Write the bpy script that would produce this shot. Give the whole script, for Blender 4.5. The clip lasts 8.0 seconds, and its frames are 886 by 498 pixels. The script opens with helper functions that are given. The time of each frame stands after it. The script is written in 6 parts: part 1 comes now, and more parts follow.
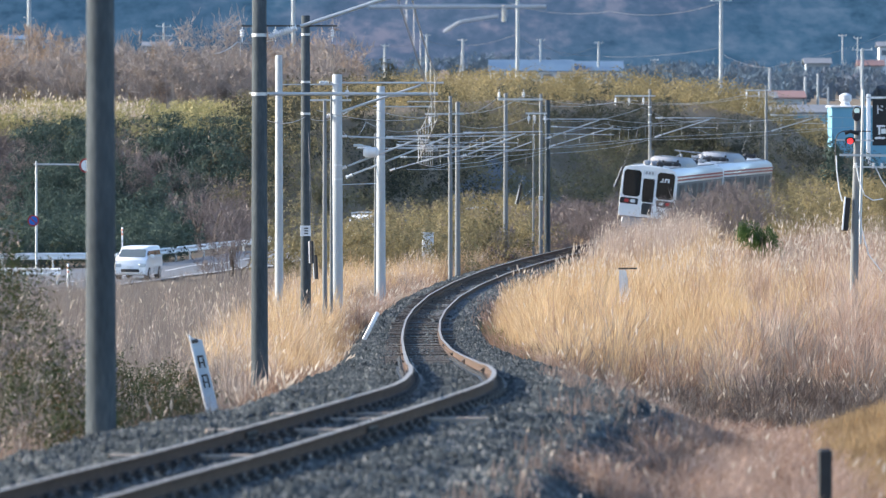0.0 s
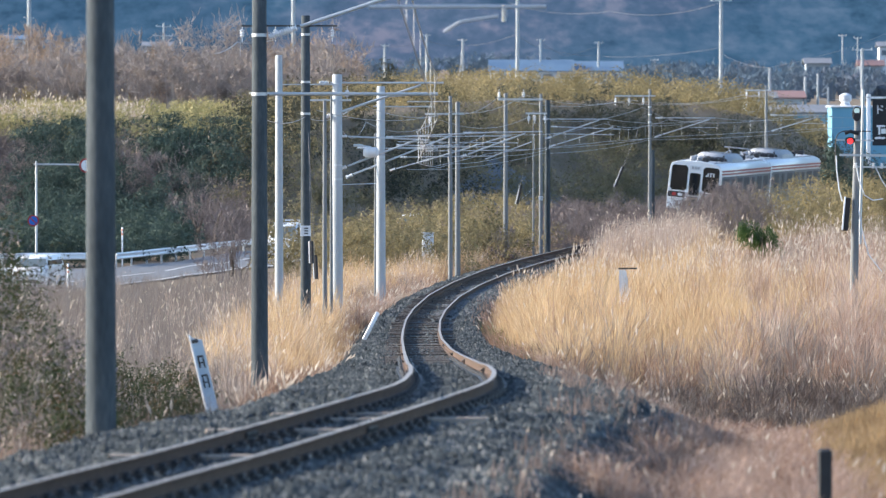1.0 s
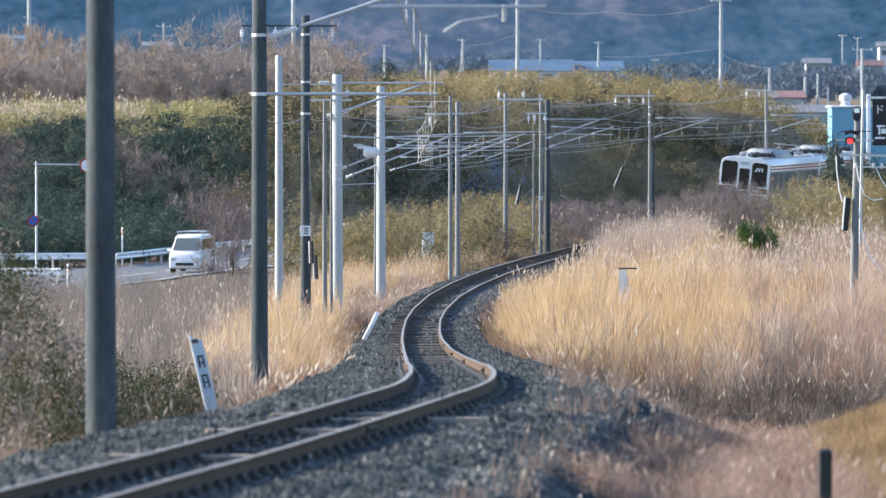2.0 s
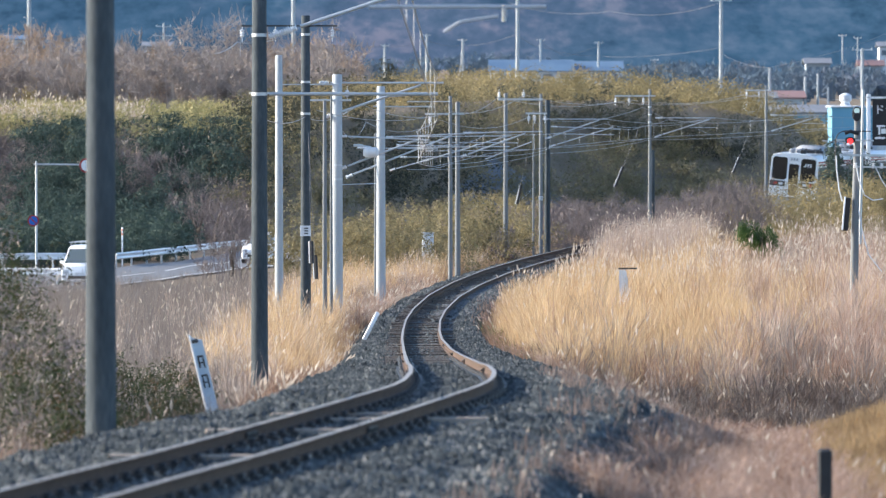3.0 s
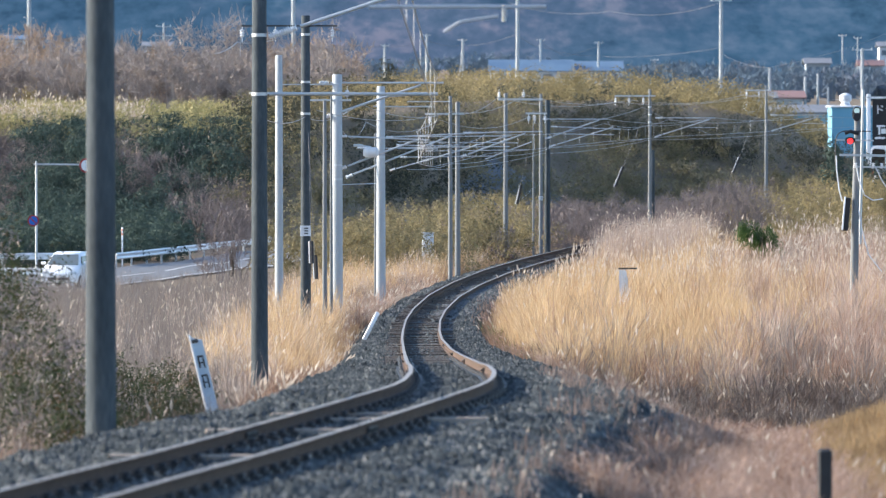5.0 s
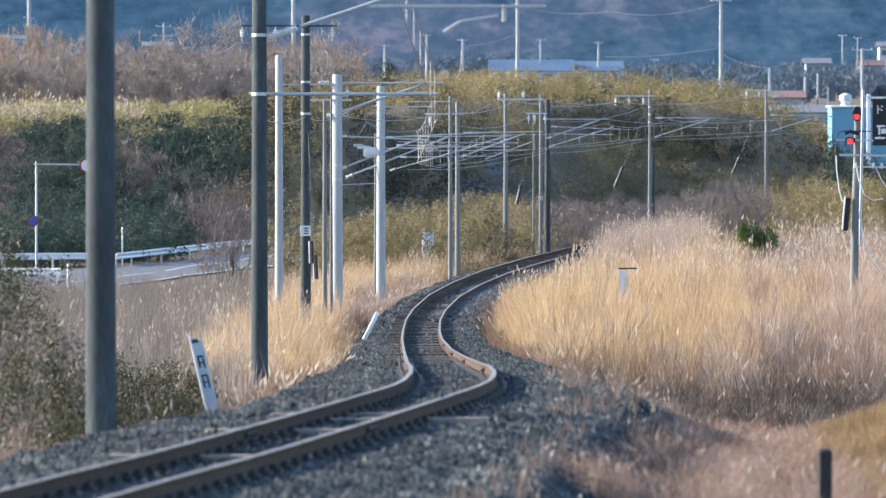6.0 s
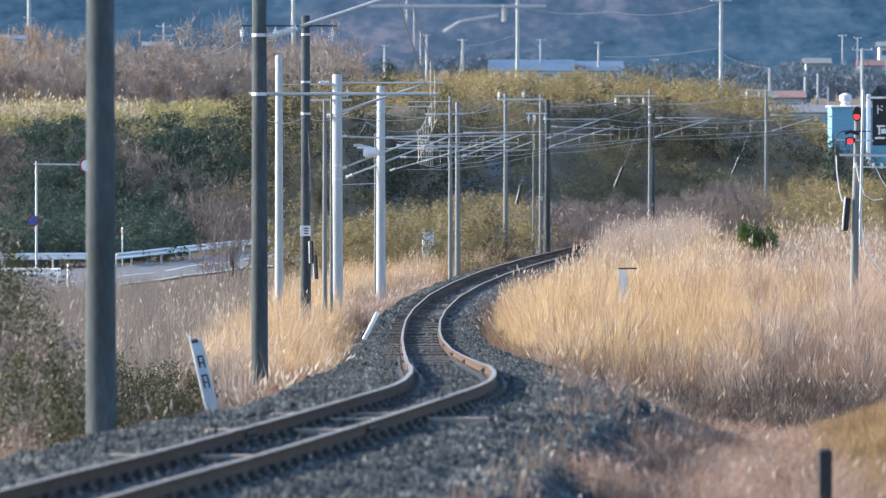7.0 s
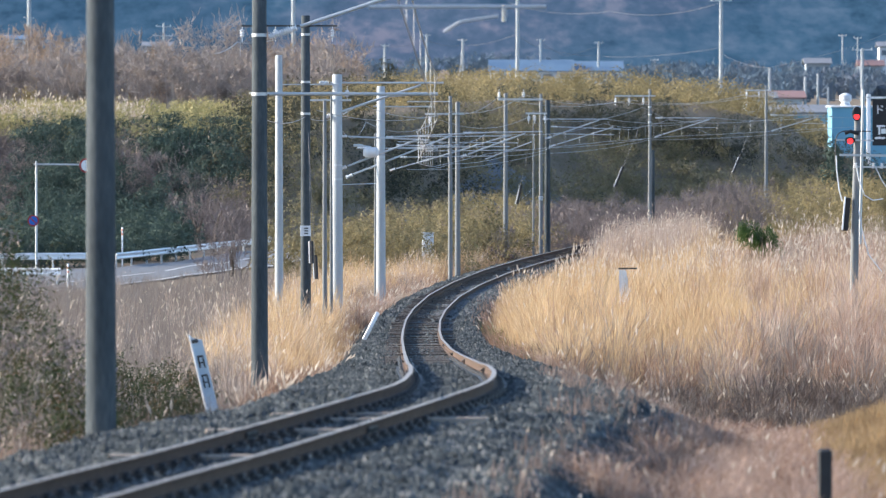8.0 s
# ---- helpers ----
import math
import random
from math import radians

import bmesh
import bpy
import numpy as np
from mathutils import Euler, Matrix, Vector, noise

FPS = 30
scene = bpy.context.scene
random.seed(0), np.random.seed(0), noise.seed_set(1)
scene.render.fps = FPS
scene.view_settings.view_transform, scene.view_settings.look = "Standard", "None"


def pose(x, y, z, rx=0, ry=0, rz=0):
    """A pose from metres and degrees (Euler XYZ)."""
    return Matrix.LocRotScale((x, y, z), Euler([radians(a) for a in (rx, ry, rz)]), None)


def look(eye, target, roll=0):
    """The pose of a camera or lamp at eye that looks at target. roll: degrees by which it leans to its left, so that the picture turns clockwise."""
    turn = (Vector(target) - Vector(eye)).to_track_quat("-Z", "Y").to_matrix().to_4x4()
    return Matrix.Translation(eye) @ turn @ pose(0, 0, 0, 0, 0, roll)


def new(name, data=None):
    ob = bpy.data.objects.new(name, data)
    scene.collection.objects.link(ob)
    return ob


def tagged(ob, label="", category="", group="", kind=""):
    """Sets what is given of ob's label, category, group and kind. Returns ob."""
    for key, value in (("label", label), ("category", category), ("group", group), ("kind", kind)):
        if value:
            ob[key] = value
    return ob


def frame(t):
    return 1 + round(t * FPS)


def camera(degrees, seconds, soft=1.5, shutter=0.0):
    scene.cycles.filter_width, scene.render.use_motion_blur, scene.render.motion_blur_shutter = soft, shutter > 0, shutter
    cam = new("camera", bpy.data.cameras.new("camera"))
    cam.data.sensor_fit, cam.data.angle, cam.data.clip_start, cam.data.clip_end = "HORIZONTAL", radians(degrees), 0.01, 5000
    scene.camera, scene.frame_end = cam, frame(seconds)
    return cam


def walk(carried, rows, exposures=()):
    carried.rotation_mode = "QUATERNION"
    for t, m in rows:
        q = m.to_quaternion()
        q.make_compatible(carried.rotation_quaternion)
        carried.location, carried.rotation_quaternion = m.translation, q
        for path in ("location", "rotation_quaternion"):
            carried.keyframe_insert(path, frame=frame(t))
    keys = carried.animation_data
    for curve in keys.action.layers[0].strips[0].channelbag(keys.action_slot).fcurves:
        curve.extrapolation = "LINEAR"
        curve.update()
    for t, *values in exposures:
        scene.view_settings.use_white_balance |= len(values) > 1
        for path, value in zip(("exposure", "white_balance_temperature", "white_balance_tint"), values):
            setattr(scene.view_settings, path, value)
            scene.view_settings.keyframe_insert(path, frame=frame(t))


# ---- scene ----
# camera: a long lens on a bank above the line, standing still
cam = camera(8.154, 8.0, soft=1.3)
cam.data.dof.use_dof = True
cam.data.dof.focus_distance = 185.0
cam.data.dof.aperture_fstop = 3.7
EYE = (0.0, 0.0, 7.45)
VIEW = look(EYE, (0.0, 100.0, 7.45 - 2.5091))
walk(cam, [(0.0, VIEW), (8.0, VIEW)], exposures=[(0.0, 1.0, 5600, 10), (8.0, 1.0, 5600, 10)])

# ---- light: a low winter sun from the left and a little beyond the subject ----
SUN_AZ, SUN_EL = -78.0, 21.0
world = bpy.data.worlds.new("world")
scene.world = world
world.use_nodes = True
wn = world.node_tree
sky = wn.nodes.new("ShaderNodeTexSky")
sky.sky_type = "NISHITA"
sky.sun_disc = False
sky.sun_elevation = radians(SUN_EL)
sky.sun_rotation = radians(SUN_AZ)
sky.air_density, sky.dust_density = 1.0, 1.2
wn.links.new(sky.outputs["Color"], wn.nodes["Background"].inputs["Color"])
wn.nodes["Background"].inputs["Strength"].default_value = 0.15
sun_data = bpy.data.lights.new("sun", "SUN")
sun_data.energy, sun_data.angle, sun_data.color = 4.9, radians(0.6), (1.0, 0.83, 0.62)
sun = new("sun", sun_data)
sun_dir = Vector((math.sin(radians(SUN_AZ)) * math.cos(radians(SUN_EL)),
                  math.cos(radians(SUN_AZ)) * math.cos(radians(SUN_EL)), math.sin(radians(SUN_EL))))
sun.matrix_basis = look(sun_dir * 50, (0, 0, 0))

rng = np.random.default_rng(7)


# ---- materials ----
def nodes_of(name):
    m = bpy.data.materials.new(name)
    m.use_nodes = True
    nt = m.node_tree
    return m, nt, nt.nodes["Principled BSDF"]


def ramp_node(nt, stops):
    r = nt.nodes.new("ShaderNodeValToRGB")
    while len(r.color_ramp.elements) < len(stops):
        r.color_ramp.elements.new(0.5)
    for e, (p, c) in zip(r.color_ramp.elements, stops):
        e.position, e.color = p, (*c, 1)
    return r


def surface(name, stops, scale=6.0, rough=0.7, metal=0.0, bump=0.3, fine=60.0, spec=0.4, stretch=(1, 1, 1), dist=0.01, coat=0.0):
    """Two scales of noise in colour, fine relief in the bump."""
    m, nt, b = nodes_of(name)
    tc = nt.nodes.new("ShaderNodeTexCoord")
    mp = nt.nodes.new("ShaderNodeMapping")
    mp.inputs["Scale"].default_value = stretch
    nt.links.new(tc.outputs["Object"], mp.inputs["Vector"])
    n1 = nt.nodes.new("ShaderNodeTexNoise")
    n1.inputs["Scale"].default_value = scale
    n1.inputs["Detail"].default_value = 6
    n2 = nt.nodes.new("ShaderNodeTexNoise")
    n2.inputs["Scale"].default_value = fine
    n2.inputs["Detail"].default_value = 4
    for n in (n1, n2):
        nt.links.new(mp.outputs["Vector"], n.inputs["Vector"])
    mix = nt.nodes.new("ShaderNodeMath")
    mix.operation = "MULTIPLY_ADD"
    mix.inputs[1].default_value = 0.45
    nt.links.new(n2.outputs["Fac"], mix.inputs[0])
    sc = nt.nodes.new("ShaderNodeMath")
    sc.operation = "MULTIPLY"
    sc.inputs[1].default_value = 0.6
    nt.links.new(n1.outputs["Fac"], sc.inputs[0])
    nt.links.new(sc.outputs[0], mix.inputs[2])
    r = ramp_node(nt, stops)
    nt.links.new(mix.outputs[0], r.inputs["Fac"])
    nt.links.new(r.outputs["Color"], b.inputs["Base Color"])
    b.inputs["Roughness"].default_value = rough
    b.inputs["Metallic"].default_value = metal
    b.inputs["Specular IOR Level"].default_value = spec
    b.inputs["Coat Weight"].default_value = coat
    if bump:
        bp = nt.nodes.new("ShaderNodeBump")
        bp.inputs["Strength"].default_value = bump
        bp.inputs["Distance"].default_value = dist
        nt.links.new(n2.outputs["Fac"], bp.inputs["Height"])
        nt.links.new(bp.outputs["Normal"], b.inputs["Normal"])
    return m


def leafy(name, stops, translucent=0.35, patch=0.25, rough=0.6, patch_amount=0.55):
    """Leaves and blades: colour by island and by patches of the plain, light passing through."""
    m, nt, b = nodes_of(name)
    geo = nt.nodes.new("ShaderNodeNewGeometry")
    n = nt.nodes.new("ShaderNodeTexNoise")
    n.inputs["Scale"].default_value = patch
    n.inputs["Detail"].default_value = 5
    nt.links.new(geo.outputs["Position"], n.inputs["Vector"])
    st = nt.nodes.new("ShaderNodeMapRange")
    st.inputs["From Min"].default_value = 0.3
    st.inputs["From Max"].default_value = 0.7
    nt.links.new(n.outputs["Fac"], st.inputs["Value"])
    mx = nt.nodes.new("ShaderNodeMix")
    mx.inputs[0].default_value = patch_amount
    nt.links.new(geo.outputs["Random Per Island"], mx.inputs[2])
    nt.links.new(st.outputs[0], mx.inputs[3])
    r = ramp_node(nt, stops)
    nt.links.new(mx.outputs[0], r.inputs["Fac"])
    nt.links.new(r.outputs["Color"], b.inputs["Base Color"])
    b.inputs["Roughness"].default_value = rough
    b.inputs["Specular IOR Level"].default_value = 0.15
    tr = nt.nodes.new("ShaderNodeBsdfTranslucent")
    nt.links.new(r.outputs["Color"], tr.inputs["Color"])
    ms = nt.nodes.new("ShaderNodeMixShader")
    ms.inputs[0].default_value = translucent
    nt.links.new(b.outputs[0], ms.inputs[1])
    nt.links.new(tr.outputs[0], ms.inputs[2])
    nt.links.new(ms.outputs[0], nt.nodes["Material Output"].inputs["Surface"])
    return m


def glow(name, col, strength):
    m, nt, b = nodes_of(name)
    b.inputs["Base Color"].default_value = (*col, 1)
    b.inputs["Emission Color"].default_value = (*col, 1)
    b.inputs["Emission Strength"].default_value = strength
    b.inputs["Roughness"].default_value = 0.3
    return m


def glossy_dark(name, col, rough=0.06):
    m, nt, b = nodes_of(name)
    b.inputs["Base Color"].default_value = (*col, 1)
    b.inputs["Roughness"].default_value = rough
    b.inputs["Specular IOR Level"].default_value = 0.6
    return m


M_POLE = surface("weathered_dark_concrete", [(0.3, (0.026, 0.036, 0.044)), (0.55, (0.06, 0.074, 0.084)), (0.75, (0.11, 0.125, 0.13))], 2.6, 0.9, bump=0.4, fine=24, stretch=(1, 1, 0.22))
M_POLE_PALE = surface("pale_concrete", [(0.2, (0.33, 0.36, 0.38)), (0.6, (0.44, 0.47, 0.49)), (0.9, (0.54, 0.56, 0.57))], 1.5, 0.85, bump=0.2, fine=30, stretch=(1, 1, 0.3))
M_POLE_MID = surface("grey_concrete", [(0.2, (0.15, 0.16, 0.165)), (0.6, (0.22, 0.23, 0.235)), (0.9, (0.29, 0.3, 0.3))], 1.5, 0.88, bump=0.2, fine=30, stretch=(1, 1, 0.3))
M_GALV = surface("galvanised_steel", [(0.2, (0.42, 0.45, 0.48)), (0.6, (0.55, 0.58, 0.6)), (0.9, (0.64, 0.66, 0.68))], 4, 0.5, 0.55, 0.1)
M_DARKSTEEL = surface("dark_painted_steel", [(0.2, (0.03, 0.032, 0.035)), (0.8, (0.07, 0.07, 0.07))], 6, 0.55, 0.2, 0.1)
M_BLACK = surface("black_rubber_paint", [(0.2, (0.012, 0.012, 0.014)), (0.8, (0.035, 0.035, 0.038))], 6, 0.6, 0.0, 0.1)
M_PORCELAIN = surface("white_porcelain", [(0.2, (0.74, 0.75, 0.76)), (0.8, (0.85, 0.85, 0.85))], 8, 0.2, 0.0, 0.0)
M_WIRE = surface("weathered_copper_wire", [(0.2, (0.3, 0.31, 0.32)), (0.8, (0.46, 0.47, 0.48))], 3, 0.5, 0.4, 0.0)
M_WIRE_DARK = surface("dark_wire", [(0.2, (0.1, 0.1, 0.11)), (0.8, (0.2, 0.2, 0.21))], 3, 0.5, 0.4, 0.0)
M_RUST = surface("rusty_rail_steel", [(0.2, (0.045, 0.028, 0.02)), (0.55, (0.095, 0.06, 0.04)), (0.9, (0.17, 0.11, 0.07))], 5, 0.85, 0.0, 0.25, 40)
M_RAILTOP = surface("polished_rail_head", [(0.2, (0.28, 0.24, 0.2)), (0.8, (0.42, 0.375, 0.325))], 5, 0.45, 0.4, 0.0)
M_SLEEPER = surface("weathered_wood_sleeper", [(0.2, (0.05, 0.043, 0.038)), (0.5, (0.1, 0.085, 0.073)), (0.9, (0.22, 0.185, 0.155))], 5, 0.9, 0, 0.5, 50, stretch=(0.2, 2, 1))
# lit copy of the sleeper wood: sunlight put into a paler colour
M_SLEEPER_PALE = surface("sunlit_sleeper_timber", [(0.2, (0.2, 0.165, 0.13)), (0.5, (0.36, 0.3, 0.24)), (0.9, (0.5, 0.43, 0.35))], 5, 0.9, 0, 0.5, 50, stretch=(0.2, 2, 1))
M_BALLAST = surface("ballast_bed", [(0.25, (0.03, 0.032, 0.035)), (0.5, (0.08, 0.085, 0.088)), (0.75, (0.18, 0.18, 0.18))], 3, 0.9, 0, 1.0, 14, dist=0.05)
M_STONE = leafy("ballast_stone", [(0.0, (0.018, 0.021, 0.023)), (0.4, (0.052, 0.061, 0.064)), (0.68, (0.118, 0.13, 0.132)), (0.9, (0.27, 0.262, 0.24)), (1.0, (0.19, 0.14, 0.1))], 0.0, 1.6, 0.9, 0.5)
# base lifted and blued to paint in the sky's grazing reflection
M_ASPHALT = surface("worn_asphalt_sky_tint", [(0.2, (0.12, 0.125, 0.135)), (0.8, (0.19, 0.195, 0.205))], 1.0, 0.75, 0, 0.3, 60)
M_LINE = surface("road_marking_paint", [(0.2, (0.6, 0.6, 0.6)), (0.8, (0.8, 0.8, 0.78))], 4, 0.7, 0, 0.2)
M_WHITE = surface("white_gloss_paint", [(0.2, (0.84, 0.85, 0.86)), (0.8, (0.9, 0.9, 0.9))], 1.5, 0.28, 0, 0.0, coat=0.4)
M_WHITE_OLD = surface("chalky_white_paint", [(0.25, (0.5, 0.52, 0.54)), (0.5, (0.72, 0.74, 0.76)), (0.9, (0.82, 0.83, 0.83))], 5, 0.7, 0, 0.2)
M_PALEBLUE = surface("chalky_pale_blue_paint", [(0.25, (0.36, 0.43, 0.5)), (0.5, (0.52, 0.62, 0.7)), (0.9, (0.66, 0.73, 0.79))], 5, 0.7, 0, 0.2)
M_GLASS = glossy_dark("dark_window_glass", (0.012, 0.015, 0.018), 0.06)
# the reflected sky is painted in as a pale base
M_CARGLASS = glossy_dark("windscreen_sky_in_colour", (0.13, 0.155, 0.16), 0.12)
M_SIDEGLASS = glossy_dark("dusty_side_glass", (0.045, 0.048, 0.054), 0.6)
M_STAINLESS = surface("brushed_stainless_side", [(0.2, (0.12, 0.125, 0.135)), (0.8, (0.19, 0.195, 0.205))], 2.0, 0.55, 0.2, 0.15, 40, stretch=(1, 0.15, 3))
M_RED = surface("red_stripe_paint", [(0.2, (0.22, 0.01, 0.018)), (0.8, (0.3, 0.018, 0.024))], 3, 0.4, 0, 0.0)
M_TRAINROOF = surface("pale_train_roof", [(0.2, (0.6, 0.61, 0.62)), (0.8, (0.78, 0.78, 0.78))], 1.5, 0.5, 0.0, 0.1)
M_HOOD = surface("grey_roof_hood", [(0.2, (0.3, 0.31, 0.32)), (0.8, (0.48, 0.48, 0.49))], 2, 0.55, 0.1, 0.1)
M_GREYBOX = surface("grey_roof_equipment", [(0.2, (0.24, 0.25, 0.27)), (0.8, (0.4, 0.41, 0.43))], 3, 0.6, 0.2, 0.1)
M_BLUE = surface("blue_sign_enamel", [(0.2, (0.02, 0.1, 0.42)), (0.8, (0.03, 0.15, 0.55))], 3, 0.4, 0, 0.0)
M_ORANGE = surface("orange_marker_plastic", [(0.2, (0.6, 0.16, 0.03)), (0.8, (0.75, 0.22, 0.05))], 3, 0.5, 0, 0.0)
M_EARTH = surface("dry_earth", [(0.2, (0.10, 0.075, 0.05)), (0.5, (0.19, 0.145, 0.095)), (0.85, (0.27, 0.21, 0.14))], 0.6, 0.95, 0, 0.8, 9, dist=0.08)
M_REDLAMP = glow("red_lamp_lens", (1.0, 0.03, 0.03), 1.1)
M_TAIL = glow("red_tail_lamp", (0.35, 0.03, 0.03), 0.1)
M_PALELAMP = glow("pale_green_lamp_lens", (0.55, 0.68, 0.65), 0.35)

M_PAMPAS = leafy("dry_pampas_blades", [(0.0, (0.24, 0.145, 0.09)), (0.3, (0.45, 0.31, 0.18)), (0.6, (0.62, 0.46, 0.265)), (1.0, (0.74, 0.62, 0.44))], 0.45, 0.9, 0.7, 0.62)
M_PLUME = leafy("silky_pampas_plumes", [(0.0, (0.5, 0.42, 0.33)), (0.5, (0.63, 0.55, 0.455)), (1.0, (0.78, 0.72, 0.63))], 0.5, 0.3, 0.8, 0.3)
M_PALEPAMPAS = leafy("pale_weathered_pampas", [(0.0, (0.3, 0.23, 0.19)), (0.4, (0.48, 0.38, 0.31)), (1.0, (0.68, 0.58, 0.49))], 0.45, 0.5, 0.7, 0.5)
# dark dead stems, darkened further to paint shade at the grass foot
M_DARKGRASS = leafy("dark_stems_and_shade", [(0.0, (0.05, 0.04, 0.035)), (0.5, (0.12, 0.093, 0.078)), (1.0, (0.25, 0.195, 0.16))], 0.2, 0.9, 0.9, 0.5)
M_DRYGRASS = leafy("brown_dry_grass", [(0.0, (0.17, 0.115, 0.09)), (0.4, (0.3, 0.215, 0.17)), (0.75, (0.43, 0.325, 0.26)), (1.0, (0.55, 0.43, 0.35))], 0.35, 1.1, 0.8, 0.6)
M_DUSKYGRASS = leafy("greyish_dry_weeds", [(0.0, (0.13, 0.108, 0.096)), (0.5, (0.26, 0.222, 0.195)), (1.0, (0.45, 0.395, 0.345))], 0.3, 0.9, 0.8, 0.6)
M_GREENGRASS = leafy("yellow_green_grass", [(0.0, (0.22, 0.15, 0.08)), (0.4, (0.38, 0.265, 0.14)), (1.0, (0.55, 0.4, 0.22))], 0.4, 0.5, 0.7, 0.5)
M_EVERGREEN = leafy("evergreen_leaves", [(0.0, (0.032, 0.052, 0.046)), (0.45, (0.058, 0.086, 0.072)), (0.8, (0.092, 0.118, 0.095)), (1.0, (0.135, 0.145, 0.115))], 0.2, 0.5, 0.9, 0.6)
M_OLIVE = leafy("olive_bamboo_leaves", [(0.0, (0.1, 0.092, 0.055)), (0.4, (0.2, 0.175, 0.095)), (0.75, (0.3, 0.25, 0.145)), (1.0, (0.41, 0.325, 0.19))], 0.35, 0.3, 0.7, 0.75)
M_GOLDBAMBOO = leafy("golden_bamboo_leaves", [(0.0, (0.14, 0.125, 0.075)), (0.4, (0.25, 0.21, 0.11)), (0.75, (0.36, 0.29, 0.145)), (1.0, (0.47, 0.37, 0.19))], 0.5, 0.3, 0.7, 0.72)
M_RIDGE = leafy("dark_brownish_leaves", [(0.0, (0.04, 0.045, 0.034)), (0.5, (0.085, 0.085, 0.06)), (1.0, (0.15, 0.135, 0.09))], 0.25, 0.3, 0.8, 0.5)
M_CRESTBAMBOO = leafy("yellow_green_bamboo_leaves", [(0.0, (0.2, 0.19, 0.09)), (0.5, (0.36, 0.33, 0.16)), (1.0, (0.55, 0.47, 0.25))], 0.5, 0.3, 0.7, 0.5)
M_TWIG = leafy("bare_brown_twigs", [(0.0, (0.11, 0.09, 0.088)), (0.5, (0.2, 0.17, 0.162)), (1.0, (0.31, 0.265, 0.245))], 0.1, 0.3, 0.85, 0.5)
# both winter woods: albedo raised to paint in a slight haze
M_WARMTWIG = leafy("warm_brown_woods", [(0.0, (0.21, 0.16, 0.12)), (0.5, (0.33, 0.25, 0.185)), (1.0, (0.46, 0.35, 0.26))], 0.25, 0.12, 0.85, 0.85)
M_MAUVETWIG = leafy("greyish_bare_woods", [(0.0, (0.19, 0.165, 0.155)), (0.5, (0.29, 0.255, 0.235)), (1.0, (0.4, 0.35, 0.32))], 0.25, 0.12, 0.85, 0.6)
M_BARK = surface("grey_brown_bark", [(0.2, (0.06, 0.048, 0.04)), (0.8, (0.14, 0.115, 0.095))], 6, 0.9, 0, 0.4, 40)


# ---- mesh building ----
class Build:
    """Gathers vertices and faces of one mesh."""

    def __init__(self):
        self.v, self.f, self.mi = [], [], []

    def face(self, idx, mi=0):
        self.f.append(tuple(idx))
        self.mi.append(mi)

    def box(self, c, size, m=None, mi=0, bevel=0.0):
        """A box, with its edges cut by bevel."""
        hx, hy, hz = (s / 2 for s in size)
        m = m or Matrix.Identity(4)
        b = min(bevel, hx * 0.9, hy * 0.9, hz * 0.9)
        base = len(self.v)
        if b <= 0:
            for z in (-hz, hz):
                for x, y in ((-hx, -hy), (hx, -hy), (hx, hy), (-hx, hy)):
                    self.v.append(m @ Vector((c[0] + x, c[1] + y, c[2] + z)))
            for q in ((3, 2, 1, 0), (4, 5, 6, 7), (0, 1, 5, 4), (1, 2, 6, 5), (2, 3, 7, 6), (3, 0, 4, 7)):
                self.face([base + i for i in q], mi)
            return
        ring = [(-hx + b, -hy), (hx - b, -hy), (hx, -hy + b), (hx, hy - b), (hx - b, hy), (-hx + b, hy), (-hx, hy - b), (-hx, -hy + b)]
        k = 1 - b / max(hx, hy)
        for z, s in ((-hz, k), (-hz + b, 1), (hz - b, 1), (hz, k)):
            for x, y in ring:
                self.v.append(m @ Vector((c[0] + x * s, c[1] + y * s, c[2] + z)))
        for r in range(3):
            for i in range(8):
                j = (i + 1) % 8
                self.face([base + r * 8 + i, base + r * 8 + j, base + r * 8 + 8 + j, base + r * 8 + 8 + i], mi)
        self.face([base + i for i in reversed(range(8))], mi)
        self.face([base + 24 + i for i in range(8)], mi)

    def tube(self, pts, radii, n=8, mi=0, cap=True):
        """A round bar along points; radii one a point or one for all."""
        pts = [Vector(p) for p in pts]
        if not hasattr(radii, "__len__"):
            radii = [radii] * len(pts)
        base = len(self.v)
        for i, p in enumerate(pts):
            d = (pts[min(i + 1, len(pts) - 1)] - pts[max(i - 1, 0)]).normalized()
            a = d.cross(Vector((0, 0, 1)) if abs(d.z) < 0.9 else Vector((0, 1, 0))).normalized()
            b = d.cross(a)
            for k in range(n):
                w = 2 * math.pi * k / n
                self.v.append(p + radii[i] * (math.cos(w) * a + math.sin(w) * b))
        for i in range(len(pts) - 1):
            for k in range(n):
                j = (k + 1) % n
                self.face([base + i * n + k, base + i * n + j, base + (i + 1) * n + j, base + (i + 1) * n + k], mi)
        if cap:
            self.face([base + k for k in reversed(range(n))], mi)
            self.face([base + (len(pts) - 1) * n + k for k in range(n)], mi)

    def loft(self, rings, mi=0, closed=True, cap=True, mis=None):
        """Skin over rings of equal count. mis: a material for each side."""
        base, n = len(self.v), len(rings[0])
        for r in rings:
            self.v.extend(Vector(p) for p in r)
        for i in range(len(rings) - 1):
            for k in range(n if closed else n - 1):
                j = (k + 1) % n
                self.face([base + i * n + k, base + i * n + j, base + (i + 1) * n + j, base + (i + 1) * n + k], mis[k] if mis else mi)
        if cap:
            self.face([base + k for k in reversed(range(n))], mi)
            self.face([base + (len(rings) - 1) * n + k for k in range(n)], mi)

    def prism(self, poly, y0, y1, mi=0, axis="y"):
        """A flat outline in x and z, drawn out along y."""
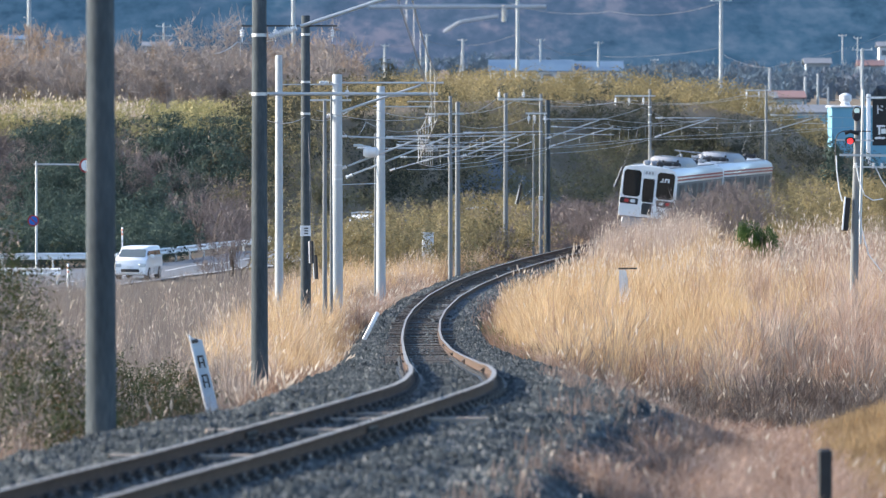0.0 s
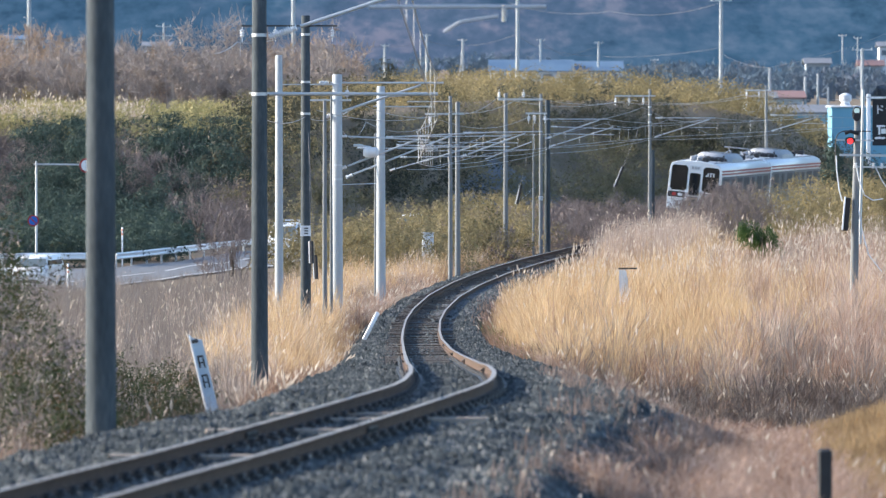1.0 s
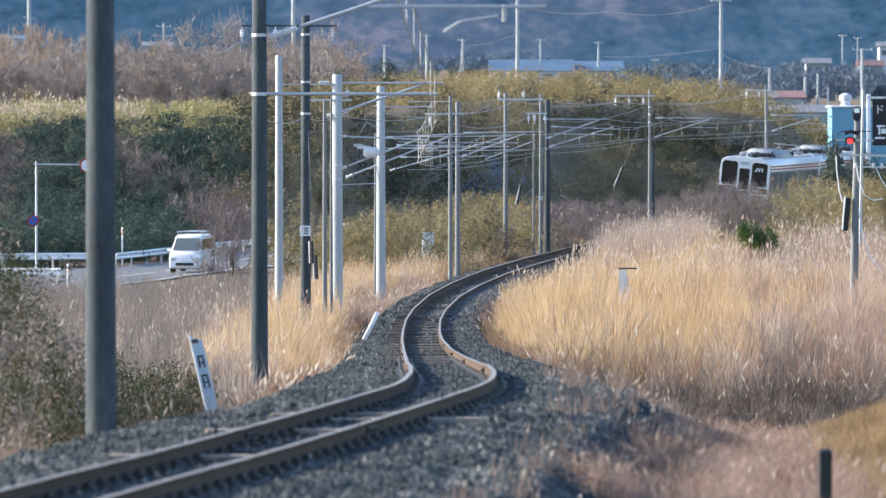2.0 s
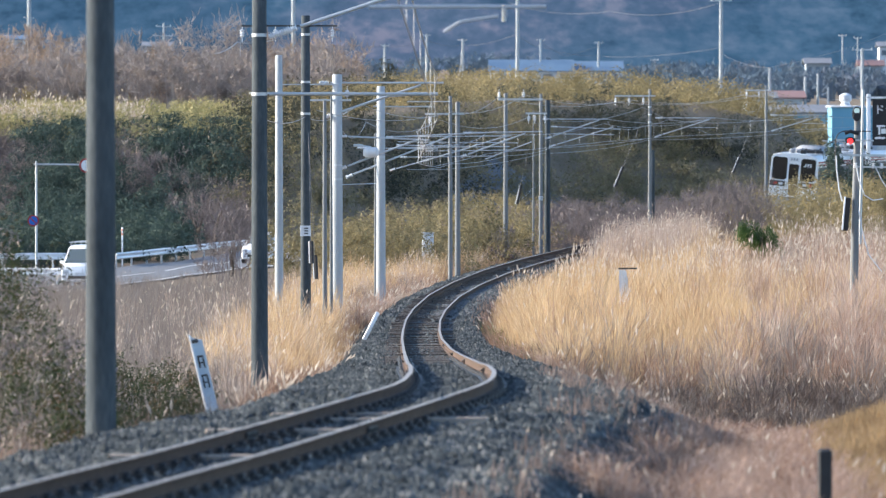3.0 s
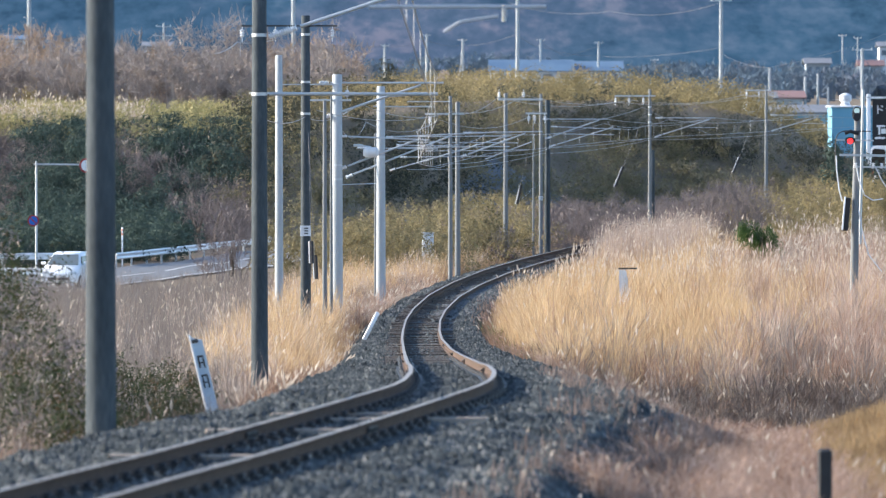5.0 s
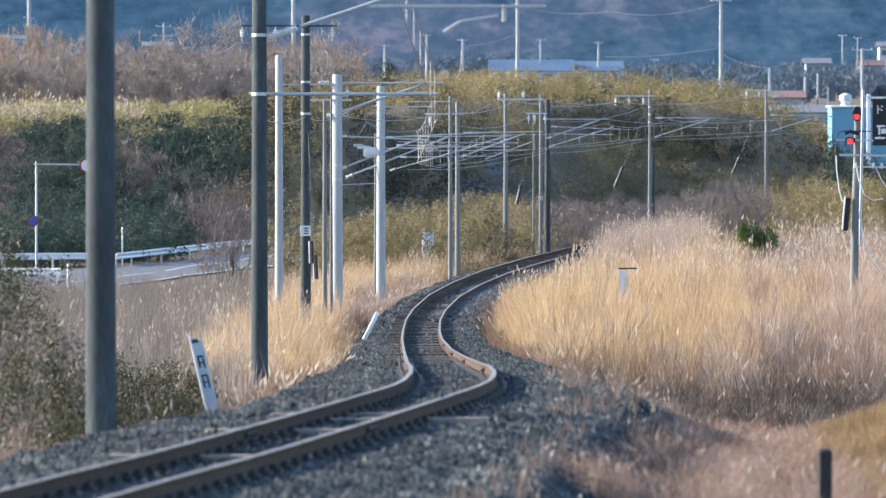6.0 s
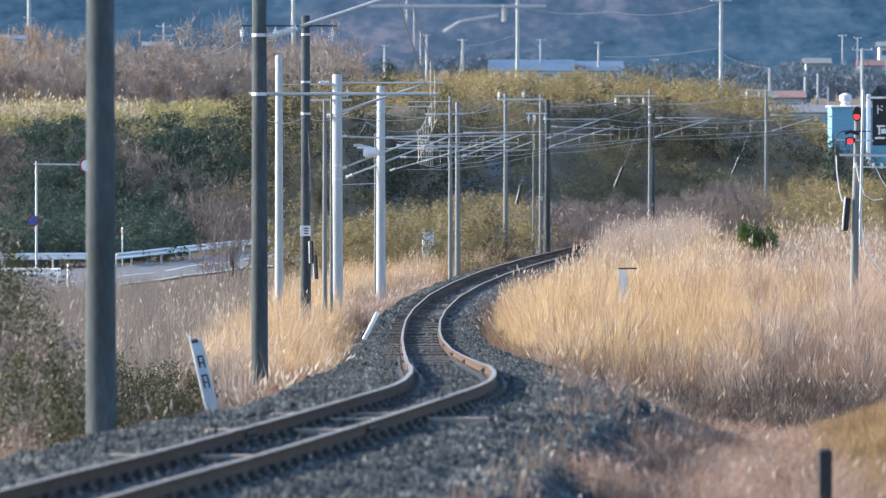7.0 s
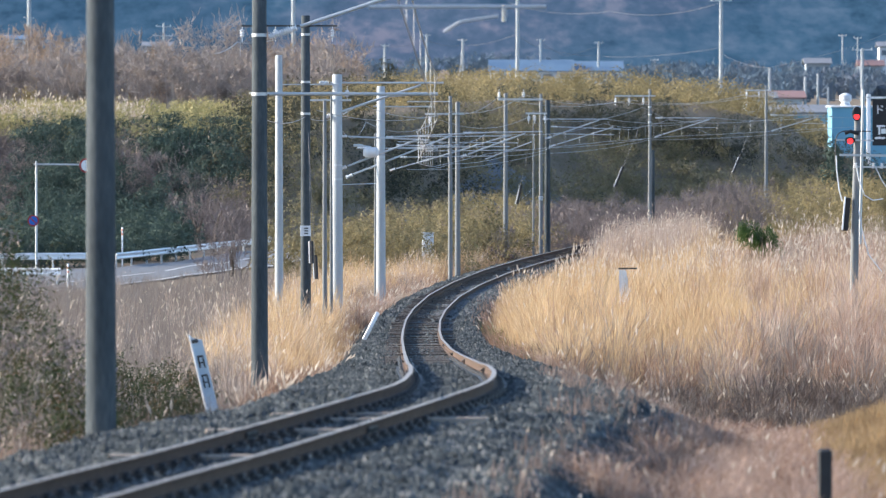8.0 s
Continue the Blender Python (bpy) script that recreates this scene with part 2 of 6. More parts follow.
        self.loft([[(x, y0, z) for x, z in poly], [(x, y1, z) for x, z in poly]], mi)

    def mesh(self, name, mats, smooth=False):
        me = bpy.data.meshes.new(name)
        me.from_pydata([tuple(p) for p in self.v], [], self.f)
        for mt in (mats if isinstance(mats, (list, tuple)) else [mats]):
            me.materials.append(mt)
        me.polygons.foreach_set("material_index", self.mi)
        me.update()
        bm = bmesh.new()
        bm.from_mesh(me)
        bmesh.ops.recalc_face_normals(bm, faces=bm.faces)
        bm.to_mesh(me)
        bm.free()
        if smooth:
            me.polygons.foreach_set("use_smooth", [True] * len(me.polygons))
            me.set_sharp_from_angle(angle=radians(40))
        return me


def part(name, b, mats, parent, label="", smooth=True):
    ob = new(name, b.mesh(name, mats, smooth))
    ob.parent = parent
    if label:
        tagged(ob, label)
    return ob


def thing(name, m, label, category, group="", kind=""):
    ob = new(name)
    ob.matrix_basis = m
    return tagged(ob, label, category, group, kind)


def soup(name, verts, mats, label, category, mat_index=None, kind="stuff"):
    """One mesh from arrays: verts (n, k, 3), each k vertices one face."""
    n, k = verts.shape[:2]
    me = bpy.data.meshes.new(name)
    me.vertices.add(n * k)
    me.vertices.foreach_set("co", verts.reshape(-1).astype(np.float32))
    me.loops.add(n * k)
    me.loops.foreach_set("vertex_index", np.arange(n * k, dtype=np.int32))
    me.polygons.add(n)
    me.polygons.foreach_set("loop_start", np.arange(0, n * k, k, dtype=np.int32))
    for mt in mats:
        me.materials.append(mt)
    if mat_index is not None:
        me.polygons.foreach_set("material_index", mat_index.astype(np.int32))
    me.update()
    me.validate()
    return tagged(new(name, me), label, category, kind=kind)


# ---- the plan: the line's course, its height, and the land ----
TY = np.array([0, 40, 51, 56.3, 62, 67, 70.9, 74, 77, 80, 84, 90, 98, 122, 146, 177, 193, 207, 220, 236, 250, 265, 281, 297, 310, 323.4, 333, 342.4, 352, 366, 380.4, 390, 399.4, 440, 480, 560.0])
TX = np.array([-11, -5.6, -3.85, -3.15, -2.3, -1.52, -0.93, -0.48, -0.12, 0.08, 0.13, 0.1, 0.0, -0.18, -0.36, -0.6, -0.68, -0.66, -0.48, 0.05, 0.95, 2.3, 4.2, 6.5, 8.5, 10.6, 12.17, 13.8, 15.6, 18.4, 21.45, 23.5, 25.6, 35.5, 46.8, 74.0])
ZY = np.array([0, 51, 62, 75, 82, 90, 98, 122, 147, 177, 193, 207, 220, 236, 250, 297, 352, 380, 400, 600.0])
ZZ = np.array([4.1, 3.98, 3.87, 3.84, 3.74, 3.5, 3.2, 2.3, 1.39, 0.45, 0.08, -0.1, -0.2, -0.24, -0.2, 0.0, 0.1, 0.15, 0.25, 0.6])


def smooth_curve(ky, kx):
    """A table at every half metre, softened over a few metres."""
    y = np.arange(-20, 620.01, 0.5)
    x = np.interp(y, ky, kx)
    for _ in range(3):
        w = np.array([1, 2, 3, 2, 1.0]) / 9
        p = np.concatenate([np.full(2, x[0]), x, np.full(2, x[-1])])
        x = np.convolve(p, w, "valid")
    return y, x


CY, CX = smooth_curve(TY, TX)
_, CZ = smooth_curve(ZY, ZZ)


def line_x(y):
    return np.interp(y, CY, CX)


def line_z(y):
    return np.interp(y, CY, CZ)


def line_heading(y):
    return math.degrees(math.atan2(-(line_x(y + 1.0) - line_x(y - 1.0)), 2.0))


def cant(y):
    """Tilt of the line in degrees: it leans into its curves."""
    return float(np.interp(y, [60, 78, 95, 190, 240, 300, 320, 400, 500], [0, -1.0, 0, 0, 4.2, 4.6, 6.0, 5.0, 4.0]))


def road_x(y):
    """Middle of the lane on which the vehicles come."""
    return -13.2 + (y - 293.0) * 0.168


def sstep(a, b, x):
    t = np.clip((x - a) / (b - a), 0, 1)
    return t * t * (3 - 2 * t)


def waves(x, y, s, seed):
    """Soft uneven relief from a few sines."""
    r = np.random.default_rng(seed)
    out = 0
    for k in range(6):
        a, f, p = r.uniform(0, 6.28), s * r.uniform(0.6, 2.2), r.uniform(0, 6.28)
        out = out + np.sin((x * np.cos(a) + y * np.sin(a)) * f + p) / 6
    return out


def land_z(x, y):
    x, y = np.asarray(x, float), np.asarray(y, float)
    o = x - line_x(y)
    left = np.interp(y, [0, 85, 105, 125, 160, 200, 250, 300, 360], [2.3, 2.2, 1.4, 0.6, -0.3, -0.75, -1.1, -1.2, -1.2])
    right = np.interp(y, [0, 70, 86, 100, 112, 140, 180, 200, 240, 300, 420], [2.85, 2.85, 2.7, 1.0, 0.3, -0.1, -0.35, -0.75, -0.95, -0.7, -0.5])
    right = right + 0.6 * sstep(4, 10, o) * sstep(150, 200, y)
    right = right + 0.4 * sstep(5.0, 6.6, x) * sstep(60, 75, y) * (1 - sstep(84, 96, y))
    base = np.where(o > 0, right, left)
    base = base + 0.12 * waves(x, y, 0.5, 3) * sstep(2.5, 5, np.abs(o))
    wr = np.interp(y, [0, 52, 60, 69, 76, 92, 137, 183, 230], [3.5, 3.5, 3.3, 2.6, 2.4, 2.35, 2.4, 1.95, 1.75])
    wl = np.interp(y, [0, 60, 73, 82, 116, 200], [3.0, 3.0, 2.9, 2.3, 1.8, 1.7])
    w = np.where(o > 0, wr, wl)
    bed = line_z(y) - 0.215 + 0.03 * waves(x, y, 4.0, 5) + 0.06 * waves(x, y, 1.3, 6) * sstep(1.1, 2.0, np.abs(o)) + 0.05 * waves(x, y, 3.0, 7) * sstep(1.1, 2.0, np.abs(o)) - np.maximum(np.abs(o) - w, 0) / 1.5 - 0.1 * sstep(1.2, 2.4, np.abs(o)) - 0.05 * (1 - sstep(0.1, 0.24, np.abs(np.abs(o) - 0.566))) * (1 - sstep(84, 100, y))
    z = np.maximum(base, np.where(np.abs(o) < w + 12, bed, -99))
    # the wooded bank beyond the road and the ridge beyond the line
    foot = np.interp(x, [-70, -9, 0, 14, 30, 45], [349, 350, 385, 420, 440, 450])
    top = np.interp(x, [-70, -30, -12, -6, 2, 12, 20, 26, 31, 40], [5.4, 5.4, 5.4, 6.2, 6.9, 6.9, 6.5, 5.2, 2.2, 0.6])
    rise = sstep(0, 1, (y - foot) / np.interp(x, [-70, -12, 0, 40], [42, 42, 50, 42]))
    z = z + (top - z) * rise
    far = np.interp(y, [0, 560, 700, 900, 1400, 1900, 5200], [0, 0, -0.8, -0.8, 4.0, 8, 10])
    z = z + far * np.where(y > 560, 1, 0)
    # at the far right the land beyond the line lies low before the town
    z = np.where((y > 560) & (x > 20), np.maximum(z, np.interp(y, [560, 900, 1400], [2.0, 4.6, 9.6])), z)
    return z


# ---- ground: one sheet to the horizon ----
def grid_mesh(name, X, Y, Z, mats, smooth=True):
    n, k = X.shape
    me = bpy.data.meshes.new(name)
    idx = np.arange(n * k).reshape(n, k)
    quads = np.stack([idx[:-1, :-1], idx[:-1, 1:], idx[1:, 1:], idx[1:, :-1]], -1).reshape(-1, 4)
    me.from_pydata(np.stack([X, Y, Z], -1).reshape(-1, 3).tolist(), [], quads.tolist())
    for mt in mats:
        me.materials.append(mt)
    me.polygons.foreach_set("use_smooth", [smooth] * len(me.polygons))
    me.update()
    return me


def make_ground():
    ys = np.concatenate([np.arange(-40, 44, 4), np.arange(44, 135, 0.7), np.arange(135, 330, 1.6), np.arange(330, 620, 4), np.arange(620, 1500, 40), np.arange(1500, 4801, 220)])
    near = np.concatenate([np.arange(0, 5, 0.3), np.arange(5, 12, 0.7), np.arange(12, 40, 2), np.arange(40, 120, 8), np.array([120, 180, 280, 450, 800, 1500, 3000])])
    offs = np.concatenate([-near[:0:-1], near])
    Y, O = np.meshgrid(ys, offs, indexing="ij")
    X = line_x(np.minimum(Y, 560)) + O
    tagged(new("ground", grid_mesh("ground", X, Y, land_z(X, Y), [M_EARTH])), "dry brown earth under winter grass beside the line", "ground", kind="structure")


make_ground()


def strip(name, ys, o0, o1, lift, mat, label, follow, cols=8, kind="structure", category="ground"):
    """A sheet laid along a course between two offsets from it."""
    Y, O = np.meshgrid(ys, np.linspace(0, 1, cols), indexing="ij")
    a = np.array([o0(y) for y in ys])[:, None]
    b = np.array([o1(y) for y in ys])[:, None]
    X = follow(Y) + a + (b - a) * O
    Z = land_z(X, Y) + lift
    return tagged(new(name, grid_mesh(name, X, Y, Z, [mat])), label, category, kind=kind)


strip("ballast_bed", np.arange(44, 420, 0.5), lambda y: -np.interp(y, [0, 60, 73, 82, 116, 200], [3.9, 3.9, 3.7, 3.0, 2.5, 2.4]),
      lambda y: np.interp(y, [0, 60, 76, 92, 137, 183, 230], [4.6, 4.4, 3.1, 2.9, 2.9, 2.5, 2.3]), 0.012, M_BALLAST,
      "grey crushed stone ballast bed of the railway", line_x, 24, category="ballast")

# ---- road with its markings ----
strip("road", np.arange(215, 420, 2.0), lambda y: -4.8 if y > 304 else -9.5, lambda y: 1.75, 0.06, M_ASPHALT, "worn grey asphalt road beside the wooded bank", road_x, 6, category="road")
strip("edge_line", np.arange(215, 420, 2.0), lambda y: 1.35, lambda y: 1.52, 0.068, M_LINE, "white painted line along the road edge", road_x, 2, category="marking")
strip("centre_line", np.arange(215, 420, 2.0), lambda y: -1.65, lambda y: -1.5, 0.068, M_LINE, "white painted line in the middle of the road", road_x, 2, category="marking")


# ---- the line: rails, sleepers, stones ----
def on_line(y, o, h):
    """A point by the line: along it, offset to its right, height over the rail head, with the cant."""
    a = radians(line_heading(y))
    c = radians(cant(y))
    ox, oz = o * math.cos(c) + h * math.sin(c), -o * math.sin(c) + h * math.cos(c)
    return Vector((line_x(y) + ox * math.cos(a), y + ox * math.sin(a), line_z(y) + oz))


track = thing("railway_track", Matrix.Identity(4), "narrow gauge railway track with rusty rails on wooden sleepers", "railway track")
RAIL = [(-0.033, 0.0), (0.033, 0.0), (0.033, -0.035), (0.009, -0.05), (0.009, -0.125), (0.062, -0.142), (0.062, -0.153), (-0.062, -0.153), (-0.062, -0.142), (-0.009, -0.125), (-0.009, -0.05), (-0.033, -0.035)]
for side in (-0.566, 0.566):
    b = Build()
    rings = []
    for y in np.concatenate([np.arange(44, 130, 0.6), np.arange(130, 300, 1.2), np.arange(300, 450, 3.0)]):
        rings.append([on_line(y, side + px, pz) for px, pz in RAIL])
    b.loft(rings, mis=[1] + [0] * 11)
    part("rail", b, [M_RUST, M_RAILTOP], track, "rusty steel rail with a polished head", smooth=False)
    # fishplates at the rail joints
    for y0 in (67.5 + side, 92.5 + side, 117.5, 142.5, 167.5):
        b = Build()
        for f in (-1, 1):
            rings = [[on_line(y, side + f * px, pz) for px, pz in ((0.012, -0.052), (0.036, -0.056), (0.036, -0.122), (0.012, -0.126))] for y in (y0 - 0.3, y0, y0 + 0.3)]
            b.loft(rings)
            for k in (-0.2, -0.07, 0.07, 0.2):
                b.tube([on_line(y0 + k, side + f * 0.036, -0.09), on_line(y0 + k, side + f * 0.062, -0.09)], 0.016, 6)
        part("fishplate", b, M_DARKSTEEL, track, "dark bolted joint plate")


def sleeper_mesh():
    b = Build()
    b.box((0, 0, -0.07), (2.1, 0.21, 0.14), bevel=0.012)
    return b.mesh("sleeper", M_SLEEPER)


def clip_mesh():
    b = Build()
    b.box((0, 0, -0.016), (0.34, 0.17, 0.064))
    for f in (-1, 1):
        b.box((f * 0.092, 0, 0.034), (0.07, 0.08, 0.05), bevel=0.01)
        b.tube([(f * 0.095, 0.03, 0.01), (f * 0.095, 0.03, 0.07)], 0.014, 6)
    return b.mesh("rail_fastening", M_DARKSTEEL)


sleeper_data, clip_data = sleeper_mesh(), clip_mesh()
r_sl = random.Random(4)
y = 48.0
count = 0
far_sleepers = Build()
while y < 400:
    drop = -0.155 - (0.0 if r_sl.random() < 0.2 else r_sl.uniform(0.015, 0.06)) - float(np.interp(y, [60, 66, 110, 125], [0.03, 0.05, 0.04, 0.0]))
    p = on_line(y, r_sl.uniform(-0.05, 0.05), drop)
    m = Matrix.Translation(p) @ pose(0, 0, 0, 0, cant(y), line_heading(y) + r_sl.uniform(-1.5, 1.5))
    if count < 260:
        s = new("sleeper", sleeper_data)
        s.parent, s.matrix_basis = track, m
        if count < 150:
            for side in (-0.566, 0.566):
                c = new("rail_fastening", clip_data)
                c.parent, c.matrix_basis = track, Matrix.Translation(on_line(y, side, -0.172)) @ pose(0, 0, 0, 0, cant(y), line_heading(y))
    else:
        far_sleepers.box((0, 0, -0.07), (2.1, 0.21, 0.14), m)
    count += 1
    y += 0.6
# a few sleepers stand proud of the stones, sunlight painted into their pale wood
for y, o, dr in ((63.9, -0.4, -0.14), (69.1, -0.4, -0.14), (71.7, 0.3, -0.15), (73.2, -0.4, -0.16)):
    b = Build()
    b.box((0, 0, -0.07), (2.1, 0.2, 0.14), bevel=0.012)
    s = part("sleeper", b, M_SLEEPER_PALE, track, "weathered timber sleeper, sunlight painted into its pale colour")
    s.matrix_basis = Matrix.Translation(on_line(y, o, dr)) @ pose(0, 0, 0, 0, cant(y), line_heading(y) + 2)
tagged(part("sleeper_stretch", far_sleepers, M_SLEEPER, track, "weathered sleepers in the distance", smooth=False), kind="stuff")


def stones(n, y0, y1, size0, size1, seed, name, lo, hi):
    """Loose angular stones on the bed: angular lumps sunk in the bed."""
    r = np.random.default_rng(seed)
    y = y0 + (y1 - y0) * r.random(n) ** 1.4
    o = lo(y) + (hi(y) - lo(y)) * r.random(n)
    keep = (np.abs(np.abs(o) - 0.566) > 0.13) & ~((np.abs(o) < 1.0) & (r.random(n) < np.interp(y, [60, 100, 118], [0.0, 0.1, 0.8])))
    y, o = y[keep], o[keep]
    n = len(y)
    x = line_x(y) + o
    z = land_z(x, y) + 0.016
    s = r.uniform(size0, size1, n) * np.where(r.random(n) < 0.06, 1.6, 1.0)
    k5 = np.array([[1, 0, -0.25], [0, 1, -0.25], [-1, 0, -0.25], [0, -1, -0.25], [0, 0, 0.9]], float)
    v = k5[None] * s[:, None, None] * r.uniform(0.6, 1.25, (n, 5, 3)) + r.normal(0, 0.22, (n, 5, 3)) * s[:, None, None]
    a = r.uniform(0, 6.28, n)
    c, d = np.cos(a)[:, None], np.sin(a)[:, None]
    v = np.stack([v[..., 0] * c - v[..., 1] * d, v[..., 0] * d + v[..., 1] * c, v[..., 2]], -1)
    v += np.stack([x, y, z], -1)[:, None]
    tri = np.array([[0, 1, 4], [1, 2, 4], [2, 3, 4], [3, 0, 4]])
    me = bpy.data.meshes.new(name)
    me.vertices.add(n * 5)
    me.vertices.foreach_set("co", v.reshape(-1).astype(np.float32))
    f = (tri[None] + 5 * np.arange(n)[:, None, None]).reshape(-1).astype(np.int32)
    me.loops.add(len(f))
    me.loops.foreach_set("vertex_index", f)
    me.polygons.add(len(f) // 3)
    me.polygons.foreach_set("loop_start", np.arange(0, len(f), 3, dtype=np.int32))
    me.materials.append(M_STONE)
    me.update()
    tagged(new(name, me), "loose grey angular ballast stones", "ballast", kind="stuff")


stones(120000, 50, 112, 0.018, 0.048, 11, "ballast_stones", lambda y: -np.interp(y, [50, 73, 82, 112], [3.6, 3.4, 2.8, 2.3]), lambda y: np.interp(y, [50, 60, 76, 112], [4.4, 4.2, 3.0, 2.7]))
stones(50000, 112, 200, 0.025, 0.055, 12, "ballast_stones", lambda y: -2.3 + 0 * y, lambda y: 2.5 + 0 * y)
stones(9000, 200, 300, 0.045, 0.08, 17, "ballast_stones", lambda y: -2.3 + 0 * y, lambda y: 2.3 + 0 * y)


# ---- plants ----
def unit(v):
    return v / (np.linalg.norm(v, axis=1, keepdims=True) + 1e-9)


def quads_leaves(centres, size, r, out):
    """Small pointed leaves at points, lying roughly along the surface of their clump."""
    n = len(centres)
    nrm = unit(out + r.normal(0, 0.3, (n, 3)) + np.array([0, 0, 0.25]))
    a = unit(np.cross(nrm, r.normal(size=(n, 3))))
    b = np.cross(nrm, a)
    l = (size * r.uniform(0.6, 1.5, n))[:, None]
    w = l * r.uniform(0.4, 0.65, n)[:, None]
    return np.stack([centres - a * l - b * w * 0.9, centres - a * l + b * w * 0.9, centres + a * l], 1)


def lobe_points(xs, ys, heights, radii, per, r, inner=0.6):
    """Points and outward directions on the lobes of many clumps that stand on the land."""
    m = len(xs)
    z = land_z(xs, ys)
    lobes = 9
    rad, h = np.asarray(radii, float), np.asarray(heights, float)
    lc = np.stack([r.normal(0, 0.5, (m, lobes)) * rad[:, None], r.normal(0, 0.5, (m, lobes)) * rad[:, None], r.uniform(0.12, 0.86, (m, lobes)) * h[:, None]], -1)
    lr = r.uniform(0.22, 0.5, (m, lobes)) * rad[:, None]
    i = np.repeat(np.arange(m), per)
    k = r.integers(0, lobes, m * per)
    d = unit(r.normal(size=(m * per, 3)))
    tall = np.clip(h / (2 * rad), 0.7, 1.5)[i]
    q = lc[i, k] + d * (lr[i, k] * r.uniform(inner, 1.1, m * per))[:, None] * np.stack([np.ones_like(tall), np.ones_like(tall), tall], -1)
    q[:, 2] = np.abs(q[:, 2])
    return q + np.stack([np.asarray(xs)[i], np.asarray(ys)[i], z[i]], -1), d


def foliage(xs, ys, heights, radii, per, size, r, inner=0.6):
    """Leaves of many lobed, uneven clumps with gaps."""
    q, d = lobe_points(xs, ys, heights, radii, int(per), r, inner)
    return quads_leaves(q, size, r, d)


def twig_crowns(xs, ys, heights, radii, per, length, width, r, lift=0.25):
    """Leafless crowns: clouds of fine twigs that point outwards and up, on a few stems."""
    q, d = lobe_points(xs, ys, np.asarray(heights) * (1 - lift), radii, per, r, 0.2)
    q[:, 2] += np.repeat(np.asarray(heights) * lift, per)
    n = len(q)
    a = unit(d * 0.8 + np.array([0, 0, 0.7]) + r.normal(0, 0.45, (n, 3)))
    b = unit(np.cross(a, r.normal(size=(n, 3)))) * (width * r.uniform(0.5, 1.4, n))[:, None]
    l = (length * r.uniform(0.5, 1.4, n))[:, None]
    tw = np.stack([q - a * l - b * 1.3, q - a * l + b * 1.3, q + a * l], 1)
    m = len(xs) * 4
    sx, sy = np.repeat(xs, 4), np.repeat(ys, 4)
    h, rad = np.repeat(heights, 4), np.repeat(radii, 4)
    p0 = np.stack([sx + r.normal(0, 0.1, m) * rad, sy, land_z(sx, sy) - 0.2], -1)
    p1 = p0 + np.stack([r.normal(0, 0.45, m) * rad, r.normal(0, 0.45, m) * rad, h * r.uniform(0.6, 0.95, m)], -1)
    w = np.stack([width * 2.2 + 0 * h, 0 * h, 0 * h], -1)
    return np.concatenate([tw, np.stack([p0 - w, p0 + w, p1], 1)])


def tussocks(xs, ys, height, per, width, r, fan=0.4, plume=0.08, plume_size=0.2, root=0.3, bent=True):
    """Clumps of grass: blades rise from one root, fan out, arch over and carry feathery plumes.
    Returns blade faces, plume faces and the clump of each."""
    n = len(xs) * per
    who = np.repeat(np.arange(len(xs)), per)
    hh = np.asarray(height, float)[who]
    rel = np.sqrt(r.random(n))
    a = r.uniform(0, 6.28, n)
    rr = rel * root * (0.4 + 0.4 * hh)
    bx, by = np.asarray(xs)[who] + np.cos(a) * rr, np.asarray(ys)[who] + np.sin(a) * rr
    bz = land_z(bx, by) - 0.05
    h = hh * (1 - 0.4 * rel ** 2) * r.uniform(0.6, 1.08, n)
    a2 = a + r.normal(0, 0.5, n)
    ln = h * (fan * rel + np.abs(r.normal(0, 0.09, n)))
    dx, dy = np.cos(a2) * ln + 0.02 * h, np.sin(a2) * ln
    t = r.uniform(0, 6.28, n)
    w = width * r.uniform(0.6, 1.4, n)
    wv = np.stack([np.cos(t) * w, np.sin(t) * w, 0 * w], -1)
    p0 = np.stack([bx, by, bz], -1)
    p1 = p0 + np.stack([dx * 0.4, dy * 0.4, h * 0.68], -1)
    p2 = p0 + np.stack([dx * 1.1, dy * 1.1, h * (1 - 0.12 * rel)], -1)
    if bent:
        bl = np.stack([np.stack([p0 - wv, p0 + wv, p1 + (p1 - p0) * 0.2], 1), np.stack([p1 - wv, p1 + wv, p2], 1)], 1).reshape(-1, 3, 3)
        wb = np.repeat(who, 2)
    else:
        bl, wb = np.stack([p0 - wv * 1.2, p0 + wv * 1.2, p2], 1), who
    k = r.random(n) < plume
    tip = p2[k]
    d = unit(unit((p2 - p1)[k]) + np.array([0.02, 0, 0.9]))
    s = (plume_size * r.uniform(0.6, 1.4, k.sum()))[:, None]
    nod = np.stack([np.cos(a2[k]) + 0.3, np.sin(a2[k]), 0 * a2[k]], -1) * s * 0.12
    pl = []
    for j in range(2):
        ang = t[k] + j * 1.57
        q = np.stack([np.cos(ang), np.sin(ang), 0 * ang], -1) * s * 0.16
        mid, end = tip + d * s * 0.4, tip + d * s + nod
        pl += [np.stack([tip - d * s * 0.15, mid + q, end], 1), np.stack([tip - d * s * 0.15, end, mid - q], 1)]
    return bl, np.concatenate(pl), wb, np.tile(who[k], 4)


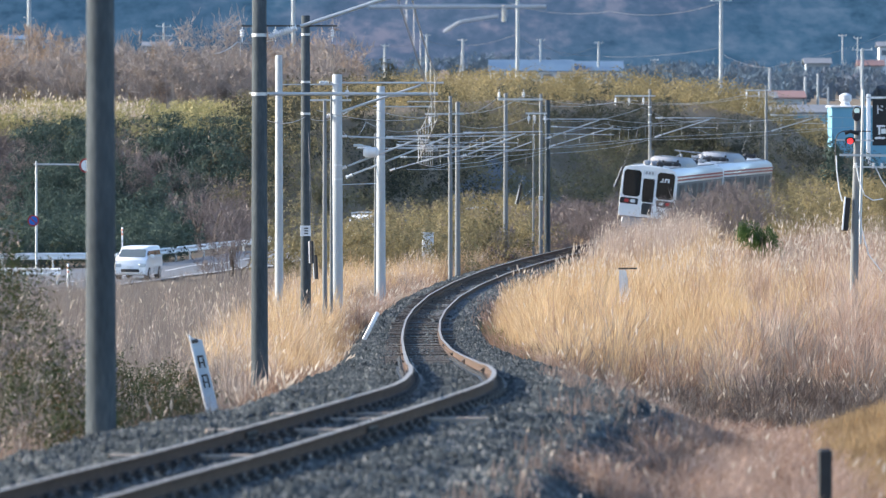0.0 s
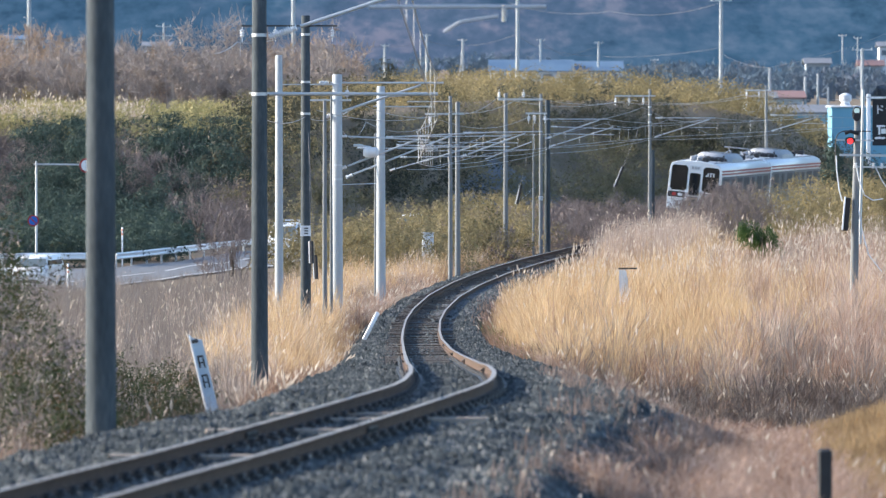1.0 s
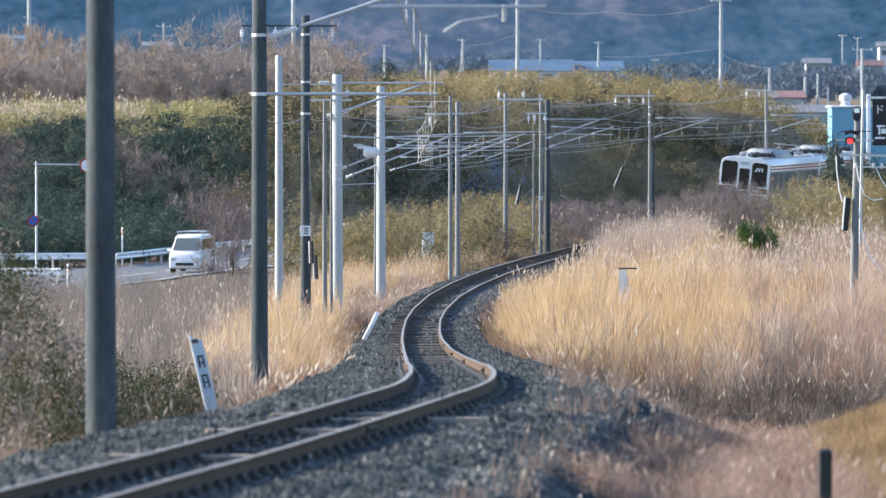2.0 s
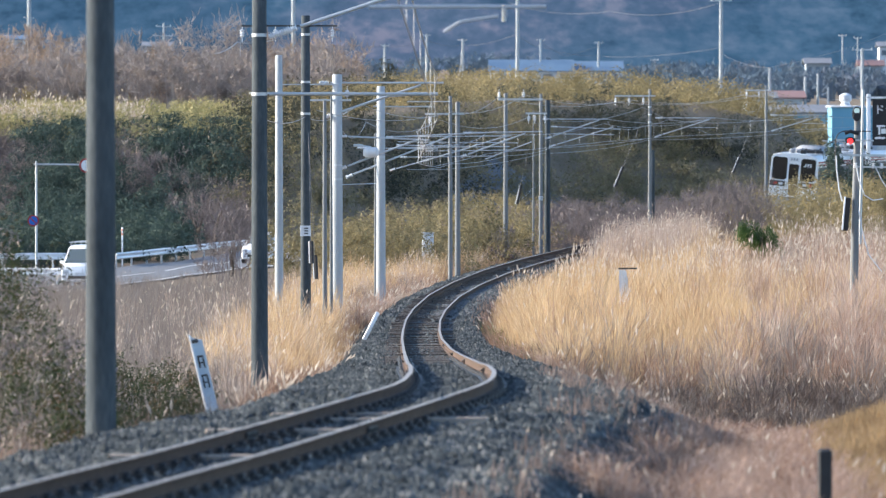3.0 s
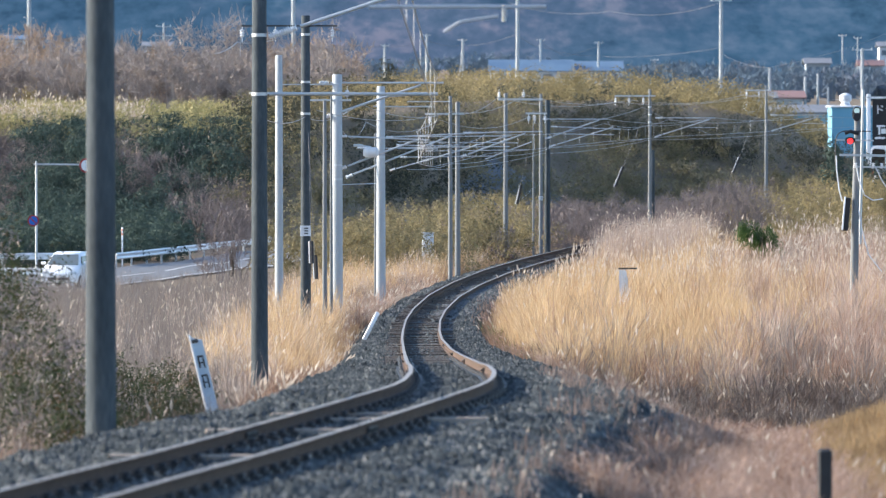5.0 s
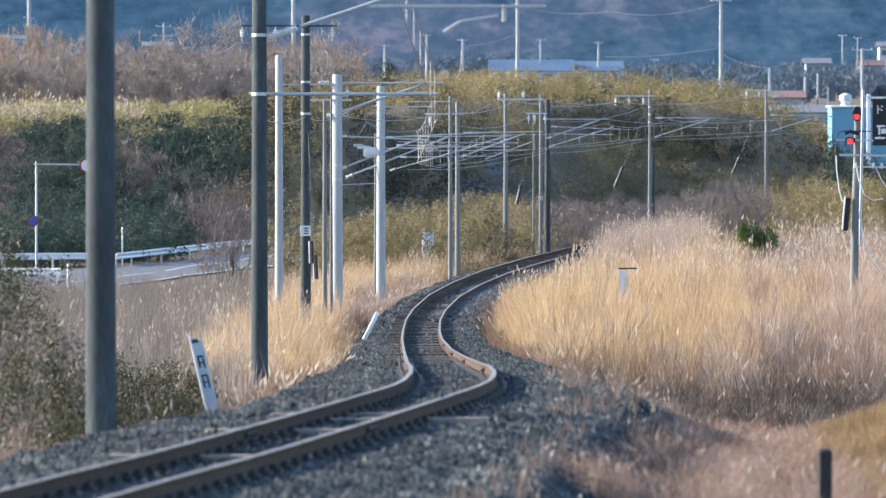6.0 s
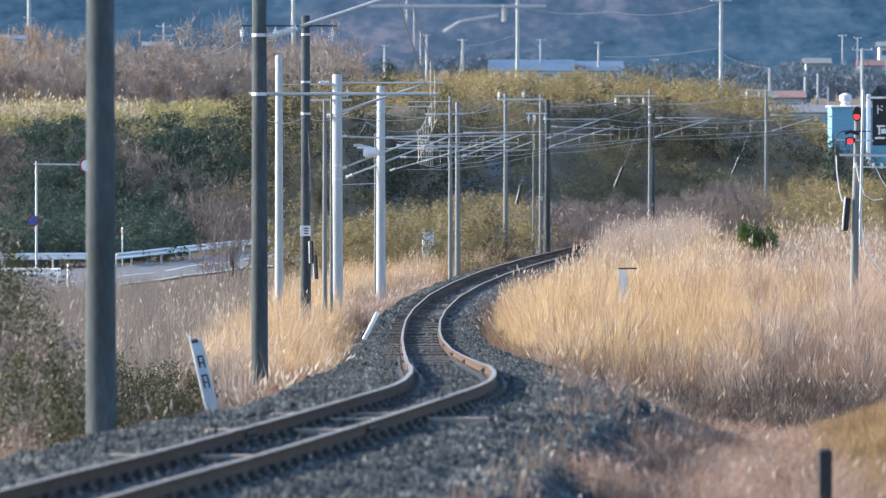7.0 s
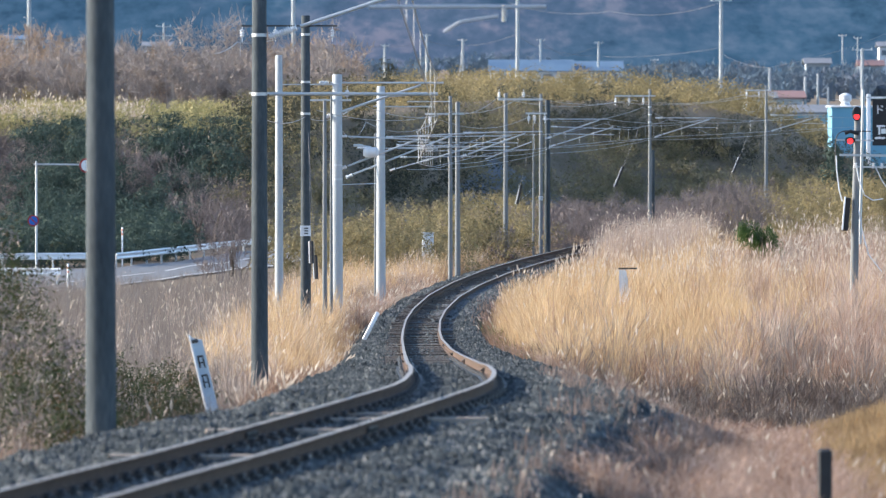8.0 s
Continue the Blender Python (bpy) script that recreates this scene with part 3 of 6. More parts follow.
def tussock_field(name, xs, ys, height, kinds, label, mats, per, width, seed, fan=0.4, plume=0.08, plume_size=0.2, root=0.3, category="grass", bent=True):
    """One sheet of tussocks; kinds picks the blade material of each, the last material is the plumes'."""
    r = np.random.default_rng(seed)
    bl, pl, wb, wp = tussocks(xs, ys, height, per, width, r, fan, plume, plume_size, root, bent)
    mi = np.concatenate([np.asarray(kinds)[wb], np.full(len(pl), len(mats) - 1)])
    return soup(name, np.concatenate([bl, pl]), mats, label, category, mi)


def blades(xs, ys, height, width, per, spread, r, lean=0.25, plume=0.0, plume_size=0.22, base_drop=0.0, bent=True):
    """Tufts of bent blades with, on some, a plume. Returns blade and plume faces."""
    n = len(xs)
    bx = np.repeat(xs, per) + r.normal(0, spread, n * per)
    by = np.repeat(ys, per) + r.normal(0, spread, n * per)
    h = np.repeat(height, per) * r.uniform(0.55, 1.1, n * per)
    bz = land_z(bx, by) - base_drop
    a = r.uniform(0, 6.28, n * per)
    ln = np.abs(r.normal(0, lean, n * per)) * h
    wind = 0.04 * h
    dx, dy = np.cos(a) * ln + wind, np.sin(a) * ln
    w = width * r.uniform(0.6, 1.3, n * per)
    t = r.uniform(0, 6.28, n * per)
    wx, wy = np.cos(t) * w, np.sin(t) * w * 0.5
    p0 = np.stack([bx, by, bz], -1)
    p1 = np.stack([bx + dx * 0.35, by + dy * 0.35, bz + h * 0.6], -1)
    p2 = np.stack([bx + dx, by + dy, bz + h], -1)
    wv = np.stack([wx, wy, 0 * wx], -1)
    low = np.stack([p0 - wv, p0 + wv, p1 + wv, p1 - wv], 1)
    up = np.stack([p1 - wv, p1 + wv, p2 + wv * 0.15, p2 - wv * 0.15], 1)
    bl = np.stack([low, up], 1).reshape(-1, 4, 3) if bent else np.stack([p0 - wv, p0 + wv, p2 + wv * 0.2, p2 - wv * 0.2], 1)
    pl = np.zeros((0, 4, 3))
    if plume > 0:
        k = (r.random(n * per) < plume)
        tip, d = p2[k], (p2 - p1)[k]
        d /= np.linalg.norm(d, axis=1, keepdims=True) + 1e-6
        s = (plume_size * r.uniform(0.6, 1.4, k.sum()))[:, None]
        q = np.stack([np.cos(t[k]), np.sin(t[k]) * 0.5, 0 * t[k]], -1) * s * 0.17
        nod = np.stack([np.cos(a[k]), np.sin(a[k]), 0 * t[k]], -1) * s * 0.2
        mid = tip + d * s * 0.5
        pl = np.stack([tip, mid + q, tip + d * s + nod, mid - q], 1)
        q2 = np.stack([-np.sin(t[k]) * 0.6, np.cos(t[k]), 0 * t[k]], -1) * s * 0.17
        pl = np.concatenate([pl, np.stack([tip, mid + q2, tip + d * s + nod, mid - q2], 1)])
    return bl, pl


def grass_field(name, xs, ys, height, label, mats, width=0.014, per=12, spread=0.28, lean=0.22, plume=0.05, plume_size=0.25, seed=1, category="grass", bent=True):
    r = np.random.default_rng(seed)
    bl, pl = blades(xs, ys, height, width, per, spread, r, lean, plume, plume_size, bent=bent)
    v = np.concatenate([bl, pl])
    mi = np.concatenate([np.zeros(len(bl)), np.ones(len(pl))])
    return soup(name, v, mats, label, category, mi)


def scatter(n, x0, x1, y0, y1, r, keep=None):
    """Points of a stretch of land, as wide as the view opens."""
    y = r.uniform(y0, y1, n)
    x = x0(y) + (x1(y) - x0(y)) * r.random(n)
    if keep is not None:
        k = keep(x, y)
        x, y = x[k], y[k]
    return x, y


def bed_right(y):
    return line_x(y) + np.interp(y, [50, 60, 76, 92, 137, 183, 230], [4.7, 4.6, 3.2, 3.1, 3.1, 2.7, 2.4])


def bed_left(y):
    return line_x(y) - np.interp(y, [50, 73, 82, 116, 200], [4.0, 3.7, 3.0, 2.6, 2.3]) - 1.2 * sstep(215, 250, y)


R = np.random.default_rng(21)
M_GREENTUFT = leafy("dull_green_tufts", [(0.0, (0.07, 0.075, 0.03)), (0.5, (0.15, 0.15, 0.055)), (1.0, (0.27, 0.25, 0.11))], 0.35, 0.8, 0.7, 0.4)
M_RUSSET = leafy("russet_dry_weeds", [(0.0, (0.13, 0.075, 0.055)), (0.4, (0.27, 0.165, 0.115)), (0.8, (0.42, 0.29, 0.2)), (1.0, (0.54, 0.4, 0.29))], 0.35, 1.0, 0.8, 0.55)
M_PINKGRASS = leafy("pinkish_dry_grass", [(0.0, (0.24, 0.15, 0.12)), (0.4, (0.42, 0.3, 0.235)), (0.75, (0.57, 0.43, 0.35)), (1.0, (0.7, 0.57, 0.48))], 0.4, 1.0, 0.8, 0.45)
PAMPAS_MATS = [M_PAMPAS, M_PALEPAMPAS, M_PINKGRASS, M_RUSSET, M_DUSKYGRASS, M_PLUME]


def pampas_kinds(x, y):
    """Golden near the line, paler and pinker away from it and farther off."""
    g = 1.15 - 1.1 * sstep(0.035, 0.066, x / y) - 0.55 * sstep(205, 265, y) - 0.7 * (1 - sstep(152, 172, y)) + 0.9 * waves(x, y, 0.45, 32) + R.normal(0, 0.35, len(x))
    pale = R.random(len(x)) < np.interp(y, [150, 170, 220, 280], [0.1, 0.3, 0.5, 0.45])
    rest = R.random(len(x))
    # front rows lean dusky: dead stems, with shade painted in by kind
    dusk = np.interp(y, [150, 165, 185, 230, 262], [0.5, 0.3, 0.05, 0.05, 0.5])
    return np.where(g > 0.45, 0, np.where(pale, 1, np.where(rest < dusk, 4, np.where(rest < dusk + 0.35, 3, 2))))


# tall pampas on the flat right of the line, in tussocks
x, y = scatter(2100, bed_right, lambda y: y * 0.078 + 1.0, 146, 218, R, lambda x, y: waves(x, y, 1.5, 37) + 0.5 * waves(x, y, 3.2, 38) > -0.16)
h = 1.85 * (1 + 0.8 * waves(x, y, 1.0, 31)) * R.uniform(0.6, 1.25, len(x)) * sstep(-0.9, 0.5, x - bed_right(y)) * np.interp(y, [146, 152, 165, 218], [0.75, 0.95, 1.08, 1.0])
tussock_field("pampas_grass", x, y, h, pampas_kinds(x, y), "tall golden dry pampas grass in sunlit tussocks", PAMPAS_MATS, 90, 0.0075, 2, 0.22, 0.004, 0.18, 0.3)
x, y = scatter(4000, bed_right, lambda y: y * 0.078 + 1.0, 214, 345, R, lambda x, y: waves(x, y, 0.9, 39) + 0.5 * waves(x, y, 2.2, 40) > -0.2)
h = 1.65 * (1 + 0.6 * waves(x, y, 0.8, 36)) * R.uniform(0.6, 1.25, len(x)) * sstep(-0.9, 0.6, x - bed_right(y))
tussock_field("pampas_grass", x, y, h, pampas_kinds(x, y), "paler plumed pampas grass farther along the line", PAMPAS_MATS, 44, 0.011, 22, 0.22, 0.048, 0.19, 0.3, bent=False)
x, y = scatter(130, lambda y: -y * 0.06, lambda y: bed_left(y) - 1.0, 120, 235, R)
grass_field("pale_pampas", x, y, 0.9 + 0.7 * R.random(len(x)), "pale pampas tufts among roadside weeds", [M_PALEPAMPAS, M_PLUME], width=0.008, per=22, spread=0.14, lean=0.25, seed=15, plume=0.16, plume_size=0.14)
# russet undergrowth in the front of the stand, painted shade darker towards the hollow
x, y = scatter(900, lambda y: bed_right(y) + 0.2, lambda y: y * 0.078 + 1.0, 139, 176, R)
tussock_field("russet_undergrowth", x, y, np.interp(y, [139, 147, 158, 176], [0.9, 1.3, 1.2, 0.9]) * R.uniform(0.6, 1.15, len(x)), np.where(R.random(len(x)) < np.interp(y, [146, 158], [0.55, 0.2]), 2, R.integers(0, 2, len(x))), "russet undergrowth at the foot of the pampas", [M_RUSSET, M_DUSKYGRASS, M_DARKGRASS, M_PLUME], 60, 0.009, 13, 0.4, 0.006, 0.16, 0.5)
# low mixed weeds along the edge of the stand
x, y = scatter(200, lambda y: bed_right(y) - 0.35, lambda y: bed_right(y) + 0.5, 140, 215, R)
tussock_field("edge_weeds", x, y, R.uniform(0.3, 0.95, len(x)), R.integers(0, 5, len(x)), "russet, pinkish and green weeds along the ballast edge", [M_RUSSET, M_PINKGRASS, M_DUSKYGRASS, M_RUSSET, M_GREENTUFT, M_PLUME], 44, 0.008, 162, 0.5, 0.006, 0.15, 0.45)
# pinkish weeds in front of it and on the near slope
x, y = scatter(1700, lambda y: bed_right(y) - np.interp(y, [60, 70, 78], [1.3, 0.8, 0.1]), lambda y: y * 0.078 + 1.0, 64, 112, R, lambda x, y: (x < 4.75 + 0.035 * (y - 70)) | (y > 94))
h = np.interp(y, [64, 90, 105, 112], [0.6, 0.62, 0.6, 0.45]) * R.uniform(0.55, 1.2, len(x)) * sstep(-0.5, 0.6, x - bed_right(y) + np.interp(y, [60, 70, 78], [1.3, 0.8, 0.2])) * np.where(y > 72, np.interp(x, [1.8, 3.0, 4.7], [1.1, 0.9, 0.45]), 1.0)
tussock_field("dry_weeds", x, y, h, np.where(R.random(len(x)) < 0.7, 0, 1), "pinkish brown dry weeds on the slope below the ballast", [M_PINKGRASS, M_RUSSET, M_PLUME], 46, 0.006, 3, 0.8, 0.004, 0.1, 0.5)
x, y = scatter(200, lambda y: 4.5 + 0 * y, lambda y: 6.5 + 0 * y, 64, 77, R)
tussock_field("verge_tufts", x, y, R.uniform(0.15, 0.32, len(x)), R.integers(0, 3, len(x)), "russet and green tufts on the near verge", [M_RUSSET, M_RUSSET, M_GREENTUFT, M_PLUME], 30, 0.006, 94, 0.8, 0.0, 0.1, 0.6)
# green tufts along the edge of the verge
x, y = scatter(130, lambda y: 5.6 + (y - 92) * 0.1, lambda y: 8.2 + 0 * y, 92, 104, R)
tussock_field("verge_tufts", x, y, R.uniform(0.3, 0.75, len(x)), np.where(R.random(len(x)) < 0.5, 0, 1), "green and straw tufts at the edge of the verge", [M_GREENTUFT, M_GREENGRASS, M_PLUME], 50, 0.007, 93, 0.6, 0.0, 0.1, 0.5)
# green and yellow verge at the path
x, y = scatter(2200, lambda y: 4.7 + 0.035 * (y - 70), lambda y: 8.0 + 0 * y, 66, 93, R)
grass_field("verge_grass", x, y, 0.16 + 0.12 * R.random(len(x)), "yellow-green short grass of a sunlit verge", [M_GREENGRASS, M_PLUME], 0.008, 14, 0.2, 0.4, 0.0, 0.1, 4)
# golden grass on the left edge of the line
x, y = scatter(2300, lambda y: bed_left(y) - np.interp(y, [130, 200, 300], [3.2, 3.4, 3.0]), lambda y: bed_left(y) + 0.2, 132, 330, R)
h = np.interp(y, [132, 145, 158, 185, 212, 330], [0.4, 0.8, 1.75, 1.7, 1.6, 1.3]) * (0.55 + 0.75 * R.random(len(x))) * sstep(0.1, 1.6, bed_left(y) - x + 0.5)
tussock_field("pampas_grass", x[::2], y[::2], h[::2] * 1.12, np.where(y[::2] < 144 + 10 * R.random(len(x[::2])), 2, np.where(R.random(len(x[::2])) < 0.75, 0, 1)), "sunlit pampas grass along the foot of the poles", [M_PAMPAS, M_PALEPAMPAS, M_RUSSET, M_PLUME], 54, 0.0075, 5, 0.26, 0.012, 0.16)
# russet weeds that edge the ballast on both sides
x, y = scatter(1000, lambda y: bed_left(y) - 1.6, lambda y: bed_left(y) + 0.25, 128, 300, R)
grass_field("russet_weeds", x, y, (0.4 + 0.6 * R.random(len(x))) * sstep(-0.3, 0.8, bed_left(y) - x), "russet dry weeds edging the ballast", [M_RUSSET, M_PLUME], 0.008, 14, 0.18, 0.45, 0.01, 0.08, 58, bent=False)
x, y = scatter(420, lambda y: bed_right(y) - 0.4, lambda y: bed_right(y) + 0.5, 128, 290, R)
grass_field("russet_weeds", x, y, (0.2 + 0.45 * R.random(len(x))), "russet dry weeds edging the ballast", [M_RUSSET, M_PLUME], 0.008, 14, 0.2, 0.45, 0.01, 0.08, 59, bent=False)
x, y = scatter(560, lambda y: bed_left(y) - 2.6, lambda y: bed_left(y) + 0.6, 96, 150, R)
tussock_field("edge_weeds", x, y, (0.45 + 0.5 * R.random(len(x))) * sstep(-0.5, 0.7, bed_left(y) - x + 0.3), R.integers(0, 4, len(x)), "russet and grey brown weeds with plumes beside the ballast", [M_DUSKYGRASS, M_RUSSET, M_DARKGRASS, M_RUSSET, M_PLUME], 36, 0.0065, 158, 0.5, 0.02, 0.17, 0.5)
x, y = scatter(44, lambda y: -5.2 + 0 * y, lambda y: -3.2 + 0 * y, 124, 133, R)
tussock_field("edge_weeds", x, y, R.uniform(0.7, 1.15, len(x)), R.integers(0, 4, len(x)), "pinkish weeds with nodding plumes round the foot of a pole", [M_PINKGRASS, M_RUSSET, M_DUSKYGRASS, M_RUSSET, M_PLUME], 50, 0.007, 161, 0.4, 0.02, 0.18, 0.4)
x, y = scatter(110, lambda y: line_x(y) - 3.6, lambda y: line_x(y) - 2.0, 218, 262, R)
tussock_field("edge_weeds", x, y, R.uniform(0.7, 1.5, len(x)) * sstep(1.7, 2.6, line_x(y) - x), R.integers(0, 4, len(x)), "russet weeds round the foot of a pole", [M_PINKGRASS, M_RUSSET, M_DUSKYGRASS, M_PALEPAMPAS, M_PLUME], 50, 0.009, 160, 0.35, 0.02, 0.17, 0.4)
# greyish weeds on the low ground left of the line
x, y = scatter(5000, lambda y: -y * 0.078 - 1, lambda y: bed_left(y) - np.interp(y, [100, 150, 250], [0.6, 2.0, 3.0]), 98, 262, R, lambda x, y: x < road_x(np.maximum(y, 200)) * 0 + bed_left(y))
h = np.interp(y, [98, 130, 180, 230, 262], [0.7, 1.1, 1.3, 1.25, 1.2]) * (0.45 + 0.8 * R.random(len(x)))
k = (x > road_x(y) + 2.2) | (y < 215)
grass_field("roadside_weeds", x[k], y[k], h[k], "greyish brown dry weeds on low ground by the road", [M_DUSKYGRASS, M_PLUME], 0.008, 16, 0.15, 0.4, 0.02, 0.07, 6, bent=False)
# reddish brown weeds beside the near pole
x, y = scatter(1800, lambda y: -y * 0.078 - 1, bed_left, 60, 100, R)
h = (0.25 + 0.35 * R.random(len(x))) * sstep(-0.2, 1.5, bed_left(y) - x)
grass_field("dry_weeds", x, y, h, "short russet weeds beside the ballast", [M_DRYGRASS, M_PLUME], 0.007, 14, 0.2, 0.45, 0.05, 0.08, 7)


def shrubs(name, xs, ys, hs, rs, per, size, mat, label, seed, category="shrub"):
    r = np.random.default_rng(seed)
    v = foliage(xs, ys, hs, rs, per, size, r, 0.8)
    return soup(name, v, [mat], label, category)


M_BRAMBLE = leafy("bramble_leaves", [(0.0, (0.018, 0.028, 0.014)), (0.45, (0.045, 0.062, 0.026)), (0.75, (0.085, 0.072, 0.038)), (1.0, (0.18, 0.1, 0.055))], 0.3, 1.6, 0.6, 0.7)
# bushes on the near left slope
x, y = scatter(80, lambda y: -y * 0.0713 - 0.7, lambda y: -y * 0.0713 + 1.5, 82, 116, R)
hh = np.interp(x + y * 0.0713, [0, 0.3, 0.6, 1.0, 1.5], [3.9, 3.2, 2.5, 1.8, 0.6]) * R.uniform(0.75, 1.1, len(x))
k = R.random(len(x)) < 0.55
shrubs("bramble_bushes", x[k], y[k], hh[k], np.full(k.sum(), 0.7), 1000, 0.03, M_BRAMBLE, "tangled green and brown bramble bushes", 41)
shrubs("russet_bushes", x[~k], y[~k], hh[~k], np.full((~k).sum(), 0.7), 620, 0.03, M_TWIG, "russet leafless bushes on the slope", 40)
x, y = scatter(60, lambda y: -y * 0.0713 - 0.5, lambda y: -y * 0.056, 84, 120, R)
tussock_field("bush_plumes", x, y, np.interp(x + y * 0.0713, [0, 0.3, 0.6, 1.0, 1.6], [3.8, 3.1, 2.5, 1.8, 0.9]) * R.uniform(0.6, 1.1, len(x)), np.zeros(len(x), int), "pale plumes standing among the brambles", [M_DUSKYGRASS, M_PLUME], 14, 0.006, 159, 0.3, 0.4, 0.07)
# dark thicket between the guardrail and the bank
x, y = scatter(230, lambda y: -y * 0.085, lambda y: road_x(y) - 6.2, 306, 352, R, lambda x, y: (y < 328) | (x < -14.5))
shrubs("dark_thicket", x, y, R.uniform(1.2, 2.6, len(x)), R.uniform(1.0, 1.7, len(x)), 620, 0.075, M_EVERGREEN, "dark evergreen thicket behind the guardrail", 39, "thicket")
# weeds in the hollow right of the near ballast, shade painted into their colour
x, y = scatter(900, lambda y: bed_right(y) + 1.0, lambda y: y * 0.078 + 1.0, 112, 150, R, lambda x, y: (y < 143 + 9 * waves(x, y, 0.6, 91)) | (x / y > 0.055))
tussock_field("hollow_weeds", x, y, np.interp(y, [112, 128, 140, 150], [0.35, 0.6, 1.1, 1.2]) * R.uniform(0.5, 1.2, len(x)), np.where(R.random(len(x)) < 0.8, 0, 1), "grey brown weeds in a hollow, shade painted into their colour", [M_DARKGRASS, M_DUSKYGRASS, M_PLUME], 60, 0.009, 8, 0.5, 0.004, 0.12, 0.5)
# tufts on the ballast shoulder
x, y = scatter(150, lambda y: bed_right(y) - 1.6, bed_right, 52, 100, R)
grass_field("ballast_tufts", x, y, 0.12 + 0.2 * R.random(len(x)), "straw tufts between the ballast stones", [M_DRYGRASS, M_PLUME], 0.006, 12, 0.1, 0.4, 0.06, 0.08, 9)
# evergreen creeper on the wooded bank beyond the road
x, y = scatter(460, lambda y: -y * 0.09, lambda y: -11.0 + 0 * y, 349, 386, R)
v = x / y + 0.004 * waves(x, y, 0.5, 79)
g = ((v < -0.0545) & (v > -0.067)) | ((v > -0.0475) & (y > 364)) | ((y < 361) & (v > -0.0545) & (v < -0.0435))
top = np.interp(y, [349, 368, 380, 386], [1.0, 1.0, 0.55, 0.35])
shrubs("evergreen_thicket", x[g], y[g], R.uniform(1.6, 3.4, g.sum()) * top[g], R.uniform(1.2, 2.4, g.sum()), 900, 0.07, M_EVERGREEN, "dark green evergreen creeper covering the steep bank", 42, "thicket")
soup("bare_thicket", twig_crowns(x[~g], y[~g], R.uniform(1.6, 3.0, (~g).sum()) * top[~g], R.uniform(0.9, 1.6, (~g).sum()), 300, 0.22, 0.011, np.random.default_rng(43), 0.1), [M_TWIG], "grey brown leafless thicket on the bank", "thicket")
x, y = scatter(150, lambda y: -y * 0.085, lambda y: -12.0 + 0 * y, 350, 380, R)
tussock_field("bank_plumes", x, y, R.uniform(0.9, 1.9, len(x)), np.zeros(len(x), int), "pale plumed grass scattered over the bank", [M_PALEPAMPAS, M_PLUME], 16, 0.012, 143, 0.35, 0.35, 0.22)
# leafless brush on the near road edge
x = np.array([-10.9, -10.4, -9.9, -9.4, -9.1, -10.1])
y = np.array([285.0, 287.0, 284.0, 286.0, 283.0, 282.0])
soup("roadside_brush", twig_crowns(x, y, np.array([2.0, 3.0, 4.1, 3.9, 3.0, 2.2]), np.array([0.8, 0.9, 1.0, 1.0, 0.9, 0.7]), 170, 0.26, 0.012, np.random.default_rng(144), 0.2), [M_TWIG], "reddish brown leafless brush at the road edge", "brush")
# bamboo grass along the crest of bank and ridge
x, y = scatter(300, lambda y: -y * 0.085, lambda y: -11.0 + 0 * y, 378, 402, R)
shrubs("crest_bamboo", x, y, R.uniform(1.0, 1.9, len(x)), R.uniform(0.8, 1.4, len(x)), 240, 0.075, M_CRESTBAMBOO, "yellow-green bamboo grass on the crest of the bank", 44, "bamboo grass")
x, y = scatter(520, lambda y: -13.0 + 0 * y, lambda y: 29.0 + 0 * y, 425, 500, R, lambda x, y: y > np.interp(x, [-13, 0, 14, 30], [388, 428, 460, 474]))
shrubs("ridge_bamboo", x, y, R.uniform(0.8, 2.9, len(x)), R.uniform(1.0, 2.2, len(x)), 280, 0.08, M_GOLDBAMBOO, "golden bamboo grass along the ridge", 45, "bamboo grass")
x, y = scatter(900, lambda y: -13.0 + 0 * y, lambda y: 30.0 + 0 * y, 352, 470, R, lambda x, y: (y > np.interp(x, [-13, -9, 0, 14, 30], [352, 356, 388, 424, 442])) & (y < np.interp(x, [-13, 0, 14, 30], [386, 424, 452, 466])))
nz = waves(x, y, 0.2, 78)
g = (nz + 0.35 * sstep(15, 26, x) + 0.2 * (sstep(-9, -5, x) - sstep(-1, 4, x)) - 0.5 * (1 - sstep(8, 16, y - np.interp(x, [-13, -9, 0, 14, 30], [352, 356, 388, 424, 442])))) > 0.02
shrubs("ridge_evergreens", x[g], y[g], R.uniform(1.8, 3.8, g.sum()), R.uniform(1.4, 2.9, g.sum()), 520, 0.09, M_RIDGE, "dark brownish evergreen bushes on the ridge side", 46, "thicket")
shrubs("ridge_scrub", x[~g], y[~g], R.uniform(1.4, 3.2, (~g).sum()), R.uniform(1.2, 2.5, (~g).sum()), 460, 0.075, M_OLIVE, "olive brown scrub on the ridge side", 47, "thicket")
# olive bushes between the road and the line
x, y = scatter(200, lambda y: np.maximum(road_x(y) + 4.0, -y * 0.0255), lambda y: line_x(y) - 4.6, 285, 372, R)
bare = x / y > 0.0155
soup("bend_thicket", twig_crowns(x[bare], y[bare], R.uniform(1.5, 2.9, bare.sum()), R.uniform(0.9, 1.6, bare.sum()), 420, 0.2, 0.011, np.random.default_rng(149), 0.1), [M_TWIG], "mauve brown leafless thicket in the bend of the line", "thicket")
x, y = x[~bare], y[~bare]
k = waves(x, y, 0.5, 87) + 0.25 * sstep(0.0, 6.0, x) > 0.1
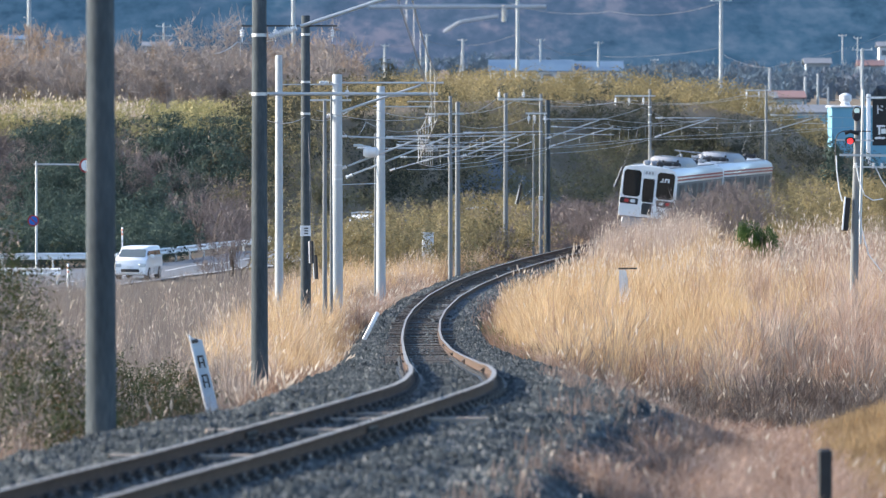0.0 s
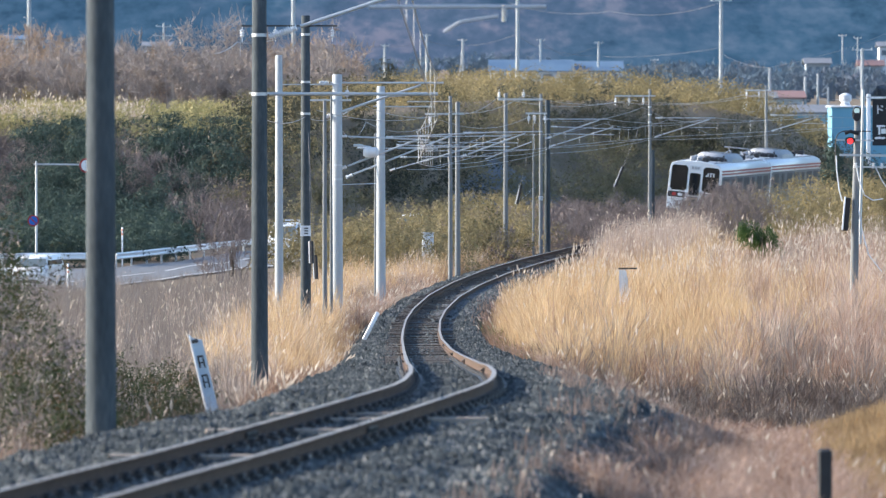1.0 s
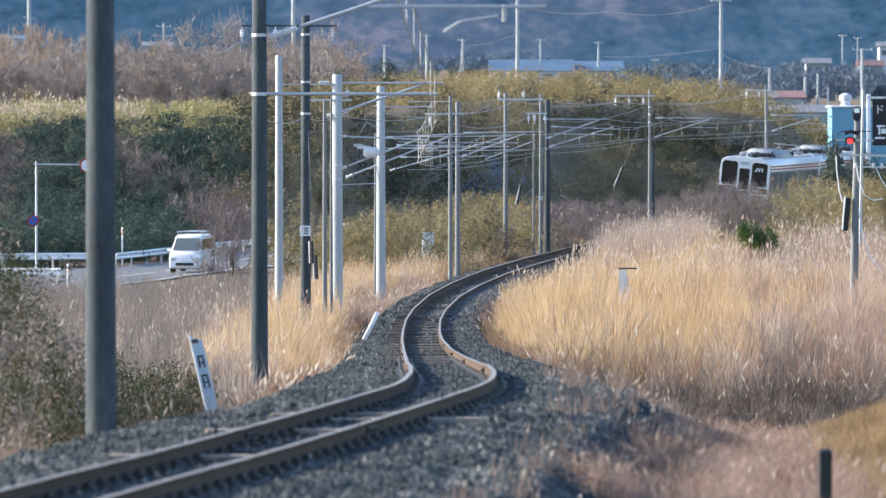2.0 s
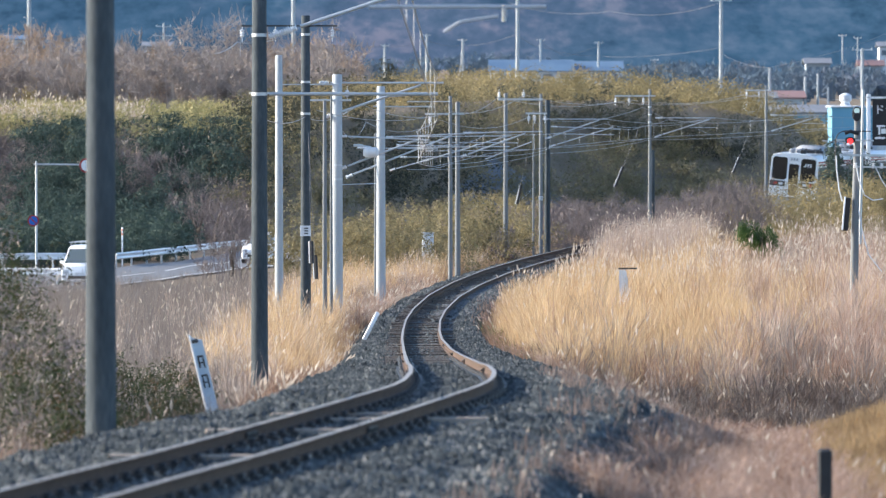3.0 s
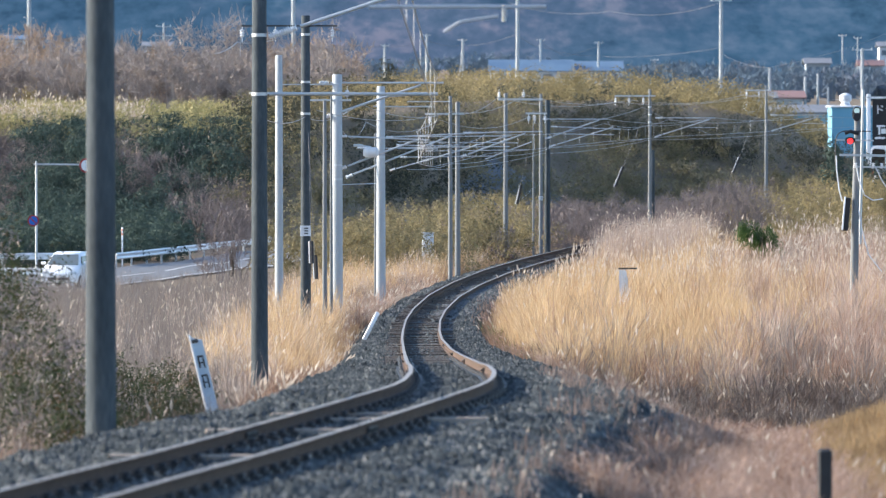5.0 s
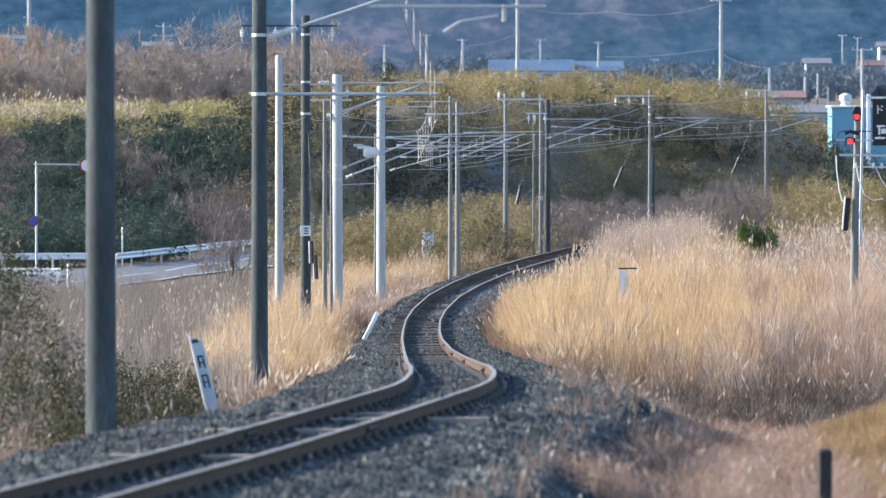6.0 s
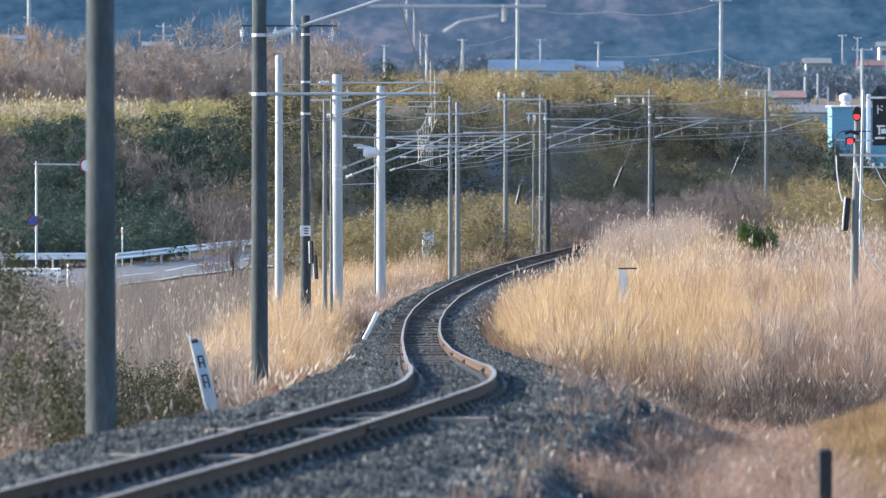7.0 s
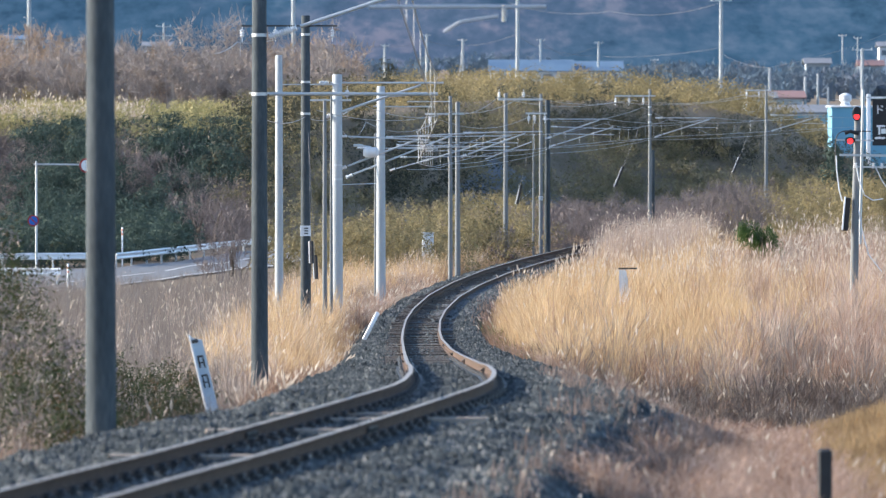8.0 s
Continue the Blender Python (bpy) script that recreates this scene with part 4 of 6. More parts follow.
for pick, mt, lab, sd in ((~k, M_OLIVE, "olive bushes between road and railway", 48), (k, M_GOLDBAMBOO, "yellow bushes between road and railway", 148)):
    shrubs("olive_bushes", x[pick], y[pick], R.uniform(1.8, 3.3, pick.sum()), R.uniform(1.1, 2.0, pick.sum()), 620, 0.07, mt, lab, sd)
# low scrub on both sides of the far line
x, y = scatter(190, lambda y: line_x(y) + 2.6, lambda y: y * 0.078 + 2, 292, 430, R)
shrubs("yellow_scrub", x, y, R.uniform(0.9, 1.9, len(x)), R.uniform(0.8, 1.5, len(x)), 380, 0.07, M_GOLDBAMBOO, "yellow bamboo scrub beside the far curve", 49)
x, y = scatter(900, lambda y: line_x(y) - 13, lambda y: line_x(y) - 3.2, 300, 425, R)
x, y = x[::2], y[::2]
soup("brown_scrub", twig_crowns(x, y, R.uniform(0.8, 2.2, len(x)) * (0.7 + 0.6 * (waves(x, y, 0.4, 88) > 0)), R.uniform(0.6, 1.2, len(x)), 200, 0.2, 0.011, np.random.default_rng(50), 0.1), [M_TWIG], "brown leafless scrub beside the far curve", "scrub")
# woods behind the bank
x, y = scatter(1100, lambda y: -y * 0.085, lambda y: -y * 0.012 - 2, 520, 900, R)
hw = (7.0 + 2.5 * waves(x, y, 0.12, 66)) * R.uniform(0.6, 1.12, len(x))
kk = waves(x, y, 0.05, 67) > 0.0
for pick, mt, lab, sd in ((kk, M_WARMTWIG, "russet leafless winter woods behind the bank", 51), (~kk, M_MAUVETWIG, "greyish leafless winter woods behind the bank", 151)):
    soup("winter_woods", twig_crowns(x[pick], y[pick], hw[pick], 0.3 * hw[pick], 230, 0.5, 0.03, np.random.default_rng(sd)), [mt], lab, "woods")
x, y = scatter(26, lambda y: -y * 0.075, lambda y: -y * 0.058, 540, 600, R)
shrubs("bank_bamboo", x, y, R.uniform(2.0, 4.0, len(x)), R.uniform(1.4, 2.4, len(x)), 260, 0.12, M_GOLDBAMBOO, "yellow bamboo among the winter woods", 152, "bamboo grass")
# pale pampas on the crest of the bank and beside the far line
x, y = scatter(420, lambda y: -y * 0.085, lambda y: -y * 0.046, 384, 402, R)
k = R.random(len(x)) < np.interp(x / y, [-0.055, -0.048], [1.0, 0.35])
x, y = x[k], y[k]
tussock_field("crest_pampas", x, y, 1.2 + 1.0 * R.random(len(x)), np.zeros(len(x), int), "pale plumed pampas on the crest of the bank", [M_PALEPAMPAS, M_PLUME], 24, 0.014, 56, 0.25, 0.2, 0.24, bent=False)
# tree belts across the plain, their haze painted as a blue tint
M_FARWOOD = leafy("haze_tinted_woods", [(0.0, (0.09, 0.135, 0.185)), (0.5, (0.115, 0.16, 0.21)), (0.85, (0.15, 0.175, 0.22)), (1.0, (0.18, 0.185, 0.22))], 0.2, 0.04, 0.9, 0.92)
x, y = scatter(520, lambda y: -y * 0.09, lambda y: y * 0.09, 1000, 1740, R, lambda x, y: (y > 1420) | (x > 0.03 * y) | (x < -0.02 * y))
xt, yt = np.repeat(x, 3) + R.normal(0, 3, 3 * len(x)), np.repeat(y, 3) + R.normal(0, 6, 3 * len(x))
hp = R.uniform(2.0, 6.0, len(xt))
soup("plain_woods", twig_crowns(xt, yt, hp, 0.55 * hp, 60, 0.75, 0.14, np.random.default_rng(52), 0.1), [M_FARWOOD], "winter tree belts across the plain, tinted blue with painted haze", "woods")
x, y = scatter(120, lambda y: 0.040 * y, lambda y: y * 0.085, 590, 780, R)
shrubs("plain_hedges", x, y, R.uniform(0.8, 2.2, len(x)), R.uniform(1.4, 2.6, len(x)), 150, 0.25, M_OLIVE, "olive hedges before the town", 53, "hedge")
# brush that hides the foot of the train: leafless, then yellow
x, y = scatter(70, lambda y: line_x(y) + 3.0, lambda y: 14.6 + 0 * y, 296, 318, R)
xt, yt = np.repeat(x, 8) + R.normal(0, 0.6, 8 * len(x)), np.repeat(y, 8) + R.normal(0, 0.8, 8 * len(x))
xt, yt = xt[::3], yt[::3]
soup("line_brush", twig_crowns(xt, yt, np.interp(xt, [9, 12, 14], [1.8, 3.2, 3.9]) * R.uniform(0.7, 1.05, len(xt)), R.uniform(0.5, 0.9, len(xt)), 260, 0.18, 0.009, np.random.default_rng(54), 0.1), [M_TWIG], "grey brown leafless brush beside the far line", "brush")
x, y = scatter(120, lambda y: np.maximum(line_x(y) + 3.5, 13.0), lambda y: 27.0 + 0 * y, 300, 330, R)
shrubs("line_bamboo", x, y, np.interp(x, [13, 17, 27], [3.3, 3.6, 3.3]) * R.uniform(0.75, 1.08, len(x)), R.uniform(0.7, 1.3, len(x)), 420, 0.06, M_GOLDBAMBOO, "yellow bamboo brush beside the far line", 55)
x, y = scatter(150, lambda y: 0.052 * y, lambda y: 0.082 * y, 1140, 1212, R)
hp = R.uniform(2.0, 4.4, len(x))
soup("town_trees", twig_crowns(x, y, hp, 0.55 * hp, 110, 0.55, 0.11, np.random.default_rng(57), 0.1), [M_FARWOOD], "winter trees before the town, tinted blue with painted haze", "trees")
# brush and pampas close before the bend, and brambles by the leaning marker
x, y = scatter(420, lambda y: line_x(y) + 2.8, lambda y: line_x(y) + 6.5, 276, 298, R)
grass_field("bend_brush", x, y, 2.45 * R.uniform(0.65, 1.05, len(x)), "pale grey brush before the bend of the line", [M_PALEPAMPAS, M_PLUME], 0.011, 22, 0.3, 0.25, 0.06, 0.16, 60, "brush", bent=False)
x, y = scatter(52, lambda y: -y * 0.057, lambda y: -y * 0.0405, 100, 126, R)
shrubs("bramble_bushes", x, y, R.uniform(0.7, 1.6, len(x)), R.uniform(0.5, 0.9, len(x)), 620, 0.03, M_BRAMBLE, "dark bramble bushes below the leaning marker", 61)


# ---- backdrop: the hills across the plain ----
def make_hills():
    m, nt, b = nodes_of("forest_hills_painted_haze")
    tc = nt.nodes.new("ShaderNodeTexCoord")
    n = nt.nodes.new("ShaderNodeTexNoise")
    n.inputs["Scale"].default_value, n.inputs["Detail"].default_value = 0.06, 6
    n.inputs["Roughness"].default_value = 0.68
    n3 = nt.nodes.new("ShaderNodeTexNoise")
    n3.inputs["Scale"].default_value, n3.inputs["Detail"].default_value = 0.22, 4
    mp = nt.nodes.new("ShaderNodeMapping")
    mp.inputs["Scale"].default_value = (1, 0.22, 1)
    nt.links.new(tc.outputs["Object"], mp.inputs["Vector"])
    for q in (n, n3):
        nt.links.new(mp.outputs["Vector"], q.inputs["Vector"])
    ad = nt.nodes.new("ShaderNodeMath")
    ad.operation = "MULTIPLY_ADD"
    ad.inputs[1].default_value = 0.5
    nt.links.new(n3.outputs["Fac"], ad.inputs[0])
    nt.links.new(n.outputs["Fac"], ad.inputs[2])
    # evergreen stands and bare mauve woods in wide patches, blue haze painted in
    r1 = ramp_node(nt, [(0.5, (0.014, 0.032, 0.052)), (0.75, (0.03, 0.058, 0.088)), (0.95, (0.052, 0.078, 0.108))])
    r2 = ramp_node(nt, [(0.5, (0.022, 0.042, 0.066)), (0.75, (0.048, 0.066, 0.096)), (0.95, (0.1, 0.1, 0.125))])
    big = nt.nodes.new("ShaderNodeTexNoise")
    big.inputs["Scale"].default_value, big.inputs["Detail"].default_value = 0.011, 5
    nt.links.new(mp.outputs["Vector"], big.inputs["Vector"])
    sel = nt.nodes.new("ShaderNodeMapRange")
    sel.inputs["From Min"].default_value, sel.inputs["From Max"].default_value = 0.44, 0.6
    nt.links.new(big.outputs["Fac"], sel.inputs["Value"])
    mx = nt.nodes.new("ShaderNodeMix")
    mx.data_type = "RGBA"
    nt.links.new(sel.outputs[0], mx.inputs["Factor"])
    for rr, k in ((r1, 6), (r2, 7)):
        nt.links.new(ad.outputs[0], rr.inputs["Fac"])
        nt.links.new(rr.outputs["Color"], mx.inputs[k])
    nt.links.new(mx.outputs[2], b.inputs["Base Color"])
    # the hills glow a little to stand in for distance haze
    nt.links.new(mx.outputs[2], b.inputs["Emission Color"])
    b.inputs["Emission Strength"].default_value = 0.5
    b.inputs["Roughness"].default_value = 1.0
    b.inputs["Specular IOR Level"].default_value = 0.0
    xs, ys = np.arange(-900, 901, 9.0), np.concatenate([np.arange(1750, 2500, 12.0), np.arange(2500, 4200, 60.0)])
    Y, X = np.meshgrid(ys, xs, indexing="ij")
    Z = 4 + np.interp(Y, [1750, 1950, 2500, 4200], [0, 9, 110, 420]) + sstep(1780, 2300, Y) * (9 * waves(X, Y, 0.02, 61) + 3 * waves(X, Y, 0.06, 62))
    tagged(new("backdrop_hills", grid_mesh("backdrop_hills", X, Y, Z, [m], smooth=True)), "wooded hills across the plain, blue haze painted in and glowing", "hills", kind="structure")


make_hills()


# ---- poles of the overhead line ----
def insulator(b, p, d, n, r=0.075, step=0.05):
    """A stack of porcelain sheds from p along d."""
    d = Vector(d).normalized()
    pts, rad = [], []
    for i in range(n):
        pts += [Vector(p) + d * (i * step), Vector(p) + d * (i * step + step * 0.25), Vector(p) + d * (i * step + step * 0.7)]
        rad += [r * 0.5, r, r * 0.55]
    b.tube(pts, rad, 8)


def pole(x, y, z0, z1, d0, mat, label, tubes=(), arms=(), bands=(), plates=(), group="overhead line poles", lean=0.0):
    """A round tapered pole at a place. tubes: rows of x0, z0, x1, z1, thickness, sheds; x counted from the pole."""
    t = thing("overhead_line_pole", pose(x, y, z0, 0, lean, 0), label, "utility pole", group)
    h = z1 - z0
    b = Build()
    d1 = d0 - h / 75 * 0.55
    b.tube([(0, 0, -0.4), (0, 0, 0), (0, 0, h * 0.5), (0, 0, h - 0.02), (0, 0, h)], [d0 / 2, d0 / 2, (d0 + d1) / 4, d1 / 2, d1 / 2 * 0.9], 20)
    part("shaft", b, mat, t)
    for x0, za, x1, zb, th, sheds in tubes:
        b = Build()
        p, q = Vector((x0, -0.02, za - z0)), Vector((x1, -0.05, zb - z0))
        d = (q - p).normalized()
        b.tube([p + d * (0.055 * sheds), q], th / 2, 10)
        tb = part("support_tube", b, M_GALV, t, "galvanised steel tube")
        if sheds:
            b = Build()
            insulator(b, p, d, sheds, th * 1.05)
            part("insulator", b, M_PORCELAIN, tb, "white ribbed insulator")
    for x0, x1, za, th, pins in arms:
        b = Build()
        b.box(((x0 + x1) / 2, -0.12, za - z0), (x1 - x0, th, th), bevel=0.01)
        ar = part("crossarm", b, M_DARKSTEEL if th < 0.06 else M_GALV, t, "steel crossarm")
        for px, up in pins:
            b = Build()
            b.tube([(px, -0.12, za - z0), (px, -0.12, za - z0 + up * 0.5)], 0.012, 6)
            insulator(b, (px, -0.12, za - z0 + up * 0.12), (0, 0, up), 3, 0.085, 0.085)
            part("insulator", b, M_PORCELAIN, ar, "white pin insulator")
    for zb in bands:
        b = Build()
        rr = d0 / 2 * (1 - 0.25 * (zb - z0) / h) + 0.012
        b.tube([(0, 0, zb - z0 - 0.035), (0, 0, zb - z0 + 0.035)], rr, 20)
        part("clamp_band", b, M_GALV, t)
    for zb, hh in plates:
        b = Build()
        b.box((0, -d0 / 2 - 0.01, zb - z0), (d0 * 1.0, 0.03, hh), bevel=0.006)
        pl = part("number_plate", b, M_WHITE_OLD, t, "white plate with worn marks")
        b = Build()
        for k in (-0.25, 0.0, 0.25):
            b.box((0.02, -d0 / 2 - 0.027, zb - z0 + k * hh), (d0 * 0.35, 0.004, hh * 0.12))
        part("marking", b, M_DARKSTEEL, pl)
    return t


DARK, PALE, MID = "dark weathered concrete pole of the overhead line", "pale concrete pole of the overhead line with steel brackets", "grey concrete pole of the overhead line in the grass"
pole(-4.09, 74.24, 3.2, 12.0, 0.37, M_POLE, "dark weathered concrete pole beside the ballast", tubes=[(3.2, 8.48, 5.32, 8.48, 0.045, 0), (4.1, 8.18, 4.3, 8.3, 0.035, 0), (4.3, 8.3, 4.75, 8.37, 0.035, 0), (4.82, 8.3, 4.82, 8.5, 0.05, 0)])
pole(-3.96, 134.1, 1.2, 12.0, 0.37, M_POLE, DARK, tubes=[(0.2, 8.66, 3.67, 9.8, 0.085, 13), (0.21, 7.43, 3.85, 7.43, 0.075, 0)], bands=(8.7, 7.43))
pole(-4.34, 196.4, 0.2, 9.9, 0.34, M_POLE, DARK, arms=[(-2.04, 1.0, 9.57, 0.05, [(-2.0, -1), (-0.95, -1), (0.85, -1)])], bands=(6.8, 7.8, 9.3), plates=[(3.1, 0.33)])
pole(-5.58, 211.5, -0.2, 8.74, 0.3, M_POLE_PALE, PALE, tubes=[(0.12, 7.74, 2.04, 7.74, 0.05, 0)], arms=[(-1.0, 2.6, 7.45, 0.07, [])])
pole(-3.95, 207.5, -0.2, 7.2, 0.17, M_POLE_MID, "slim grey cable pole beside the line", group="cable poles")
pole(-3.74, 207.9, -0.2, 7.36, 0.12, M_POLE_MID, "slim grey cable pole beside the line", group="cable poles")
pole(-3.74, 220.0, -0.3, 8.11, 0.4, M_POLE_PALE, PALE, tubes=[(-0.64, 7.81, 3.76, 7.81, 0.08, 7), (-0.44, 6.6, 2.96, 7.73, 0.09, 5), (0.06, 5.93, 3.26, 5.79, 0.06, 6), (0.06, 4.75, 2.96, 5.85, 0.075, 6), (0.14, 4.21, 1.36, 4.25, 0.04, 0), (0.2, 6.7, 0.85, 7.05, 0.03, 4)],
     arms=[(-1.0, 0.5, 7.2, 0.07, [(0.35, 1)])], bands=(7.5, 6.9, 6.3, 5.9, 5.4, 4.9, 4.4))
pole(-2.39, 239.1, -0.3, 7.71, 0.37, M_POLE_PALE, PALE, tubes=[(0.2, 5.75, 4.48, 5.95, 0.06, 6), (-1.35, 4.21, 2.74, 5.82, 0.075, 6), (0.2, 7.3, 2.2, 7.45, 0.05, 0), (-0.3, 6.93, 1.98, 6.93, 0.055, 0), (0.6, 5.45, 3.4, 5.4, 0.045, 6), (-0.9, 5.35, 2.2, 5.3, 0.045, 8)], bands=(7.2, 5.8, 5.0))
pole(-2.62, 241.0, -0.3, 5.9, 0.12, M_POLE_MID, "slim grey cable pole beside the line", group="cable poles")
pole(0.31, 261.9, -0.3, 7.33, 0.2, M_POLE_MID, MID, tubes=[(-1.83, 7.09, 0.0, 7.09, 0.05, 0), (-2.55, 4.19, 0.79, 5.14, 0.055, 5), (-1.12, 4.59, 2.45, 5.66, 0.055, 5), (-2.4, 5.6, 2.6, 5.65, 0.045, 0), (-2.2, 5.15, 2.5, 5.2, 0.045, 0), (-2.1, 4.75, 1.9, 4.8, 0.04, 6)])
pole(0.63, 268.3, -0.3, 7.08, 0.24, M_POLE_MID, MID, tubes=[(0.12, 4.69, 2.93, 5.72, 0.075, 6), (0.24, 5.74, 3.66, 5.79, 0.05, 8), (-2.6, 5.35, 2.6, 5.3, 0.04, 0), (-1.4, 4.95, 3.0, 5.0, 0.04, 0), (1.2, 4.6, 3.2, 5.35, 0.05, 0)], arms=[(-1.4, 0.3, 6.55, 0.07, [(-1.2, -1)])])
pole(3.08, 305.6, 0.0, 7.45, 0.24, M_POLE_MID, MID)
pole(4.81, 305.6, -0.3, 7.42, 0.2, M_POLE_MID, MID, tubes=[(0.08, 6.17, 3.28, 6.17, 0.05, 6), (0.22, 5.2, 2.86, 6.12, 0.06, 7), (0.42, 4.81, 3.56, 5.78, 0.055, 7), (0.5, 5.81, 3.92, 5.67, 0.045, 7), (0.6, 5.45, 3.6, 5.4, 0.04, 0)], arms=[(-2.1, 0.1, 7.14, 0.1, [(-2.05, 1), (-0.85, 1)]), (-0.75, 0.3, 6.45, 0.08, [(-0.6, -1), (-0.3, -1), (0.2, -1)])], plates=[(2.28, 0.2)])
pole(5.15, 306.4, -0.3, 7.1, 0.3, M_POLE, DARK)
pole(4.45, 305.9, -0.3, 6.6, 0.11, M_POLE_MID, "slim grey cable pole beside the line", group="cable poles")
pole(11.09, 333.3, -0.2, 7.66, 0.2, M_POLE_MID, MID, tubes=[(0.3, 6.12, 3.48, 6.12, 0.05, 8), (0.24, 5.09, 3.18, 6.03, 0.06, 8), (2.1, 5.6, 3.5, 5.6, 0.035, 0), (2.6, 5.5, 3.3, 5.2, 0.025, 0)], arms=[(-1.88, 0.3, 7.3, 0.08, [(-1.85, -1), (-1.12, -1), (-0.35, -1)])], bands=(6.7, 6.3, 5.9))
pole(11.27, 334.2, -0.2, 4.4, 0.24, M_POLE, DARK)
pole(19.72, 379.3, 0.0, 7.9, 0.22, M_POLE_MID, MID, tubes=[(0.24, 6.11, 3.59, 6.11, 0.055, 8), (0.31, 5.14, 3.14, 6.0, 0.065, 8), (2.2, 5.6, 3.5, 5.6, 0.035, 0)], arms=[(-1.31, 0.3, 7.62, 0.08, [(-1.2, -1), (-0.45, -1)])])
# small fittings on the pale pole: a switch box and lamp
box_thing = thing("switch_box", pose(-2.55, 219.9, 5.25), "pale grey switch box hung from a bracket tube", "switch box")
b = Build()
b.box((0, 0, 0.1), (0.55, 0.4, 0.36), bevel=0.08)
part("casing", b, M_WHITE_OLD, box_thing)
b = Build()
b.box((-0.45, 0, 0.35), (0.35, 0.1, 0.1), bevel=0.03)
b.tube([(-0.45, 0, 0.35), (0, 0, 0.3), (0.0, 0, 0.2)], 0.03, 6)
part("bracket", b, M_GALV, box_thing)


def guy(top, foot, guard, label="slanting guy wire with a striped guard sleeve"):
    """A stay wire with a dark and white sleeve at its lower end."""
    top, foot = Vector(top), Vector(foot)
    g = thing("guy_wire", Matrix.Translation(foot), label, "guy wire", "guy wires")
    d = (top - foot).normalized()
    b = Build()
    b.tube([-d * 0.5, top - foot], 0.006, 6)
    part("stay", b, M_WIRE_DARK, g)
    for off, mt in ((-0.06, M_PORCELAIN), (0.02, M_BLACK)):
        b = Build()
        b.tube([Vector((off, 0, 0)), d * guard + Vector((off, 0, 0))], 0.018 if off < 0 else 0.06, 8)
        part("guard_sleeve", b, mt, g, "white sleeve half" if off < 0 else "black sleeve half")


guy((4.5, 305.4, 6.1), (3.62, 305.0, 2.0), 0.95)
guy((10.9, 333.0, 6.6), (9.2, 332.6, 2.45), 1.15)
guy((19.5, 379.0, 7.0), (17.65, 378.4, 2.6), 1.05)
guy((-4.25, 196.2, 6.2), (-4.0, 195.6, 1.6), 0.75)
guy((-4.25, 196.2, 6.2), (-4.14, 195.4, 2.1), 0.7)



# ---- wires ----
def wire(pts, r=0.012, mat=None, sag=0.0, name="overhead_wire", label="thin weathered overhead wire", steps=10):
    b = Build()
    out = []
    for p, q in zip(pts[:-1], pts[1:]):
        p, q = Vector(p), Vector(q)
        for i in range(steps):
            k = i / steps
            v = p.lerp(q, k)
            v.z -= sag * 4 * k * (1 - k)
            out.append(v)
    out.append(Vector(pts[-1]))
    b.tube(out, r, 5)
    ob = new(name, b.mesh(name, mat or M_WIRE, True))
    return tagged(ob, label, "wire", "overhead wires")


def over_line(y, o, h):
    return (float(line_x(y)) + o, y, float(line_z(y)) + h)


SUPPORTS = [14, 74, 134, 180, 220, 262, 305, 333, 379, 430, 480]
wire([over_line(y, 0.15 * (-1) ** i, 5.05) for i, y in enumerate(SUPPORTS)], 0.011, sag=0.02, label="contact wire above the track")
wire([over_line(y, 0.15 * (-1) ** i, 5.95) for i, y in enumerate(SUPPORTS)], 0.011, sag=0.3, label="sagging messenger wire above the track")
drop = Build()
for i in range(1, len(SUPPORTS) - 2):
    a, c = Vector(over_line(SUPPORTS[i], 0.15 * (-1) ** i, 5.05)), Vector(over_line(SUPPORTS[i + 1], -0.15 * (-1) ** i, 5.05))
    for k in np.linspace(0.1, 0.9, 7):
        p = a.lerp(c, k)
        drop.tube([p, p + Vector((0, 0, 0.9 - 0.3 * 4 * k * (1 - k)))], 0.006, 4)
tagged(new("wire_droppers", drop.mesh("wire_droppers", M_WIRE)), "thin hanger wires between messenger and contact wire", "wire", kind="stuff")
wire([(18.41, 379.43, 7.35), (10.03, 333.43, 7.09), (4.0, 305.65, 7.37), (0.38, 261.97, 6.66), (-3.0, 229.23, 7.03)], 0.011, sag=0.35, label="sagging feeder wire beside the track")
wire([(19.28, 379.43, 7.35), (9.27, 333.43, 6.97), (2.72, 305.65, 7.26), (0.14, 261.97, 6.62), (-4.31, 211.59, 6.87)], 0.011, sag=0.35, label="sagging feeder wire beside the track")
wire([(28.74, 407.53, 7.26), (18.41, 379.43, 7.35)], 0.011, sag=0.3, label="sagging feeder wire beside the track")
wire([(14.58, 333.4, 6.12), (10.73, 333.42, 6.69), (4.19, 305.62, 6.26), (-0.14, 261.96, 6.33), (-2.96, 239.18, 6.34), (-3.58, 220.04, 6.15)], 0.011, sag=0.45, label="sagging feeder wire beside the track")
wire([(23.31, 379.4, 6.14), (14.58, 333.4, 6.12), (8.08, 305.62, 6.17)], 0.011, sag=0.25, label="sagging feeder wire beside the track")
wire([(24.68, 392.92, 5.2), (11.09, 333.38, 4.94), (4.89, 305.58, 4.48), (-0.57, 261.91, 4.21)], 0.011, sag=0.15, label="sagging feeder wire beside the track")
wire([(13.82, 333.4, 6.03), (10.79, 333.39, 5.72), (8.64, 305.61, 5.73), (8.08, 305.62, 6.06)], 0.011, sag=0.15, label="sagging feeder wire beside the track")
